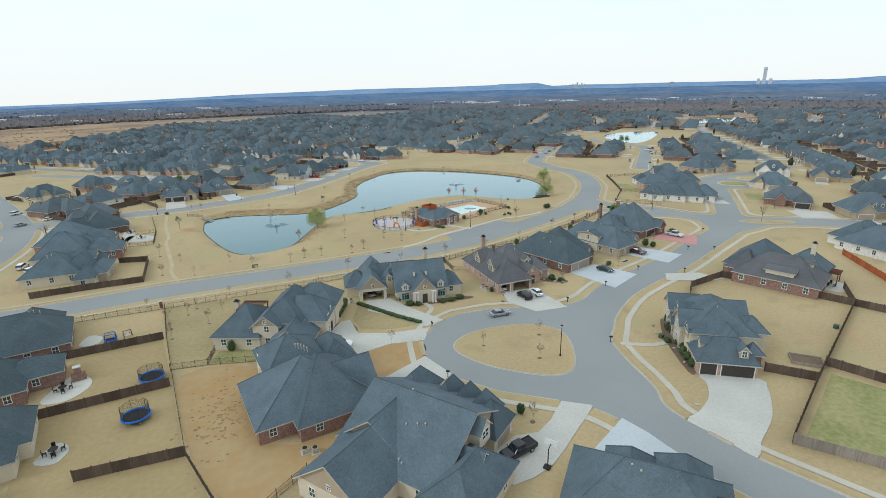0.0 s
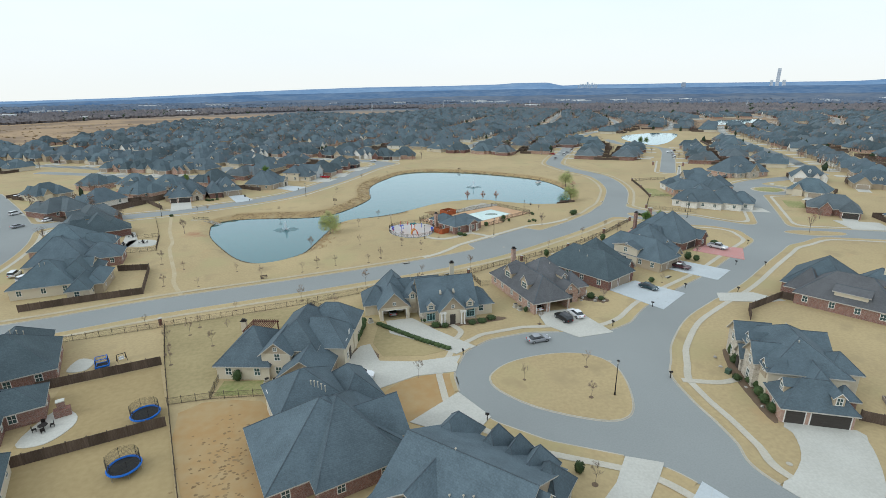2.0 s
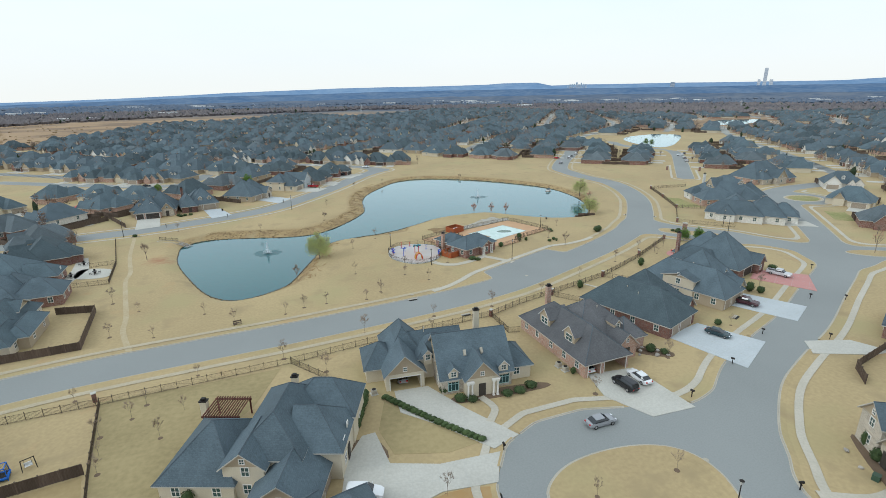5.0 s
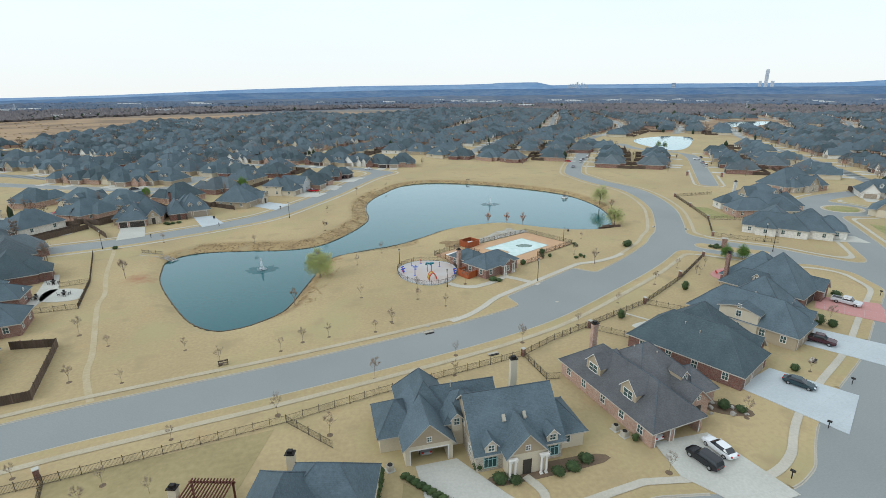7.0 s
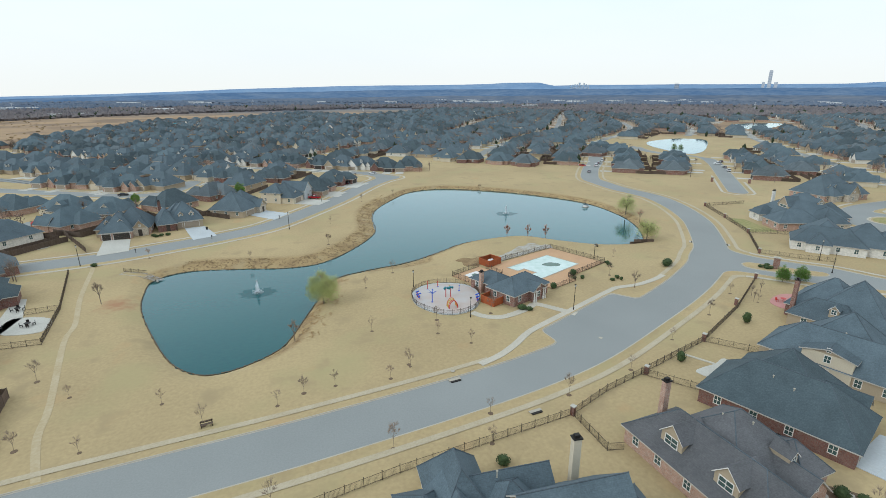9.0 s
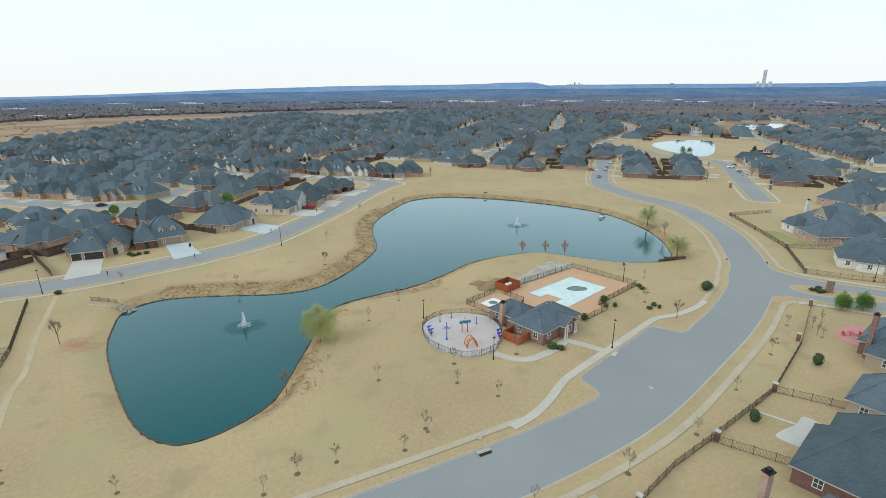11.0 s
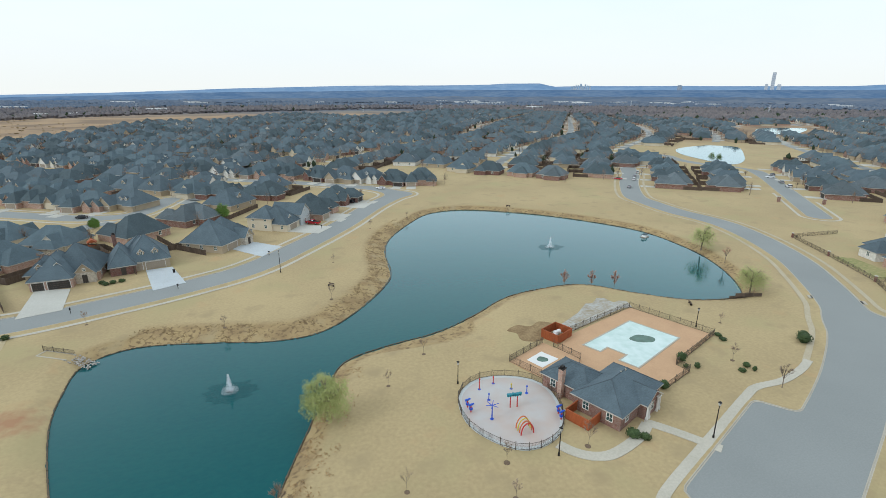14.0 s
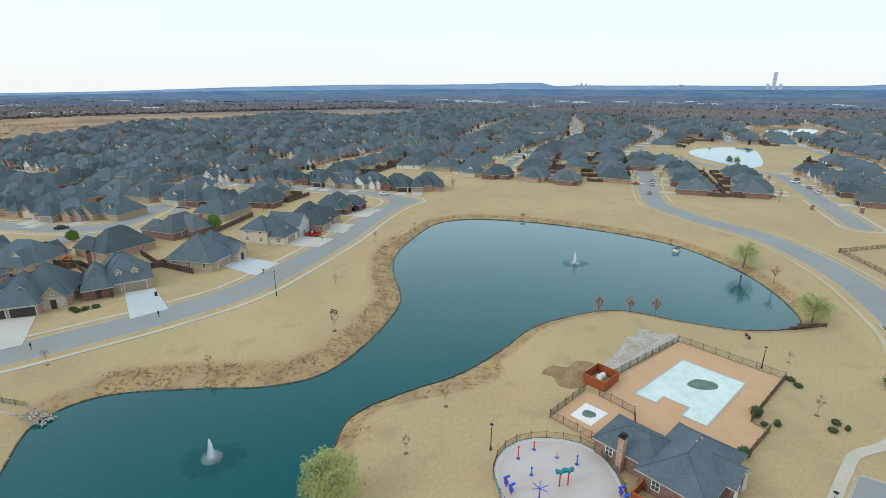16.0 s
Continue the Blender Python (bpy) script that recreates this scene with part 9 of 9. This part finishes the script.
tower("tall pale tower block on the horizon", 0.838, 4250, 22, 22, 172, PALE, 14)
tower("shorter pale tower block beside it", 0.830, 4250, 18, 20, 98, PALE, 8)
tower("shorter pale tower block beside it", 0.847, 4250, 22, 20, 96, PALE, 8)
tower("grey office block on the horizon", 0.70, 3600, 26, 20, 84, GREYB, 6)
for i in range(9):
    tower("city tower on the horizon, coloured with pale blue haze", 0.522 + 0.004 * i, 4150, 8 + (i * 5) % 7, 10, 84 + (i * 37) % 26 * (1.0 if 2 < i < 7 else 0.3), CITY, 3)
rng = random.Random(21)
for i in range(34):
    a, d = (rng.uniform(-0.5, 1.1), rng.uniform(1500, 2700)) if i % 2 else (rng.uniform(0.24, 0.8), rng.uniform(2000, 2650))
    ob = thing("warehouse", "low pale flat-roofed building far away", "warehouse", pose(5 + d * math.sin(a), d * math.cos(a), 0, 0, 0, rng.uniform(-30, 30)), "far low buildings")
    w = rng.uniform(25, 90)
    part("wall", Geo().box(-w / 2, -12, -1, w / 2, 12, 8), PALE, ob)
    part("roof", Geo().box(-w / 2 - 0.5, -12.5, 8, w / 2 + 0.5, 12.5, 9), WHITE_PAINT, ob)
ob = thing("warehouse", "long pale greenhouse roofs beyond the field", "greenhouse", pose(-443, 1362, 0, 0, 0, 27))
part("wall", Geo().box(-50, -14, -1, 50, 14, 4), PALE, ob)
part("roof", Geo().box(-51, -15, 4, 51, 15, 5), WHITE_PAINT, ob)
ob = thing("shed", "low teal-roofed shed at the field edge", "shed", pose(-157, 865, 0, 0, 0, 40))
part("wall", Geo().box(-11, -6, -1, 11, 6, 4), PALE, ob)
part("roof", Geo().add([(-12, -7, 4), (12, -7, 4), (12, 7, 4), (-12, 7, 4), (-12, 0, 6.5), (12, 0, 6.5)], [(0, 1, 5, 4), (2, 3, 4, 5), (0, 4, 3), (1, 2, 5)]), TEAL_PAINT, ob)
for i in range(8):
    a = -0.40 + 0.17 * i + rng.uniform(-0.02, 0.02)
    d = rng.uniform(1300, 1900)
    ob = thing("pylon", "slim grey lattice power pylon", "pylon", pose(5 + d * math.sin(a), d * math.cos(a), 0), "power pylons")
    for sx, sy in ((-3, -3), (3, -3), (3, 3), (-3, 3)):
        part("leg", Geo().tube((sx * 0.5, sy * 0.5, -1), (sx * 0.15, sy * 0.15, 22), 0.2, 0.14, 4), PALE, ob)
    for z, w in ((14, 5), (17.5, 4), (21, 3)):
        part("cross_arm", Geo().box(-w, -0.25, z, w, 0.25, z + 0.4), PALE, ob)
